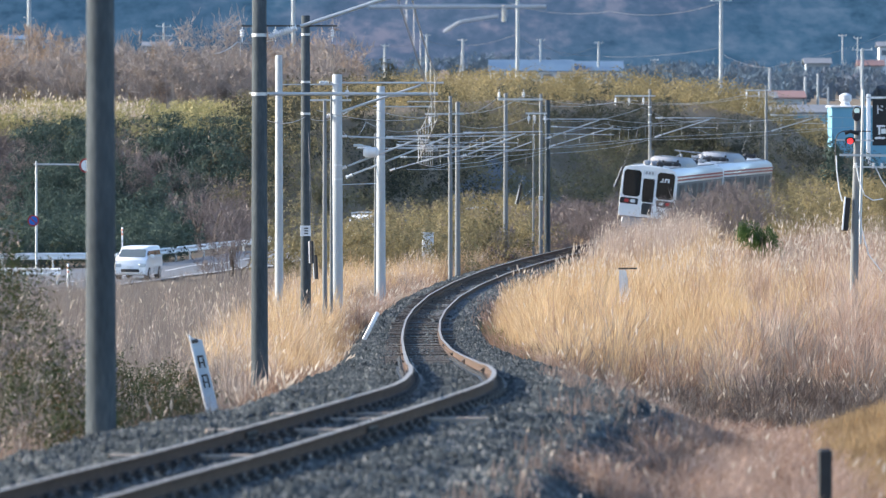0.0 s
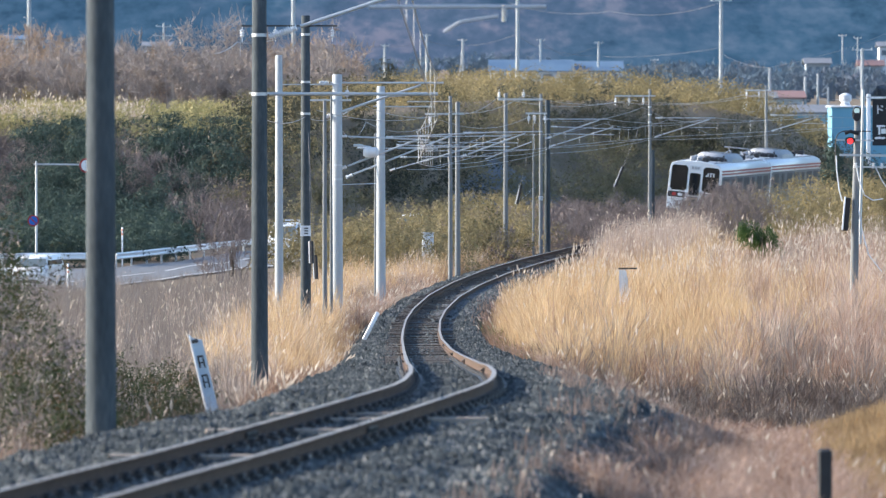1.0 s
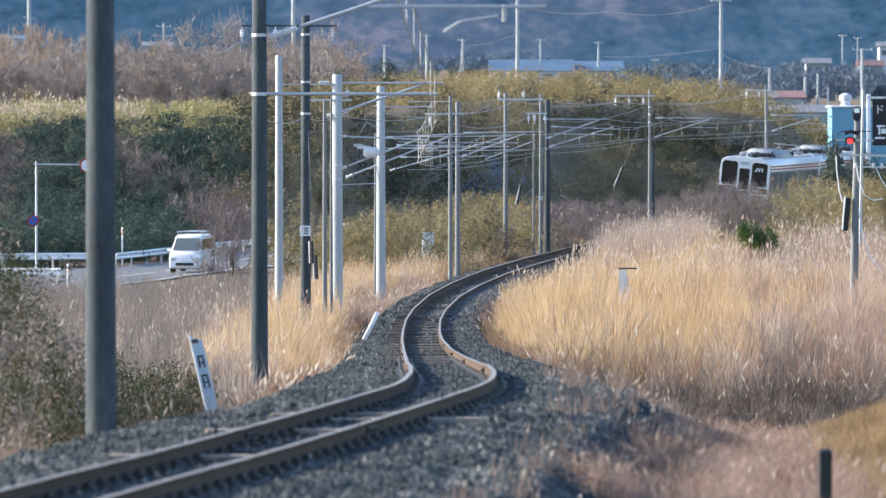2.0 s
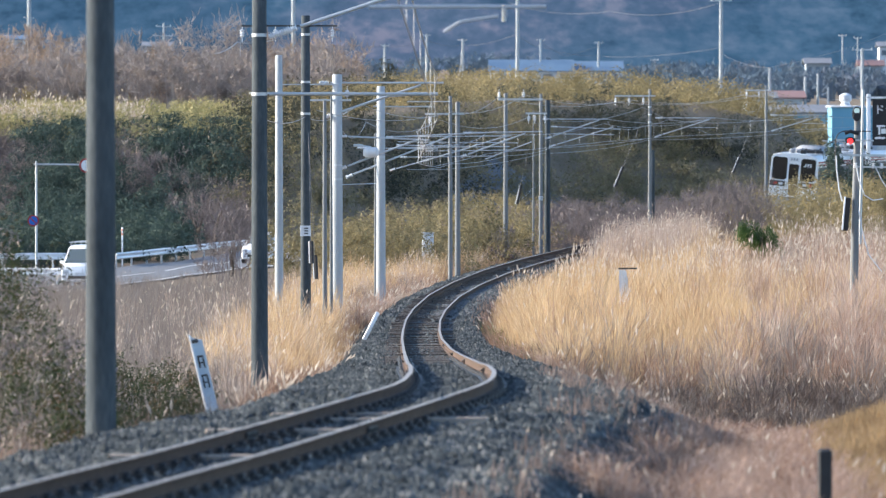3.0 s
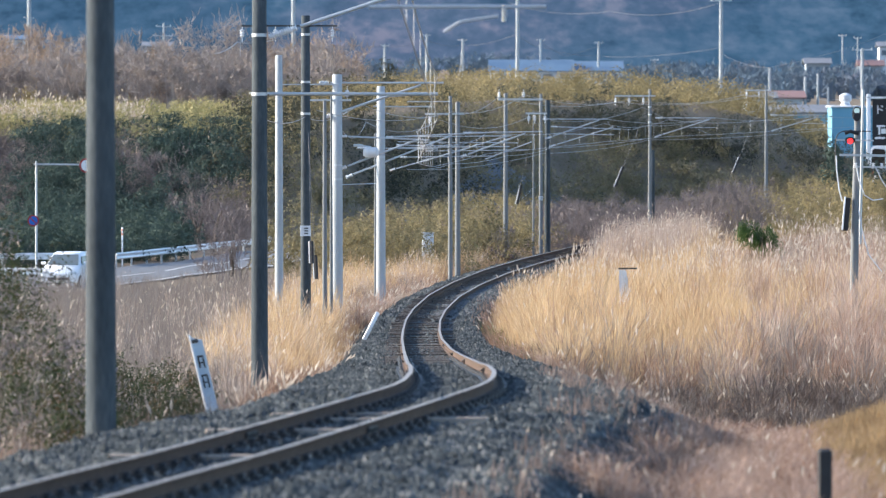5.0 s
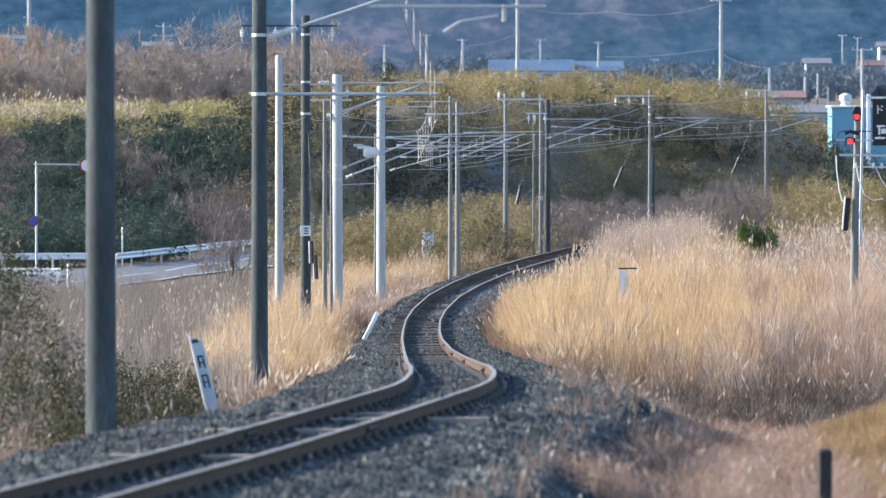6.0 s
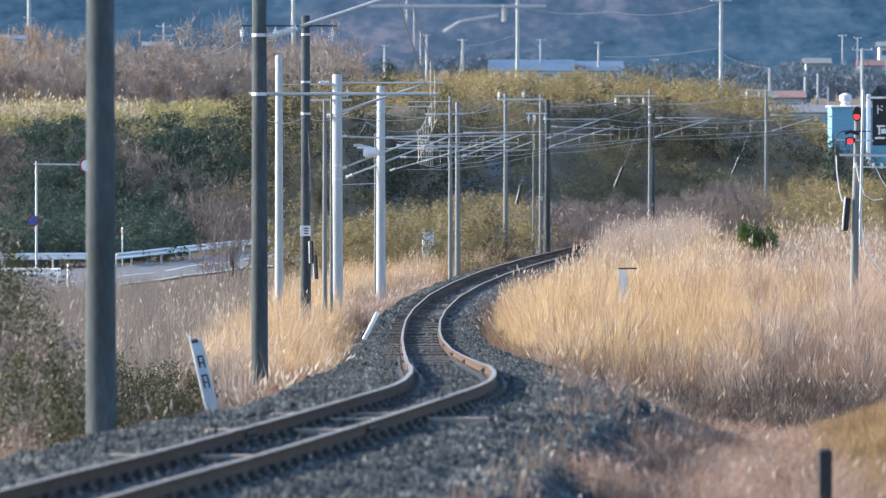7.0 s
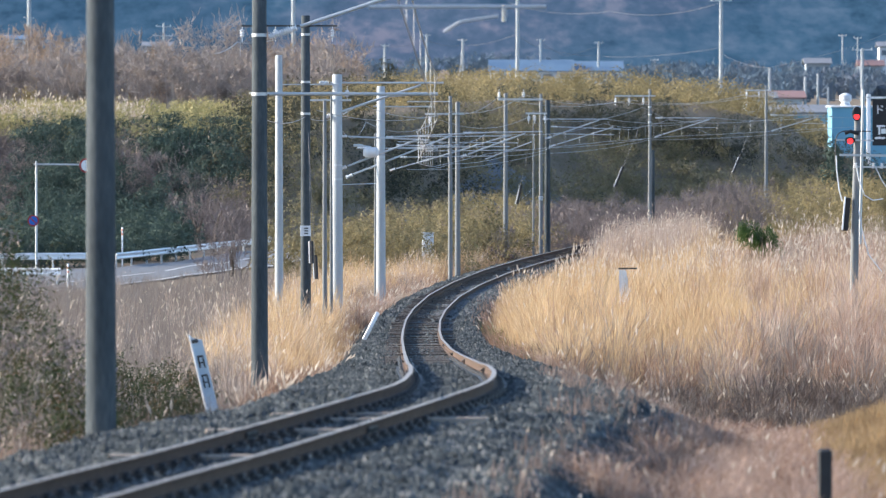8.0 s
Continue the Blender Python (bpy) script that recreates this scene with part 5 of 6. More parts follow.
wire([(11.09, 333.38, 5.03), (5.31, 305.58, 4.76), (2.9, 275.02, 4.7), (0.38, 261.91, 4.47), (-1.39, 239.13, 4.52)], 0.011, sag=0.1, label="sagging feeder wire beside the track")
wire([(-3.61, 134.22, 8.61), (-4.44, 134.22, 8.55), (-4.7, 127.97, 8.26)], 0.011, sag=0.05, label="sagging feeder wire beside the track")
wire([(-6.41, 196.53, 9.15), (-6.41, 196.52, 8.61)], 0.011, sag=0.0, label="sagging feeder wire beside the track")
wire([(-3.5, 196.53, 8.97), (-3.77, 211.62, 8.03)], 0.011, sag=0.0, label="sagging feeder wire beside the track")
wire([(-3.68, 220.05, 6.65), (-4.36, 196.47, 6.7), (-4.76, 166.7, 6.74)], 0.011, sag=0.15, label="sagging feeder wire beside the track")
wire([(41.0, 917.29, 20.78), (29.6, 1100.71, 21.95), (12.89, 1223.05, 25.22)], 0.03, M_WIRE_DARK, sag=1.2, name="power_line", label="thin power line across the plain")
wire([(41.0, 917.12, 14.11), (34.38, 1375.64, 15.57), (21.62, 1375.69, 17.82), (11.0, 917.17, 16.2), (4.62, 1375.7, 18.07), (-3.62, 1375.72, 19.07), (-12.88, 1375.69, 17.82), (-28.0, 1375.71, 18.7)], 0.03, M_WIRE_DARK, sag=0.6, name="power_line", label="thin power line across the plain")
wire([(78.4, 1100.61, 17.95), (41.29, 786.04, 10.66), (41.0, 917.1, 13.28)], 0.03, M_WIRE_DARK, sag=0.5, name="power_line", label="thin power line across the plain")
wire([(34.5, 1375.7, 18.07), (27.0, 1375.64, 15.57), (21.62, 1375.71, 18.7)], 0.03, M_WIRE_DARK, sag=0.2, name="power_line", label="thin power line across the plain")


# ---- the train: two coaches that run away round the curve ----
def coach(last):
    """A coach whose end at y = 0 is towards the camera; rails at z = 0."""
    c = thing("train_coach", Matrix.Identity(4), "white and stainless railcar with two red stripes" + (", cab end showing" if last else ", leading"), "train", "coaches of the train")
    L = 19.6
    side = [(-1.45, 0.95), (-1.47, 1.6), (-1.46, 2.9), (-1.43, 3.3), (-1.34, 3.47), (-1.08, 3.57), (-0.6, 3.63), (0.0, 3.65)]
    prof = side + [(-x, z) for x, z in reversed(side[:-1])]
    b = Build()
    rings = []
    for yy, inset in ((0.06, 0.03), (0.14, 0.0), (L - 0.1, 0.0), (L, 0.04)):
        rings.append([(x * (1 - inset / 1.45), yy, z - (inset if z > 3 else 0)) for x, z in prof])
    b.loft(rings, mis=[0, 0, 1, 1, 1, 2, 2, 2, 2, 1, 1, 1, 0, 0, 0])
    part("body", b, [M_STAINLESS, M_WHITE, M_TRAINROOF], c, "stainless sides under a white roof edge")
    for s in (-1, 1):
        for z in (3.2, 3.04):
            b = Build()
            xo = 1.44 if z < 3.1 else 1.427
            b.box((s * (xo + 0.012), L / 2, z), (0.03, L - 0.3, 0.085))
            part("stripe", b, M_RED, c, "red painted stripe", smooth=False)
        for k in range(7):
            y0 = 2.0 + k * 2.6
            b = Build()
            if k % 3 == 1:
                b.box((s * 1.455, y0, 1.85), (0.03, 1.3, 1.75), bevel=0.01)
                d = part("side_door", b, M_STAINLESS, c, "stainless sliding door")
                b = Build()
                b.box((s * 1.472, y0, 2.35), (0.03, 0.9, 0.8), bevel=0.01)
                part("pane", b, M_SIDEGLASS, d)
            else:
                b = Build()
                b.box((s * 1.462, y0, 2.35), (0.03, 1.9, 0.85), bevel=0.01)
                part("side_window", b, M_SIDEGLASS, c, "dark side window")
        b = Build()
        b.box((s * 1.25, L / 2, 0.72), (0.25, L - 5, 0.5), bevel=0.03)
        part("underfloor_box", b, M_GREYBOX, c)
    # bogies
    for yc in (3.0, L - 3.0):
        b = Build()
        for s in (-1, 1):
            b.box((s * 0.95, yc, 0.5), (0.14, 2.9, 0.25), bevel=0.04)
            b.box((s * 0.95, yc, 0.62), (0.2, 0.8, 0.2), bevel=0.04)
        b.box((0, yc, 0.5), (1.9, 0.3, 0.25), bevel=0.03)
        bg = part("bogie", b, M_DARKSTEEL, c, "dark steel bogie")
        for dy in (-1.05, 1.05):
            b = Build()
            for s in (-1, 1):
                b.tube([(s * 0.5, yc + dy, 0.43), (s * 0.62, yc + dy, 0.43)], 0.43, 20)
            b.tube([(-0.6, yc + dy, 0.43), (0.6, yc + dy, 0.43)], 0.07, 8)
            part("wheelset", b, M_DARKSTEEL, bg)
    # roof equipment
    def hood(y0, y1, w, h):
        b = Build()
        rr = []
        for yy, k in ((y0, 0.55), (y0 + 0.5, 1.0), (y1 - 0.9, 1.0), (y1, 0.7)):
            rr.append([(-w * (0.8 + 0.2 * k), yy, 3.55), (-w * k * 0.98, yy, 3.62 + h * 0.5 * k), (-w * 0.7 * k, yy, 3.66 + h * k), (w * 0.7 * k, yy, 3.66 + h * k), (w * k * 0.98, yy, 3.62 + h * 0.5 * k), (w * (0.8 + 0.2 * k), yy, 3.55)])
        b.loft(rr)
        u = part("air_conditioner", b, M_HOOD, c, "rounded roof air conditioner")
        b = Build()
        for k in range(7):
            b.box((w * 0.93, y0 + 1.0 + k * 0.35, 3.72), (0.08, 0.2, h * 0.35))
        part("louvre", b, M_BLACK, u, "dark louvre slots", smooth=False)
        b = Build()
        for k in range(9):
            b.box((-w * 0.6 + k * w * 0.15, y0 + 0.1, 3.72), (w * 0.09, 0.32, h * 0.55))
        b.box((0, y0 + 0.16, 3.7), (w * 1.5, 0.3, h * 0.5), bevel=0.04)
        part("end_grille", b, M_BLACK, u, "dark end grille", smooth=False)
        b = Build()
        for k in range(5):
            b.box((0, y0 + 1.2 + k * 0.75, 3.67 + h), (w * 1.25, 0.05, 0.03))
        part("seam", b, M_GREYBOX, u, smooth=False)
    hood(5.8, 11.4, 1.05, 0.36)
    for s in (-0.95, 0.95):
        b = Build()
        b.box((s, L / 2, 3.62), (0.06, L - 1.0, 0.05))
        part("rain_gutter", b, M_GREYBOX, c, smooth=False)
    for yy, xx, sx in ((0.9, 0.35, 0.35), (0.9, -0.35, 0.3), (1.5, 0.0, 0.4), (4.6, 0.6, 0.5), (12.4, -0.3, 0.6), (12.8, 0.6, 0.45), (18.2, 0.2, 0.7)):
        b = Build()
        b.box((xx, yy, 3.76), (sx, 0.5, 0.24), bevel=0.06)
        b.tube([(xx + sx * 0.3, yy + 0.3, 3.66), (xx + sx * 0.3, yy + 0.3, 3.98)], 0.05, 8)
        part("roof_vent", b, M_BLACK if xx >= 0.2 else M_GREYBOX, c, "dark roof vent box")
    for yy, xx in ((2.6, 0.55), (2.6, -0.4), (13.6, 0.3)):
        b = Build()
        b.box((xx, yy, 3.77), (0.5, 0.7, 0.2), bevel=0.05)
        part("roof_vent", b, M_BLACK if xx > 0 else M_GREYBOX, c, "dark roof vent box")
    if last:
        b = Build()
        for s in (-0.7, 0.7):
            b.box((s, 15.8, 3.78), (0.12, 2.6, 0.1), bevel=0.02)
            b.tube([(s, 14.8, 3.85), (s * 0.9, 16.6, 4.05), (s * 0.8, 15.3, 4.22)], 0.03, 6)
        for yy in (14.8, 16.8):
            b.box((0, yy, 3.82), (1.5, 0.12, 0.1), bevel=0.02)
        b.tube([(-0.8, 15.3, 4.24), (0.8, 15.3, 4.24)], 0.035, 8)
        for s in (-0.5, 0.1, 0.6):
            b.tube([(s, 16.0, 3.7), (s, 16.0, 4.05)], 0.06, 8)
        part("pantograph", b, M_GREYBOX, c, "folded grey pantograph")
    for yy in (0.0,) if last else (0.06,):
        # cab end: white shell with three openings
        b = Build()
        face = [(x * 1.0, z) for x, z in prof]
        b.loft([[(x * 0.985, -0.06, z - (0.02 if z > 3 else 0)) for x, z in face], [(x, 0.0, z) for x, z in face], [(x, 0.3, z) for x, z in face]], 0)
        shell = part("cab_shell", b, M_WHITE, c, "white painted cab end with a rounded rim")

        def panel(name, x0, x1, z0, z1, yf, mat, par, lab="", bev=0.05):
            b = Build()
            b.prism([(x0 + bev, z0), (x1 - bev, z0), (x1, z0 + bev), (x1, z1 - bev), (x1 - bev, z1), (x0 + bev, z1), (x0, z1 - bev), (x0, z0 + bev)], yf, yf + 0.05)
            return part(name, b, mat, par, lab, smooth=False)

        panel("windscreen", -1.33, -0.42, 1.98, 3.36, -0.075, M_GLASS, shell, "dark windscreen with a curved black border", 0.12)
        w2 = panel("windscreen", 0.42, 1.33, 1.98, 3.36, -0.075, M_GLASS, shell, "dark windscreen with a white emblem", 0.12)
        for xa, xb, za, zb in ((0.68, 0.74, 2.86, 3.06), (0.58, 0.74, 2.86, 2.91), (0.82, 0.88, 2.86, 3.06), (0.82, 1.06, 3.01, 3.06), (0.98, 1.06, 2.86, 3.0)):
            panel("emblem", xa, xb, za, zb, -0.085, M_WHITE, w2, "", 0.005)
        panel("destination_sign", -0.33, 0.33, 3.14, 3.4, -0.08, M_WHITE_OLD, shell, "pale destination sign with worn marks", 0.02)
        for k in range(3):
            panel("sign_mark", -0.22 + 0.16 * k, -0.12 + 0.16 * k, 3.2, 3.34, -0.085, M_GREYBOX, shell, "", 0.01)
        panel("gangway_door", -0.38, 0.38, 1.05, 3.1, -0.07, M_WHITE, shell, "grey gangway door", 0.04)
        panel("door_window", -0.3, 0.3, 1.75, 2.98, -0.082, M_GLASS, shell, "dark door window", 0.05)
        panel("door_lower", -0.26, 0.26, 1.1, 1.7, -0.08, M_DARKSTEEL, shell, "", 0.05)
        for s in (-1, 1):
            panel("lamp_band", min(s * 0.48, s * 1.42), max(s * 0.48, s * 1.42), 1.58, 1.9, -0.072, M_BLACK, shell, "black lamp band", 0.03)
            panel("tail_lamp", s * 1.08 - 0.12, s * 1.08 + 0.12, 1.66, 1.83, -0.085, M_TAIL, shell, "red tail lamp", 0.04)
            panel("headlamp", s * 0.74 - 0.13, s * 0.74 + 0.13, 1.66, 1.83, -0.085, M_WHITE_OLD, shell, "pale unlit headlamp", 0.04)
        b = Build()
        b.box((0, -0.02, 0.62), (2.5, 0.12, 0.55), bevel=0.05)
        part("skirt", b, M_GREYBOX, shell, "grey lower skirt")
        b = Build()
        b.box((0, -0.18, 0.85), (0.24, 0.35, 0.26), bevel=0.04)
        part("coupler", b, M_DARKSTEEL, shell, "dark coupler")
    return c


coach_rear = coach(True)
coach_front = coach(False)


# ---- road vehicles ----
def vehicle(name, label, W, H, L, nose, kind):
    """A white car seen from its front: nose towards -y, wheels on z = 0."""
    v = thing(name, Matrix.Identity(4), label, "van" if kind != "car" else "car", "vehicles on the road")
    hw = W / 2
    if kind == "car":
        sec = [(0.0, 0.30, 0.62, 0.86), (0.12, 0.24, 0.74, 0.95), (0.75, 0.22, 0.95, 0.99), (1.05, 0.22, 1.02, 1.0), (L - 0.15, 0.24, 1.0, 1.0), (L, 0.35, 0.9, 0.93)]
        cab = [(0.78, 0.96, 0.9), (1.65, H - 0.08, 0.74), (2.1, H, 0.72), (L - 0.7, H - 0.02, 0.72), (L - 0.05, 1.0, 0.88)]
    else:
        sec = [(0.0, 0.28, 0.72, 0.92), (0.08, 0.22, 0.9, 0.98), (0.35, 0.2, 1.02, 1.0), (0.6, 0.2, 1.06, 1.0), (L - 0.06, 0.22, 1.06, 1.0), (L, 0.3, 1.0, 0.96)]
        cab = [(0.3, 1.0, 0.95), (0.95, H - 0.1, 0.84), (1.2, H, 0.82), (L - 0.12, H, 0.84), (L - 0.01, 1.04, 0.96)]
    b = Build()
    rings = []
    for yy, zb, zt, k in sec:
        w = hw * k
        rings.append([(-w * 0.96, yy, zb), (-w, yy, (zb + zt) / 2), (-w * 0.97, yy, zt - 0.04), (-w * 0.9, yy, zt), (w * 0.9, yy, zt), (w * 0.97, yy, zt - 0.04), (w, yy, (zb + zt) / 2), (w * 0.96, yy, zb)])
    b.loft(rings)
    part("body", b, M_WHITE, v)
    # cabin: glass house with white roof and pillars
    b = Build()
    rings = []
    for i, (yy, zt, k) in enumerate(cab):
        zb = 0.9
        w0, w1 = hw * 0.93, hw * k
        rings.append([(-w0, yy, zb), (-w1, yy, zt - 0.06), (-w1 * 0.9, yy, zt), (w1 * 0.9, yy, zt), (w1, yy, zt - 0.06), (w0, yy, zb)])
    b.loft(rings, mis=[0, 0, 1, 0, 0, 0])
    part("cabin", b, [M_WHITE, M_WHITE], v, "white roof and pillars")
    y0, z0, k0 = cab[0]
    y1, z1, k1 = cab[1]
    b = Build()
    e = 0.03
    pts = []
    for t, inset in ((0.1, 0.1), (0.9, 0.12)):
        yy, zz, w = y0 + (y1 - y0) * t, z0 + (z1 - z0) * t, hw * (0.93 + (k1 - 0.93) * t) - inset * 0.8
        pts.append((yy - e, zz + e * 0.6, w))
    (ya, za, wa), (yb, zb2, wb) = pts
    q = [(-wa, ya, za), (wa, ya, za), (wb, yb, zb2), (-wb, yb, zb2)]
    b.loft([q, [(x, yy + 0.04, zz - 0.03) for x, yy, zz in q]])
    part("windscreen", b, M_CARGLASS, v, "windscreen with the sky's reflection painted in as a pale colour", smooth=False)
    ns = 2
    span = (cab[1][0] - 0.15, cab[3][0] - 0.1)
    for s in (-1, 1):
        for k in range(ns):
            a = span[0] + (span[1] - span[0]) * k / ns + 0.06
            c2 = span[0] + (span[1] - span[0]) * (k + 1) / ns - 0.06
            zl, zh = 1.1 if kind != "car" else 1.02, H - 0.2
            xl, xh = hw * 0.915, hw * (k1 + 0.035)
            aa = a - (0.35 if k == 0 else 0)
            q = [(s * xl, aa, zl), (s * xl, c2, zl), (s * xh, c2, zh), (s * xh, a, zh)]
            b = Build()
            b.loft([[(x + s * 0.02, yy, zz) for x, yy, zz in q], [(x - s * 0.03, yy, zz) for x, yy, zz in q]])
            part("side_window", b, M_GLASS, v, "dark side window", smooth=False)
        b = Build()
        b.box((s * (hw + 0.1), cab[0][0] + 0.45, 1.08), (0.2, 0.1, 0.14), bevel=0.03)
        part("wing_mirror", b, M_WHITE, v)
        b = Build()
        b.box((s * hw * 0.72, 0.03 if kind != "car" else 0.07, 0.66), (0.34, 0.1, 0.17), bevel=0.04)
        part("headlamp", b, M_GALV, v, "clear glass headlamp")
        for yy in (0.62, L - 0.68):
            b = Build()
            b.tube([(s * (hw - 0.2), yy, 0.29), (s * (hw - 0.02), yy, 0.29), (s * (hw + 0.012), yy, 0.29)], [0.29, 0.29, 0.25], 20)
            w = part("wheel", b, M_BLACK, v, "black tyre")
            b = Build()
            b.tube([(s * (hw + 0.0), yy, 0.29), (s * (hw + 0.02), yy, 0.29)], 0.17, 16)
            part("rim", b, M_GALV, w, "grey wheel rim")
    b = Build()
    b.box((0, -0.015 if kind == "car" else -0.02, 0.42), (W * 0.55, 0.08, 0.13), bevel=0.02)
    part("grille", b, M_BLACK, v, "black lower grille")
    b = Build()
    b.box((0, -0.04, 0.55), (0.33, 0.02, 0.16), bevel=0.005)
    part("number_plate", b, M_WHITE_OLD, v, "plain pale plate")
    if kind == "rack":
        b = Build()
        for s in (-1, 1):
            b.tube([(s * hw * 0.72, 1.0, H + 0.14), (s * hw * 0.72, L - 0.3, H + 0.14)], 0.022, 8)
            for yy in (1.1, 1.9, L - 0.5):
                b.tube([(s * hw * 0.72, yy, H - 0.03), (s * hw * 0.72, yy, H + 0.14)], 0.015, 6)
        for yy in np.linspace(1.0, L - 0.3, 6):
            b.tube([(-hw * 0.78, yy, H + 0.15), (hw * 0.78, yy, H + 0.15)], 0.018, 6)
        part("roof_rack", b, M_GALV, v, "tubular steel roof rack")
    return v


van_first = vehicle("small_van", "white low van driving on the road", 1.55, 1.5, 3.5, 0.3, "van")
van_rack = vehicle("small_van", "white small van with a steel roof rack", 1.6, 1.8, 3.6, 0.3, "rack")
compact = vehicle("compact_car", "white rounded compact car driving on the road", 1.7, 1.56, 3.9, 0.8, "car")


# ---- things beside the line and the road ----
def leaning_marker():
    """A leaning pale kilometre marker with dark worn marks."""
    m = thing("track_marker", pose(-3.72, 99.5, 2.45, 0, -13, 0), "leaning pale blue marker post with dark worn marks", "marker post")
    b = Build()
    b.prism([(-0.1, -0.2), (0.1, -0.2), (0.1, 1.05), (-0.05, 1.12), (-0.1, 1.2)], -0.04, 0.04)
    face = part("board", b, M_PALEBLUE, m, smooth=False)
    b = Build()
    b.box((-0.08, -0.05, 0.55), (0.035, 0.03, 1.2), bevel=0.008)
    part("edge_strip", b, M_WHITE, face, "white edge strip")
    for z0, h in ((0.72, 0.2), (0.4, 0.22)):
        b = Build()
        b.box((-0.025, -0.045, z0), (0.025, 0.01, h))
        b.box((0.05, -0.045, z0 - 0.02), (0.025, 0.01, h * 0.9))
        b.box((0.01, -0.045, z0 + h * 0.42), (0.09, 0.01, 0.03))
        b.box((0.01, -0.045, z0 - h * 0.1), (0.07, 0.01, 0.025))
        part("mark", b, M_BLACK, face, "dark worn mark", smooth=False)
    b = Build()
    b.box((-0.02, -0.02, 1.06), (0.12, 0.12, 0.06), bevel=0.02)
    part("cap", b, M_DARKSTEEL, m, "dark broken cap")


leaning_marker()

stick = thing("white_stake", pose(-1.72, 137.4, 2.05, 0, 27, 0), "short white stake leaning out of the ballast edge", "stake")
b = Build()
b.box((0, 0, 0.28), (0.095, 0.06, 0.68), bevel=0.015)
part("stake_body", b, M_WHITE, stick)

grass_sign = thing("sign_board", pose(5.62, 192.4, 0.2), "pale sign board standing half hidden in the grass", "sign")
b = Build()
b.prism([(-0.17, 0.45), (-0.02, 0.45), (0.14, 0.85), (0.16, 1.2), (0.05, 1.75), (-0.17, 1.78)], -0.03, 0.03)
part("board", b, M_WHITE_OLD, grass_sign, smooth=False)
b = Build()
b.box((0.1, 0, 1.82), (0.58, 0.07, 0.05), bevel=0.01)
b.box((-0.02, 0, 0.42), (0.26, 0.07, 0.1), bevel=0.02)
part("frame", b, M_DARKSTEEL, grass_sign, "rusty dark frame bar")
b = Build()
b.tube([(0, 0.06, -0.4), (0, 0.06, 1.8)], 0.03, 8)
part("post", b, M_GALV, grass_sign)

stump = thing("wooden_post", pose(3.98, 64.7, 2.95), "dark square wooden post at the verge", "post")
b = Build()
b.box((0, 0, 0.25), (0.145, 0.14, 1.08), bevel=0.02)
part("post_body", b, M_BLACK, stump)

cabinet = thing("trackside_cabinet", pose(-0.71, 290, -1.2), "pale weathered trackside cabinet in the grass", "cabinet")
b = Build()
b.box((0, 0, 1.0), (0.55, 0.4, 2.2), bevel=0.03)
part("casing", b, M_WHITE_OLD, cabinet)
b = Build()
b.box((0, 0, 2.12), (0.62, 0.46, 0.06), bevel=0.02)
part("lid", b, M_GALV, cabinet)


def guardrail(p, q, label):
    """A beam of folded sheet on posts."""
    p, q = Vector(p), Vector(q)
    g = thing("guardrail", Matrix.Translation(p), label, "guardrail", "guardrails of the road")
    d = q - p
    n = max(2, int(d.length / 3.5))
    u = d.normalized()
    side = Vector((u.y, -u.x, 0)).normalized()
    if side.y > 0:
        side = -side
    b = Build()
    sec = [(0.0, 0.42), (0.05, 0.47), (0.0, 0.55), (0.0, 0.6), (0.05, 0.68), (0.0, 0.75), (-0.02, 0.74), (0.02, 0.68), (-0.025, 0.6), (-0.025, 0.55), (0.02, 0.47), (-0.02, 0.43)]
    b.loft([[e + side * (o + 0.08) + Vector((0, 0, z)) for o, z in sec] for e in (-u * 0.2, d * 0.5, d + u * 0.2)])
    part("beam", b, M_WHITE, g, "white folded steel beam", smooth=False)
    for i in range(n + 1):
        b = Build()
        e = d * (i / n)
        b.tube([e + Vector((0, 0, -0.3)), e + Vector((0, 0, 0.72))], 0.055, 8)
        part("post", b, M_GALV, g)


def by_road(y, o, h=0.0):
    x = road_x(y) + o
    return (x, y, float(land_z(x, y)) + h)


guardrail(by_road(306.5, -5.2), by_road(345, -5.2), "white guardrail along the far road edge")
guardrail((-21.5, 303.0, -1.1), (-16.6, 304.0, -1.1), "white guardrail at the mouth of a side road")
guardrail((-22.0, 280.0, -1.15), (-17.35, 279.0, -1.15), "white guardrail end beside the bushes")


def post_sign():
    s = thing("road_sign", pose(-19.45, 297.2, -1.15), "grey sign pole with a round no-parking sign and an arm", "road sign")
    b = Build()
    b.tube([(0, 0, -0.3), (0, 0, 5.35)], [0.06, 0.05], 10)
    part("pole", b, M_GALV, s)
    b = Build()
    b.tube([(-0.12, 0, 5.2), (2.2, 0, 5.18)], 0.04, 8)
    part("arm", b, M_GALV, s)

    def disc(name, x, z, r, mat, y, par, lab=""):
        b = Build()
        b.tube([(x, y, z), (x, y + 0.02, z)], r, 28)
        return part(name, b, mat, par, lab, smooth=False)
    d = disc("sign_plate", -0.14, 2.5, 0.27, M_RED, -0.1, s, "round no-parking plate with a red rim")
    disc("field", -0.14, 2.5, 0.205, M_BLUE, -0.108, d, "blue field")
    b = Build()
    b.box((0, 0, 0), (0.05, 0.012, 0.4), Matrix.Translation((-0.14, -0.112, 2.5)) @ pose(0, 0, 0, 0, -45, 0))
    part("bar", b, M_RED, d, "red slanting bar", smooth=False)
    d = disc("sign_plate", 2.42, 5.14, 0.36, M_RED, -0.1, s, "round speed plate with a red rim")
    disc("field", 2.42, 5.14, 0.27, M_WHITE_OLD, -0.108, d, "white field")


post_sign()


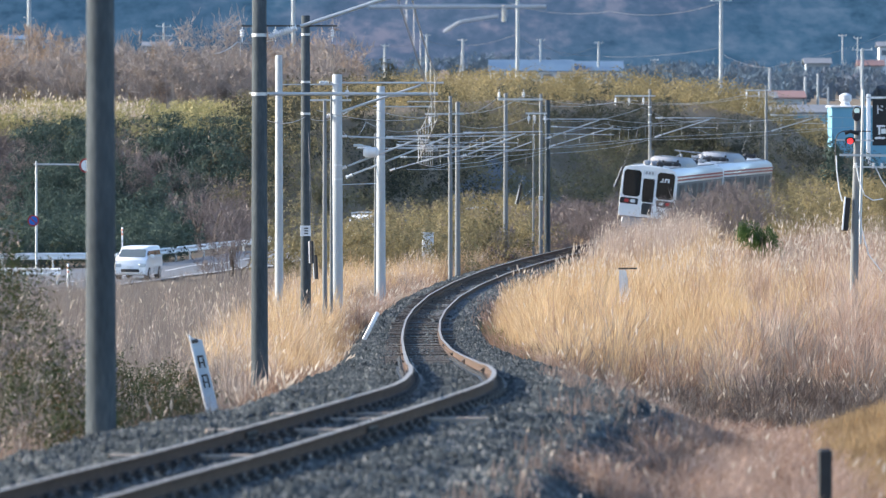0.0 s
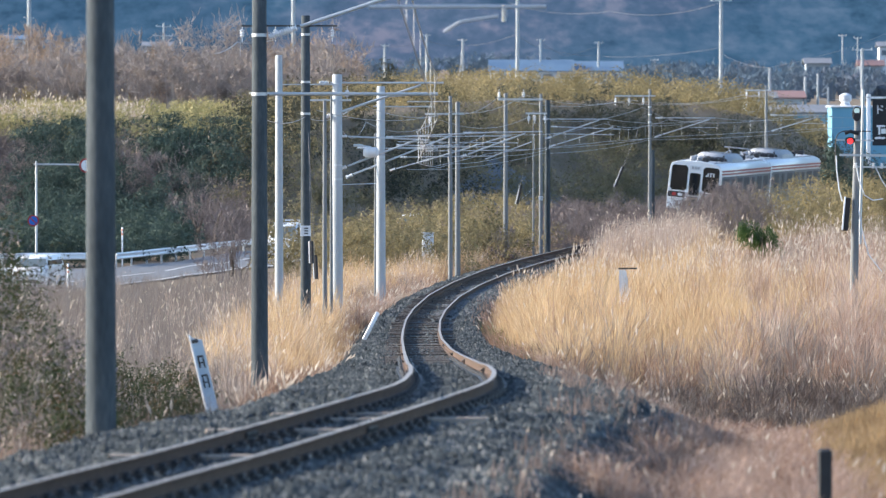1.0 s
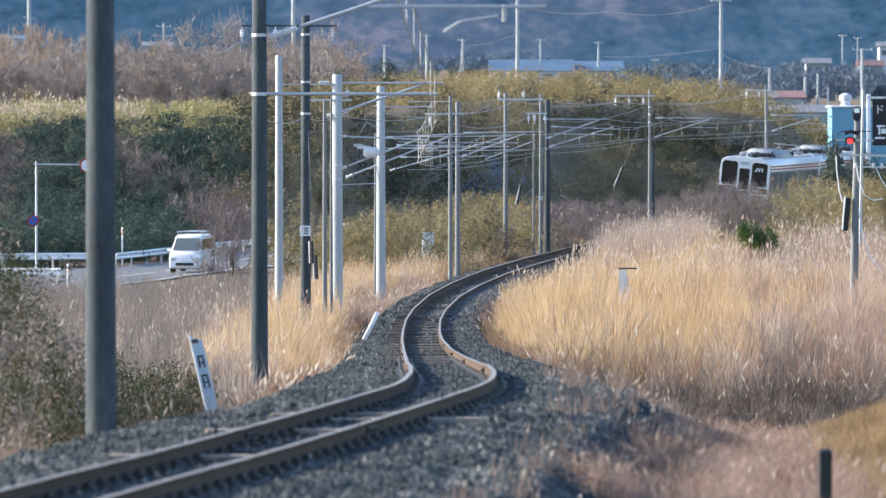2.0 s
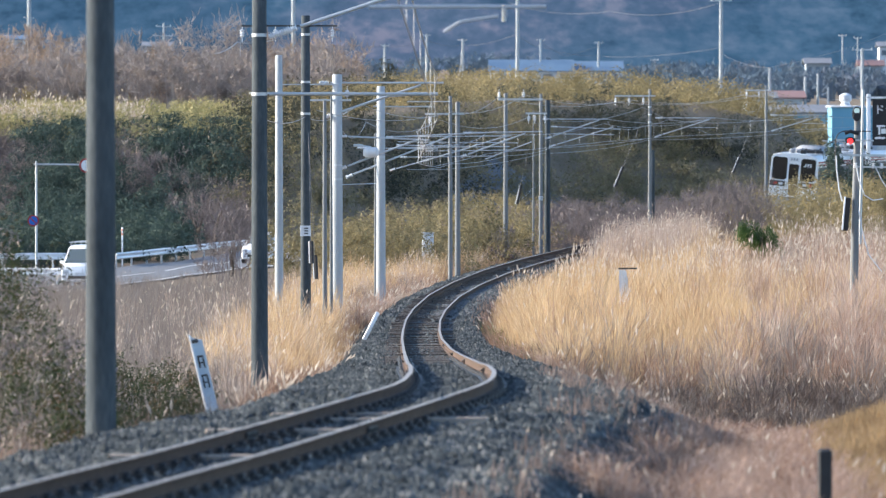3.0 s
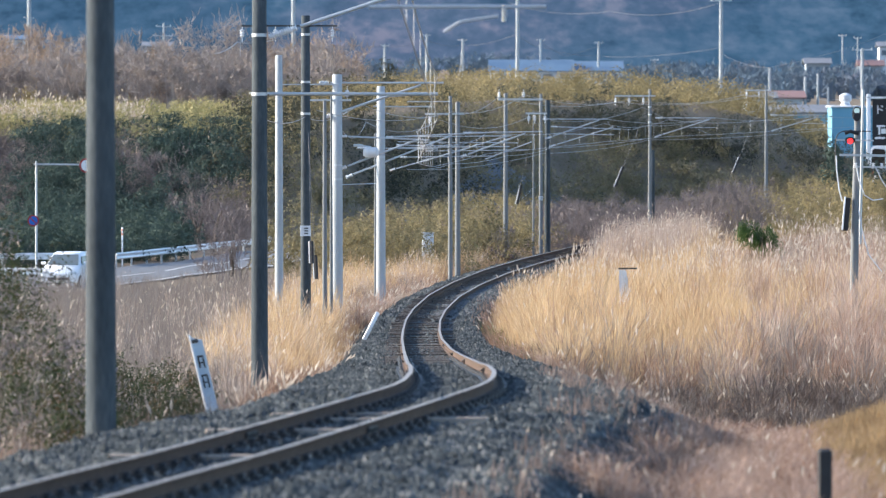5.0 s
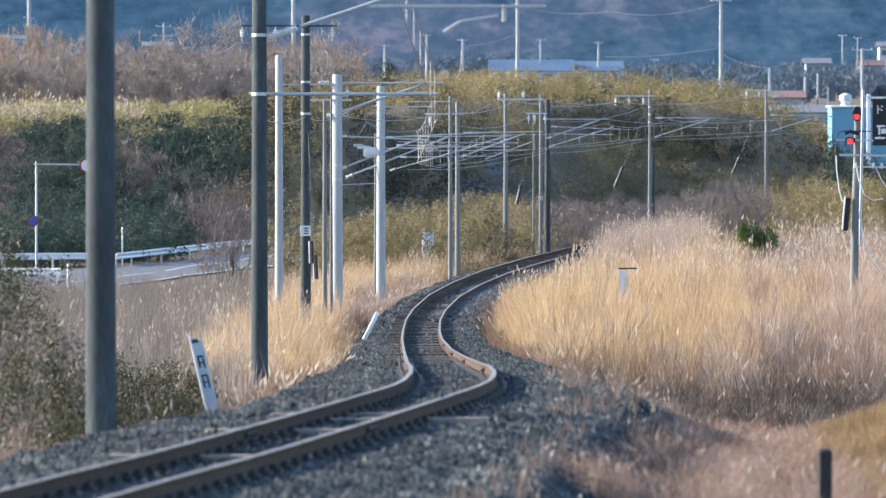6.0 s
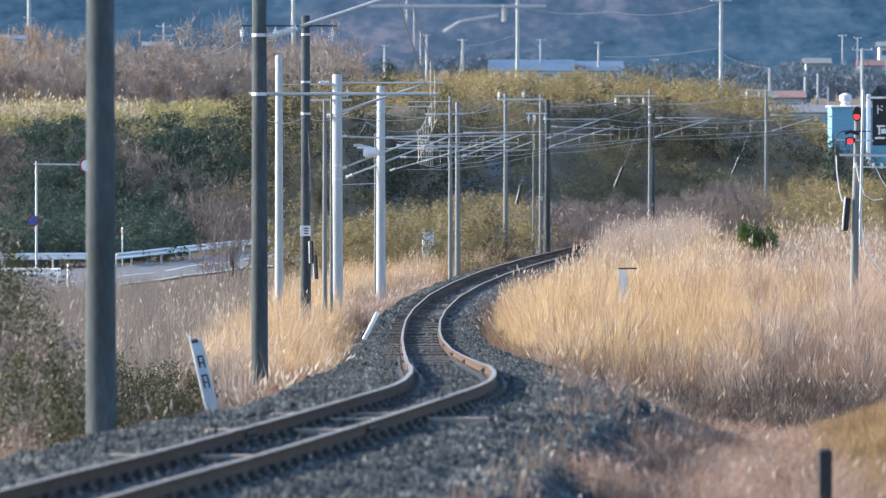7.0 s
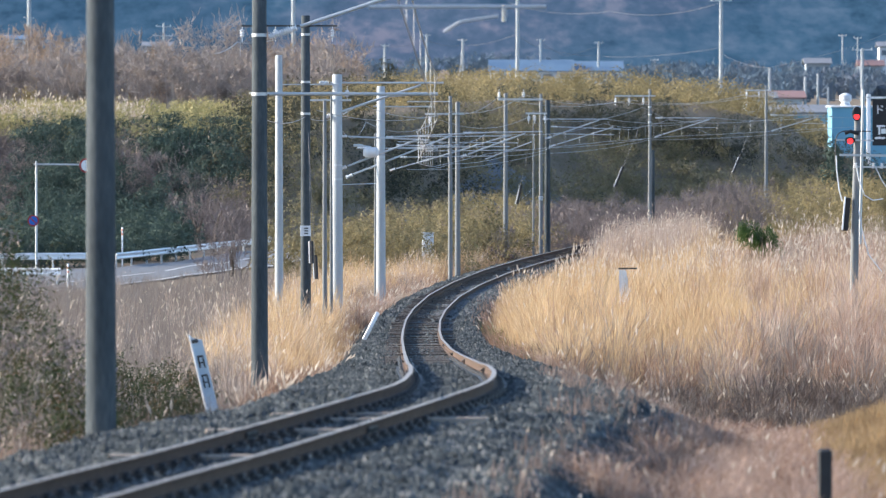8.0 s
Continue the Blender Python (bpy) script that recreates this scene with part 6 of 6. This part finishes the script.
def delineator(x, y, z, h, label, bands):
    d = thing("road_marker_post", pose(x, y, z), label, "marker post", "road marker posts")
    b = Build()
    b.tube([(0, 0, -0.2), (0, 0, h), (0, 0, h + 0.02)], [0.045, 0.045, 0.03], 12)
    part("post_body", b, M_WHITE, d)
    for zz in bands:
        b = Build()
        b.tube([(0, 0, zz), (0, 0, zz + 0.08)], 0.05, 12)
        part("reflector_band", b, M_ORANGE, d, "orange band")


delineator(-16.6, 275.0, -1.1, 0.98, "white and orange flexible marker post at the road edge", (0.78, 0.6))
delineator(-15.95, 309.0, -1.2, 1.95, "tall slim white marker post with orange top", (1.8, 1.6))


def signal_mast():
    s = thing("signal_mast", pose(12.1, 183.3, 0.0, 0, 0.9, 0), "slim pale signal mast with lit red lamps and cables", "railway signal")
    b = Build()
    b.tube([(0, 0, -0.6), (0, 0, 3.0), (0.02, 0, 7.0)], [0.135, 0.12, 0.09], 14)
    part("mast", b, M_POLE_MID, s)
    b = Build()
    b.tube([(0.17, 0.25, 3.0), (0.19, 0.25, 7.55)], 0.045, 10)
    part("cable_pipe", b, M_GALV, s)

    def head(x, z, w, h, lamps, lit):
        b = Build()
        ring = [(x + w * math.cos(a), z + h * math.sin(a)) for a in np.linspace(0, 2 * math.pi, 20, endpoint=False)]
        b.prism(ring, -0.2, -0.05)
        hd = part("signal_head", b, M_BLACK, s, "black signal head with hooded lamps", smooth=False)
        for i, zz in enumerate(lamps):
            b = Build()
            b.tube([(x, -0.215, zz), (x, -0.19, zz)], 0.085, 16)
            part("lens", b, lit[i], hd, "lit red lens" if lit[i] is M_REDLAMP else "dark lens" if lit[i] is M_GLASS else "lit pale lens", smooth=False)
            b = Build()
            for k in range(8):
                a0, a1 = math.pi * k / 8, math.pi * (k + 1) / 8
                q = [(x + 0.1 * math.cos(a0), zz + 0.1 * math.sin(a0)), (x + 0.1 * math.cos(a1), zz + 0.1 * math.sin(a1)), (x + 0.115 * math.cos(a1), zz + 0.115 * math.sin(a1)), (x + 0.115 * math.cos(a0), zz + 0.115 * math.sin(a0))]
                b.prism(q, -0.36, -0.2)
            part("hood", b, M_BLACK, hd, smooth=False)
    head(-0.02, 6.84, 0.13, 0.22, (6.93, 6.755), (M_PALELAMP, M_REDLAMP))
    head(-0.2, 6.06, 0.15, 0.1, (6.03,), (M_REDLAMP,))
    b = Build()
    b.tube([(-0.35, -0.12, 6.25), (-0.2, -0.12, 6.32), (0.05, -0.12, 6.25)], 0.05, 8)
    part("visor", b, M_BLACK, s, "black visor")
    for x0, x1, z, th in ((-0.6, 0.5, 6.06, 0.05), (-0.5, 1.1, 5.62, 0.07), (-0.1, 0.9, 5.28, 0.05)):
        b = Build()
        b.box(((x0 + x1) / 2, -0.1, z), (x1 - x0, 0.06, th), bevel=0.01)
        part("crossarm", b, M_GALV, s)
    for xx in (-0.02, 0.5, 0.75):
        b = Build()
        insulator(b, (xx, -0.12, 5.4), (0, 0, -1), 3, 0.06, 0.06)
        part("insulator", b, M_PORCELAIN, s)
    b = Build()
    arc = [(-0.62 + 0.3 * (1 - math.cos(a)), -0.1, 6.05 + 0.28 * math.sin(a)) for a in np.linspace(0, math.pi / 2, 8)] + [(0.4, -0.1, 6.33)]
    b.tube([(-0.62, -0.1, 5.4)] + arc, 0.018, 6)
    part("hoop", b, M_DARKSTEEL, s)
    for pts in (((-0.6, 5.6), (-0.58, 5.2), (-0.5, 4.6), (-0.4, 4.25)), ((0.0, 5.3), (0.08, 4.9), (0.25, 4.45), (0.5, 4.3), (0.8, 4.35)), ((0.55, 5.3), (0.75, 4.9), (1.1, 4.4)), ((0.1, 4.0), (0.2, 3.4), (0.4, 2.7), (0.8, 2.2))):
        b = Build()
        fine = []
        for (a, z0), (c, z1) in zip(pts[:-1], pts[1:]):
            fine += [(a + (c - a) * k / 3, -0.15, z0 + (z1 - z0) * k / 3) for k in range(3)]
        b.tube(fine + [(pts[-1][0], -0.15, pts[-1][1])], 0.02, 6)
        part("cable", b, M_WHITE_OLD, s, "pale hanging cable")
    b = Build()
    b.box((-0.53, -0.1, 3.85), (0.16, 0.16, 0.98), pose(0, 0, 0, 0, 4, 0), bevel=0.02)
    part("cable_guard", b, M_BLACK, s, "black tilted cable guard")
    b = Build()
    b.box((-0.62, -0.14, 3.87), (0.045, 0.16, 0.98), pose(0, 0, 0, 0, 4, 0), bevel=0.01)
    part("guard_edge", b, M_WHITE_OLD, s, "pale guard edge")
    # added disc, no real signal part: it covers a lens to mimic switching
    b = Build()
    b.tube([(0, -0.01, 0), (0, 0.01, 0)], 0.112, 16)
    sh = part("shutter", b, M_BLACK, s, "black disc added to blank out one lens at a time", smooth=False)
    return sh


shutter = signal_mast()


# ---- town beyond the ridge ----
M_WALL = surface("pale_house_wall", [(0.2, (0.55, 0.6, 0.66)), (0.8, (0.68, 0.72, 0.76))], 0.5, 0.85, 0, 0.1)
# wall of the farthest houses, haze painted in as a bluish grey
M_WALL_HAZE = surface("haze_tinted_wall", [(0.2, (0.3, 0.35, 0.41)), (0.8, (0.4, 0.45, 0.5))], 0.5, 0.85, 0, 0.1)
M_WALL_BLUE = surface("light_blue_wall", [(0.2, (0.16, 0.36, 0.5)), (0.8, (0.22, 0.43, 0.56))], 0.4, 0.8, 0, 0.1)
# panes lifted to blue-grey, painting the haze before them
M_FARPANE = surface("haze_tinted_pane", [(0.2, (0.1, 0.13, 0.17)), (0.8, (0.15, 0.19, 0.24))], 1.0, 0.3, 0, 0.0)
M_ROOF_BLUE = surface("blue_grey_roof", [(0.2, (0.1, 0.165, 0.25)), (0.8, (0.16, 0.235, 0.33))], 0.4, 0.5, 0, 0.1)
M_ROOF_RED = surface("faded_red_roof", [(0.2, (0.25, 0.15, 0.14)), (0.8, (0.33, 0.21, 0.19))], 0.5, 0.7, 0, 0.1)
M_ROOF_GREY = surface("grey_tile_roof", [(0.2, (0.16, 0.17, 0.19)), (0.8, (0.28, 0.29, 0.31))], 0.5, 0.7, 0, 0.1)


def house(x, y, z, w, d, h, roof_h, wall, roof, label, windows=3, turn=0.0):
    t = thing("house", pose(x, y, z, 0, 0, turn), label, "house", "houses across the plain")
    b = Build()
    b.box((0, 0, h / 2 - 1.5), (w, d, h + 3.0))
    part("wall", b, wall, t, smooth=False)
    b = Build()
    e = 0.5
    b.loft([[(-w / 2 - e, -d / 2 - e, h - 0.1), (-w / 2 - e, 0, h + roof_h), (-w / 2 - e, d / 2 + e, h - 0.1), (-w / 2 - e, d / 2 + e, h + 0.12), (-w / 2 - e, 0, h + roof_h + 0.25), (-w / 2 - e, -d / 2 - e, h + 0.12)],
            [(w / 2 + e, -d / 2 - e, h - 0.1), (w / 2 + e, 0, h + roof_h), (w / 2 + e, d / 2 + e, h - 0.1), (w / 2 + e, d / 2 + e, h + 0.12), (w / 2 + e, 0, h + roof_h + 0.25), (w / 2 + e, -d / 2 - e, h + 0.12)]])
    part("roof", b, roof, t, smooth=False)
    for i in range(windows):
        b = Build()
        xx = -w / 2 + w * (i + 0.5) / windows
        b.box((xx, -d / 2 - 0.02, h * 0.55), (w / windows * 0.55, 0.1, h * 0.38), bevel=0.03)
        part("window", b, M_FARPANE, t, smooth=False)
    return t


house(19.5, 1376, 10.0, 18, 14, 2.2, 2.4, M_WALL, M_ROOF_BLUE, "long low building with a blue-grey roof", 5)
house(34.0, 1380, 10.1, 11, 14, 2.2, 2.0, M_WALL, M_ROOF_BLUE, "low building with a pale blue roof", 3)
house(73.5, 1222, 10.8, 4.6, 6, 2.4, 0.9, M_WALL_HAZE, M_ROOF_GREY, "pale house among trees", 3)
house(84.0, 1222, 10.2, 4.5, 5, 2.6, 0.9, M_WALL_HAZE, M_ROOF_RED, "white house with a faded red roof", 2)
house(88.5, 1235, 14.0, 4.0, 5, 2.6, 0.8, M_WALL, M_ROOF_GREY, "white house on the hillside", 2)
house(43.0, 785, 4.2, 4.4, 6, 2.6, 0.7, M_WALL, M_ROOF_RED, "low white house with a faded red roof", 2)
house(39.6, 780, 4.6, 3.6, 6, 2.2, 0.6, M_WALL, M_ROOF_GREY, "low white house with a grey roof", 2)
house(40.5, 700, 3.0, 6.5, 6, 2.2, 0.7, M_WALL_BLUE, M_ROOF_GREY, "pale blue shed with a grey roof", 1)
house(-44.0, 960, 13.0, 4.0, 5, 1.6, 0.5, M_WALL, M_ROOF_GREY, "small pale house at the wood's edge", 2)
house(-84.5, 1230, 16.0, 4.0, 5, 2.0, 0.7, M_WALL, M_ROOF_BLUE, "small pale house below the hills", 2)
house(81.0, 1226, 8.6, 3.4, 5, 1.6, 0.7, M_WALL_HAZE, M_ROOF_RED, "small house with a faded red roof", 1)
# the light blue hall and the black sign board behind the signal
hall = thing("hall", pose(37.7, 550, 1.0), "light blue flat-roofed hall with a small white roof turret", "building")
b = Build()
b.box((0, 3, 2.2), (6.6, 6, 6.0))
part("wall", b, M_WALL_BLUE, hall, smooth=False)
b = Build()
b.box((0, 3, 5.24), (6.9, 6.3, 0.16), bevel=0.04)
part("roof_edge", b, M_WALL, hall, "pale roof edge")
b = Build()
b.loft([[(-2.05 + 0.55 * k * math.cos(a), 0.6 + 0.55 * k * math.sin(a), z) for a in np.linspace(0, 6.283, 12, endpoint=False)] for k, z in ((1.2, 5.2), (0.7, 5.45), (0.7, 5.7), (1.0, 5.8), (0.95, 6.25), (0.3, 6.45))])
part("turret", b, M_WHITE_OLD, hall, "white roof turret")
board = thing("sign_board", pose(25.0, 367, 0.5), "black roadside sign board with white letters and frame", "sign")
b = Build()
b.box((1.55, 0, 5.3), (2.4, 0.12, 2.9), bevel=0.02)
panel_ob = part("panel", b, M_BLACK, board, smooth=False)
b = Build()
b.box((0.12, -0.05, 3.6), (0.24, 0.16, 6.6), bevel=0.02)
b.box((1.4, -0.05, 6.68), (2.9, 0.16, 0.12), bevel=0.02)
part("frame", b, M_WHITE, board, "white frame")
for txt, tx, tz, size in (("ドラ", 0.45, 5.75, 0.62),):
    cu = bpy.data.curves.new("letters", "FONT")
    cu.body, cu.size, cu.extrude = txt, size, 0.01
    cu.materials.append(M_WHITE)
    lt = new("letters", cu)
    lt.parent, lt.matrix_basis = panel_ob, pose(tx, -0.075, tz, 90, 0, 0)
b = Build()
for xx, zz, w, h in ((0.85, 5.0, 0.5, 0.12), (0.75, 4.75, 0.12, 0.5), (1.0, 4.7, 0.3, 0.3), (0.8, 4.3, 0.6, 0.12)):
    b.box((xx, -0.07, zz), (w, 0.02, h))
part("worn_mark", b, M_WHITE, panel_ob, "white unreadable marks", smooth=False)


def far_pole(x, y, z0, z1, d, arms=(), stay=False):
    t = thing("power_pole", pose(x, y, z0), "pale concrete power pole across the plain", "utility pole", "power poles across the plain")
    b = Build()
    b.tube([(0, 0, -3.0), (0, 0, z1 - z0)], [d / 2, d / 2 * 0.8], 10)
    part("shaft", b, M_POLE_PALE, t)
    for zz, w in arms:
        b = Build()
        b.box((0, -0.1, zz - z0), (w, 0.12, 0.12))
        for k in (-0.45, 0, 0.45):
            b.tube([(w * k, -0.1, zz - z0), (w * k, -0.1, zz - z0 + 0.3)], 0.07, 6)
        part("crossarm", b, M_GALV, t)
    if stay:
        b = Build()
        b.tube([(-0.8, 0, -1.0), (0, 0, z1 - z0)], 0.12, 8)
        part("stay", b, M_POLE_PALE, t)


far_pole(41.0, 917, 6.0, 21.3, 0.62, [(21.1, 3.2)])
far_pole(11.0, 917, 8.0, 22.0, 0.62)
far_pole(-18.9, 786, 8.5, 20.5, 0.6)
for px, zt, zb, dd, st in ((-12.9, 18.2, 14.0, 0.5, False), (-3.6, 20.5, 15.0, 0.45, False), (4.4, 19.4, 14.0, 0.5, True), (21.6, 19.4, 14.5, 0.45, False), (34.4, 18.8, 14.2, 0.45, False), (46.8, 15.0, 11.0, 0.4, True)):
    far_pole(px, 1375, zb - 3, zt, dd * 1.25, [(zt - 0.3, 1.9)], st)
for px, zt, dd in ((41.3, 10.6, 0.4), (45.8, 9.5, 0.4), (47.4, 9.9, 0.35), (48.7, 8.2, 0.3), (53.0, 13.1, 0.45)):
    far_pole(px, 786, 4.0, zt, dd, [(zt - 0.2, 2.6)] if dd > 0.42 else ())
for px, zt in ((78.5, 19.0), (81.5, 18.5)):
    far_pole(px, 1222, 12.0, zt, 0.35, [(zt - 0.3, 1.5)])
far_pole(-91.5, 1375, 16.0, 29.0, 1.0, [(24.0, 2.2)])
far_pole(-48.5, 1080, 14.0, 19.6, 0.4, [(19.0, 2.6), (17.4, 3.4)])


# ---- trees and bushes that stand out singly ----
def bare_tree(x, y, h, spread, seed, label, z=None, depth=4):
    r = random.Random(seed)
    t = thing("bare_tree", pose(x, y, float(land_z(x, y)) if z is None else z), label, "tree", "bare trees")
    trunk, twigs = Build(), Build()

    def grow(p, d, length, rad, level):
        q = p + d * length
        mid = (p + q) / 2 + Vector((r.uniform(-1, 1), r.uniform(-1, 1), 0)) * length * 0.08
        (trunk if level > depth - 2 else twigs).tube([p, mid, q], [rad, rad * 0.85, rad * 0.65], 6 if level > depth - 2 else 4, cap=False)
        if level == 0:
            return
        for _ in range(r.randint(2, 4)):
            nd = (d + Vector((r.uniform(-1, 1) * spread, r.uniform(-1, 1) * spread, r.uniform(-0.25, 0.7)))).normalized()
            grow(p.lerp(q, r.uniform(0.45, 1.0)), nd, length * r.uniform(0.55, 0.8), rad * 0.55, level - 1)
    grow(Vector((0, 0, -0.2)), Vector((r.uniform(-0.15, 0.15), 0, 1)).normalized(), h * 0.36, h * 0.022, depth)
    part("trunk", trunk, M_BARK, t)
    part("crown", twigs, M_TWIG, t, "tangle of bare twigs")


bare_tree(-9.9, 291, 3.6, 0.9, 5, "small dark leafless tree at the road edge")
bare_tree(-9.4, 289, 2.0, 1.1, 15, "small dark leafless bush at the road edge")
bare_tree(-13.4, 337, 4.4, 0.9, 6, "pale brown leafless tree at the foot of the bank")
bare_tree(-12.3, 340, 4.8, 0.9, 7, "pale brown leafless tree at the foot of the bank")
bare_tree(-11.6, 343, 4.0, 1.0, 8, "pale brown leafless tree at the foot of the bank")
bare_tree(-27.6, 391, 2.6, 1.0, 9, "dark leafless tree on the crest of the bank")
for i, (px, py, hh) in enumerate(((-36, 640, 6.5), (-30, 660, 7.0), (-22, 650, 7.5), (-17, 655, 9.5), (-15, 660, 9.0), (-12.5, 665, 8.0), (-44, 670, 6.0), (-9.5, 670, 6.0), (-26, 645, 6.5))):
    bare_tree(px, py, hh, 0.7, 30 + i, "tall russet leafless tree behind the bank", depth=5)


def bush(x, y, h, rad, n, size, mat, label, seed, clumps=1, width=0.0):
    """A bush of short stems under many small leaves."""
    r = np.random.default_rng(seed)
    t = thing("bush", pose(x, y, float(land_z(x, y))), label, "bush")
    xs = x + np.linspace(-width / 2, width / 2, clumps)
    v = foliage(xs, np.full(clumps, y), h * r.uniform(0.85, 1.1, clumps), np.full(clumps, rad), n, size, r, 0.4)
    v = v - np.array([x, y, float(land_z(x, y))])
    ob = soup("leaves", v, [mat], "small dense leaves", "leaves")
    del ob["category"], ob["kind"]
    ob.parent = t
    b = Build()
    for cx in xs:
        for _ in range(5):
            b.tube([(cx - x, 0, -0.2), (cx - x + r.normal(0, rad * 0.3), r.normal(0, rad * 0.3), h * 0.7)], [0.04, 0.012], 5)
    part("stems", b, M_BARK, t)


M_PINE = leafy("bright_pine_needles", [(0.0, (0.03, 0.06, 0.015)), (0.6, (0.07, 0.12, 0.03)), (1.0, (0.13, 0.17, 0.05))], 0.25, 0.8, 0.5, 0.4)
bush(13.45, 262, 2.3, 0.75, 3600, 0.04, M_PINE, "small green pine bush in the pampas grass", 77, 3, 0.3)
bush(25.1, 352, 5.2, 1.6, 2300, 0.1, M_EVERGREEN, "dark green bush beside the far line", 72, 5, 4.6)



def motions():
    """All that moves: the train away round the curve, the vehicles along the road."""
    def on_rails(d, y_ref=322.3, length=19.6):
        ys = np.arange(300, 600, 0.5)
        s = np.concatenate([[0], np.cumsum(np.hypot(np.diff(ys), np.diff(line_x(ys))))])
        s0 = np.interp(y_ref, ys, s)
        ya, yb = float(np.interp(s0 + d + 2.8, s, ys)), float(np.interp(s0 + d + length - 2.8, s, ys))
        a = Vector((float(line_x(ya)), ya, float(line_z(ya))))
        c = Vector((float(line_x(yb)), yb, float(line_z(yb))))
        u = (c - a).normalized()
        yaw = math.degrees(math.atan2(-u.x, u.y))
        p = a - u * 2.8
        return pose(p.x, p.y, p.z, 0, cant(ya), yaw)

    times = [0.5 * i for i in range(17)]
    walk(coach_rear, [(t, on_rails(19.3 * t)) for t in times])
    # the added disc slides off the red lens, standing in for lamps switching
    walk(shutter, [(t, pose(-0.02, -0.375, 6.755 if t < 5.2 else 6.93)) for t in (0.0, 2.5, 5.15, 5.25, 6.5, 8.0)])
    walk(coach_front, [(t, on_rails(19.3 * t + 20.0)) for t in times])

    def on_road(y):
        x = road_x(y)
        return pose(x, y - 1.8, float(land_z(x, y - 1.8)) + 0.062, 0, 0, -math.degrees(math.atan(0.168)))

    def drive(v, keys):
        ks = np.array(keys)
        walk(v, [(t, on_road(float(np.interp(t, ks[:, 0], ks[:, 1])))) for t in times])

    drive(van_first, [(0, 286.3), (0.5, 275.2), (1.0, 266.5), (1.5, 257.5), (8.0, 216)])
    drive(van_rack, [(0, 344), (1.0, 322), (1.5, 309.5), (2.8, 280.2), (3.0, 275.8), (3.5, 268.0), (4.0, 260), (8.0, 218)])
    drive(compact, [(0, 381), (3.0, 315.5), (3.5, 304.5), (4.0, 293.5), (4.5, 282.5), (5.0, 272), (5.5, 261), (8.0, 220)])


motions()
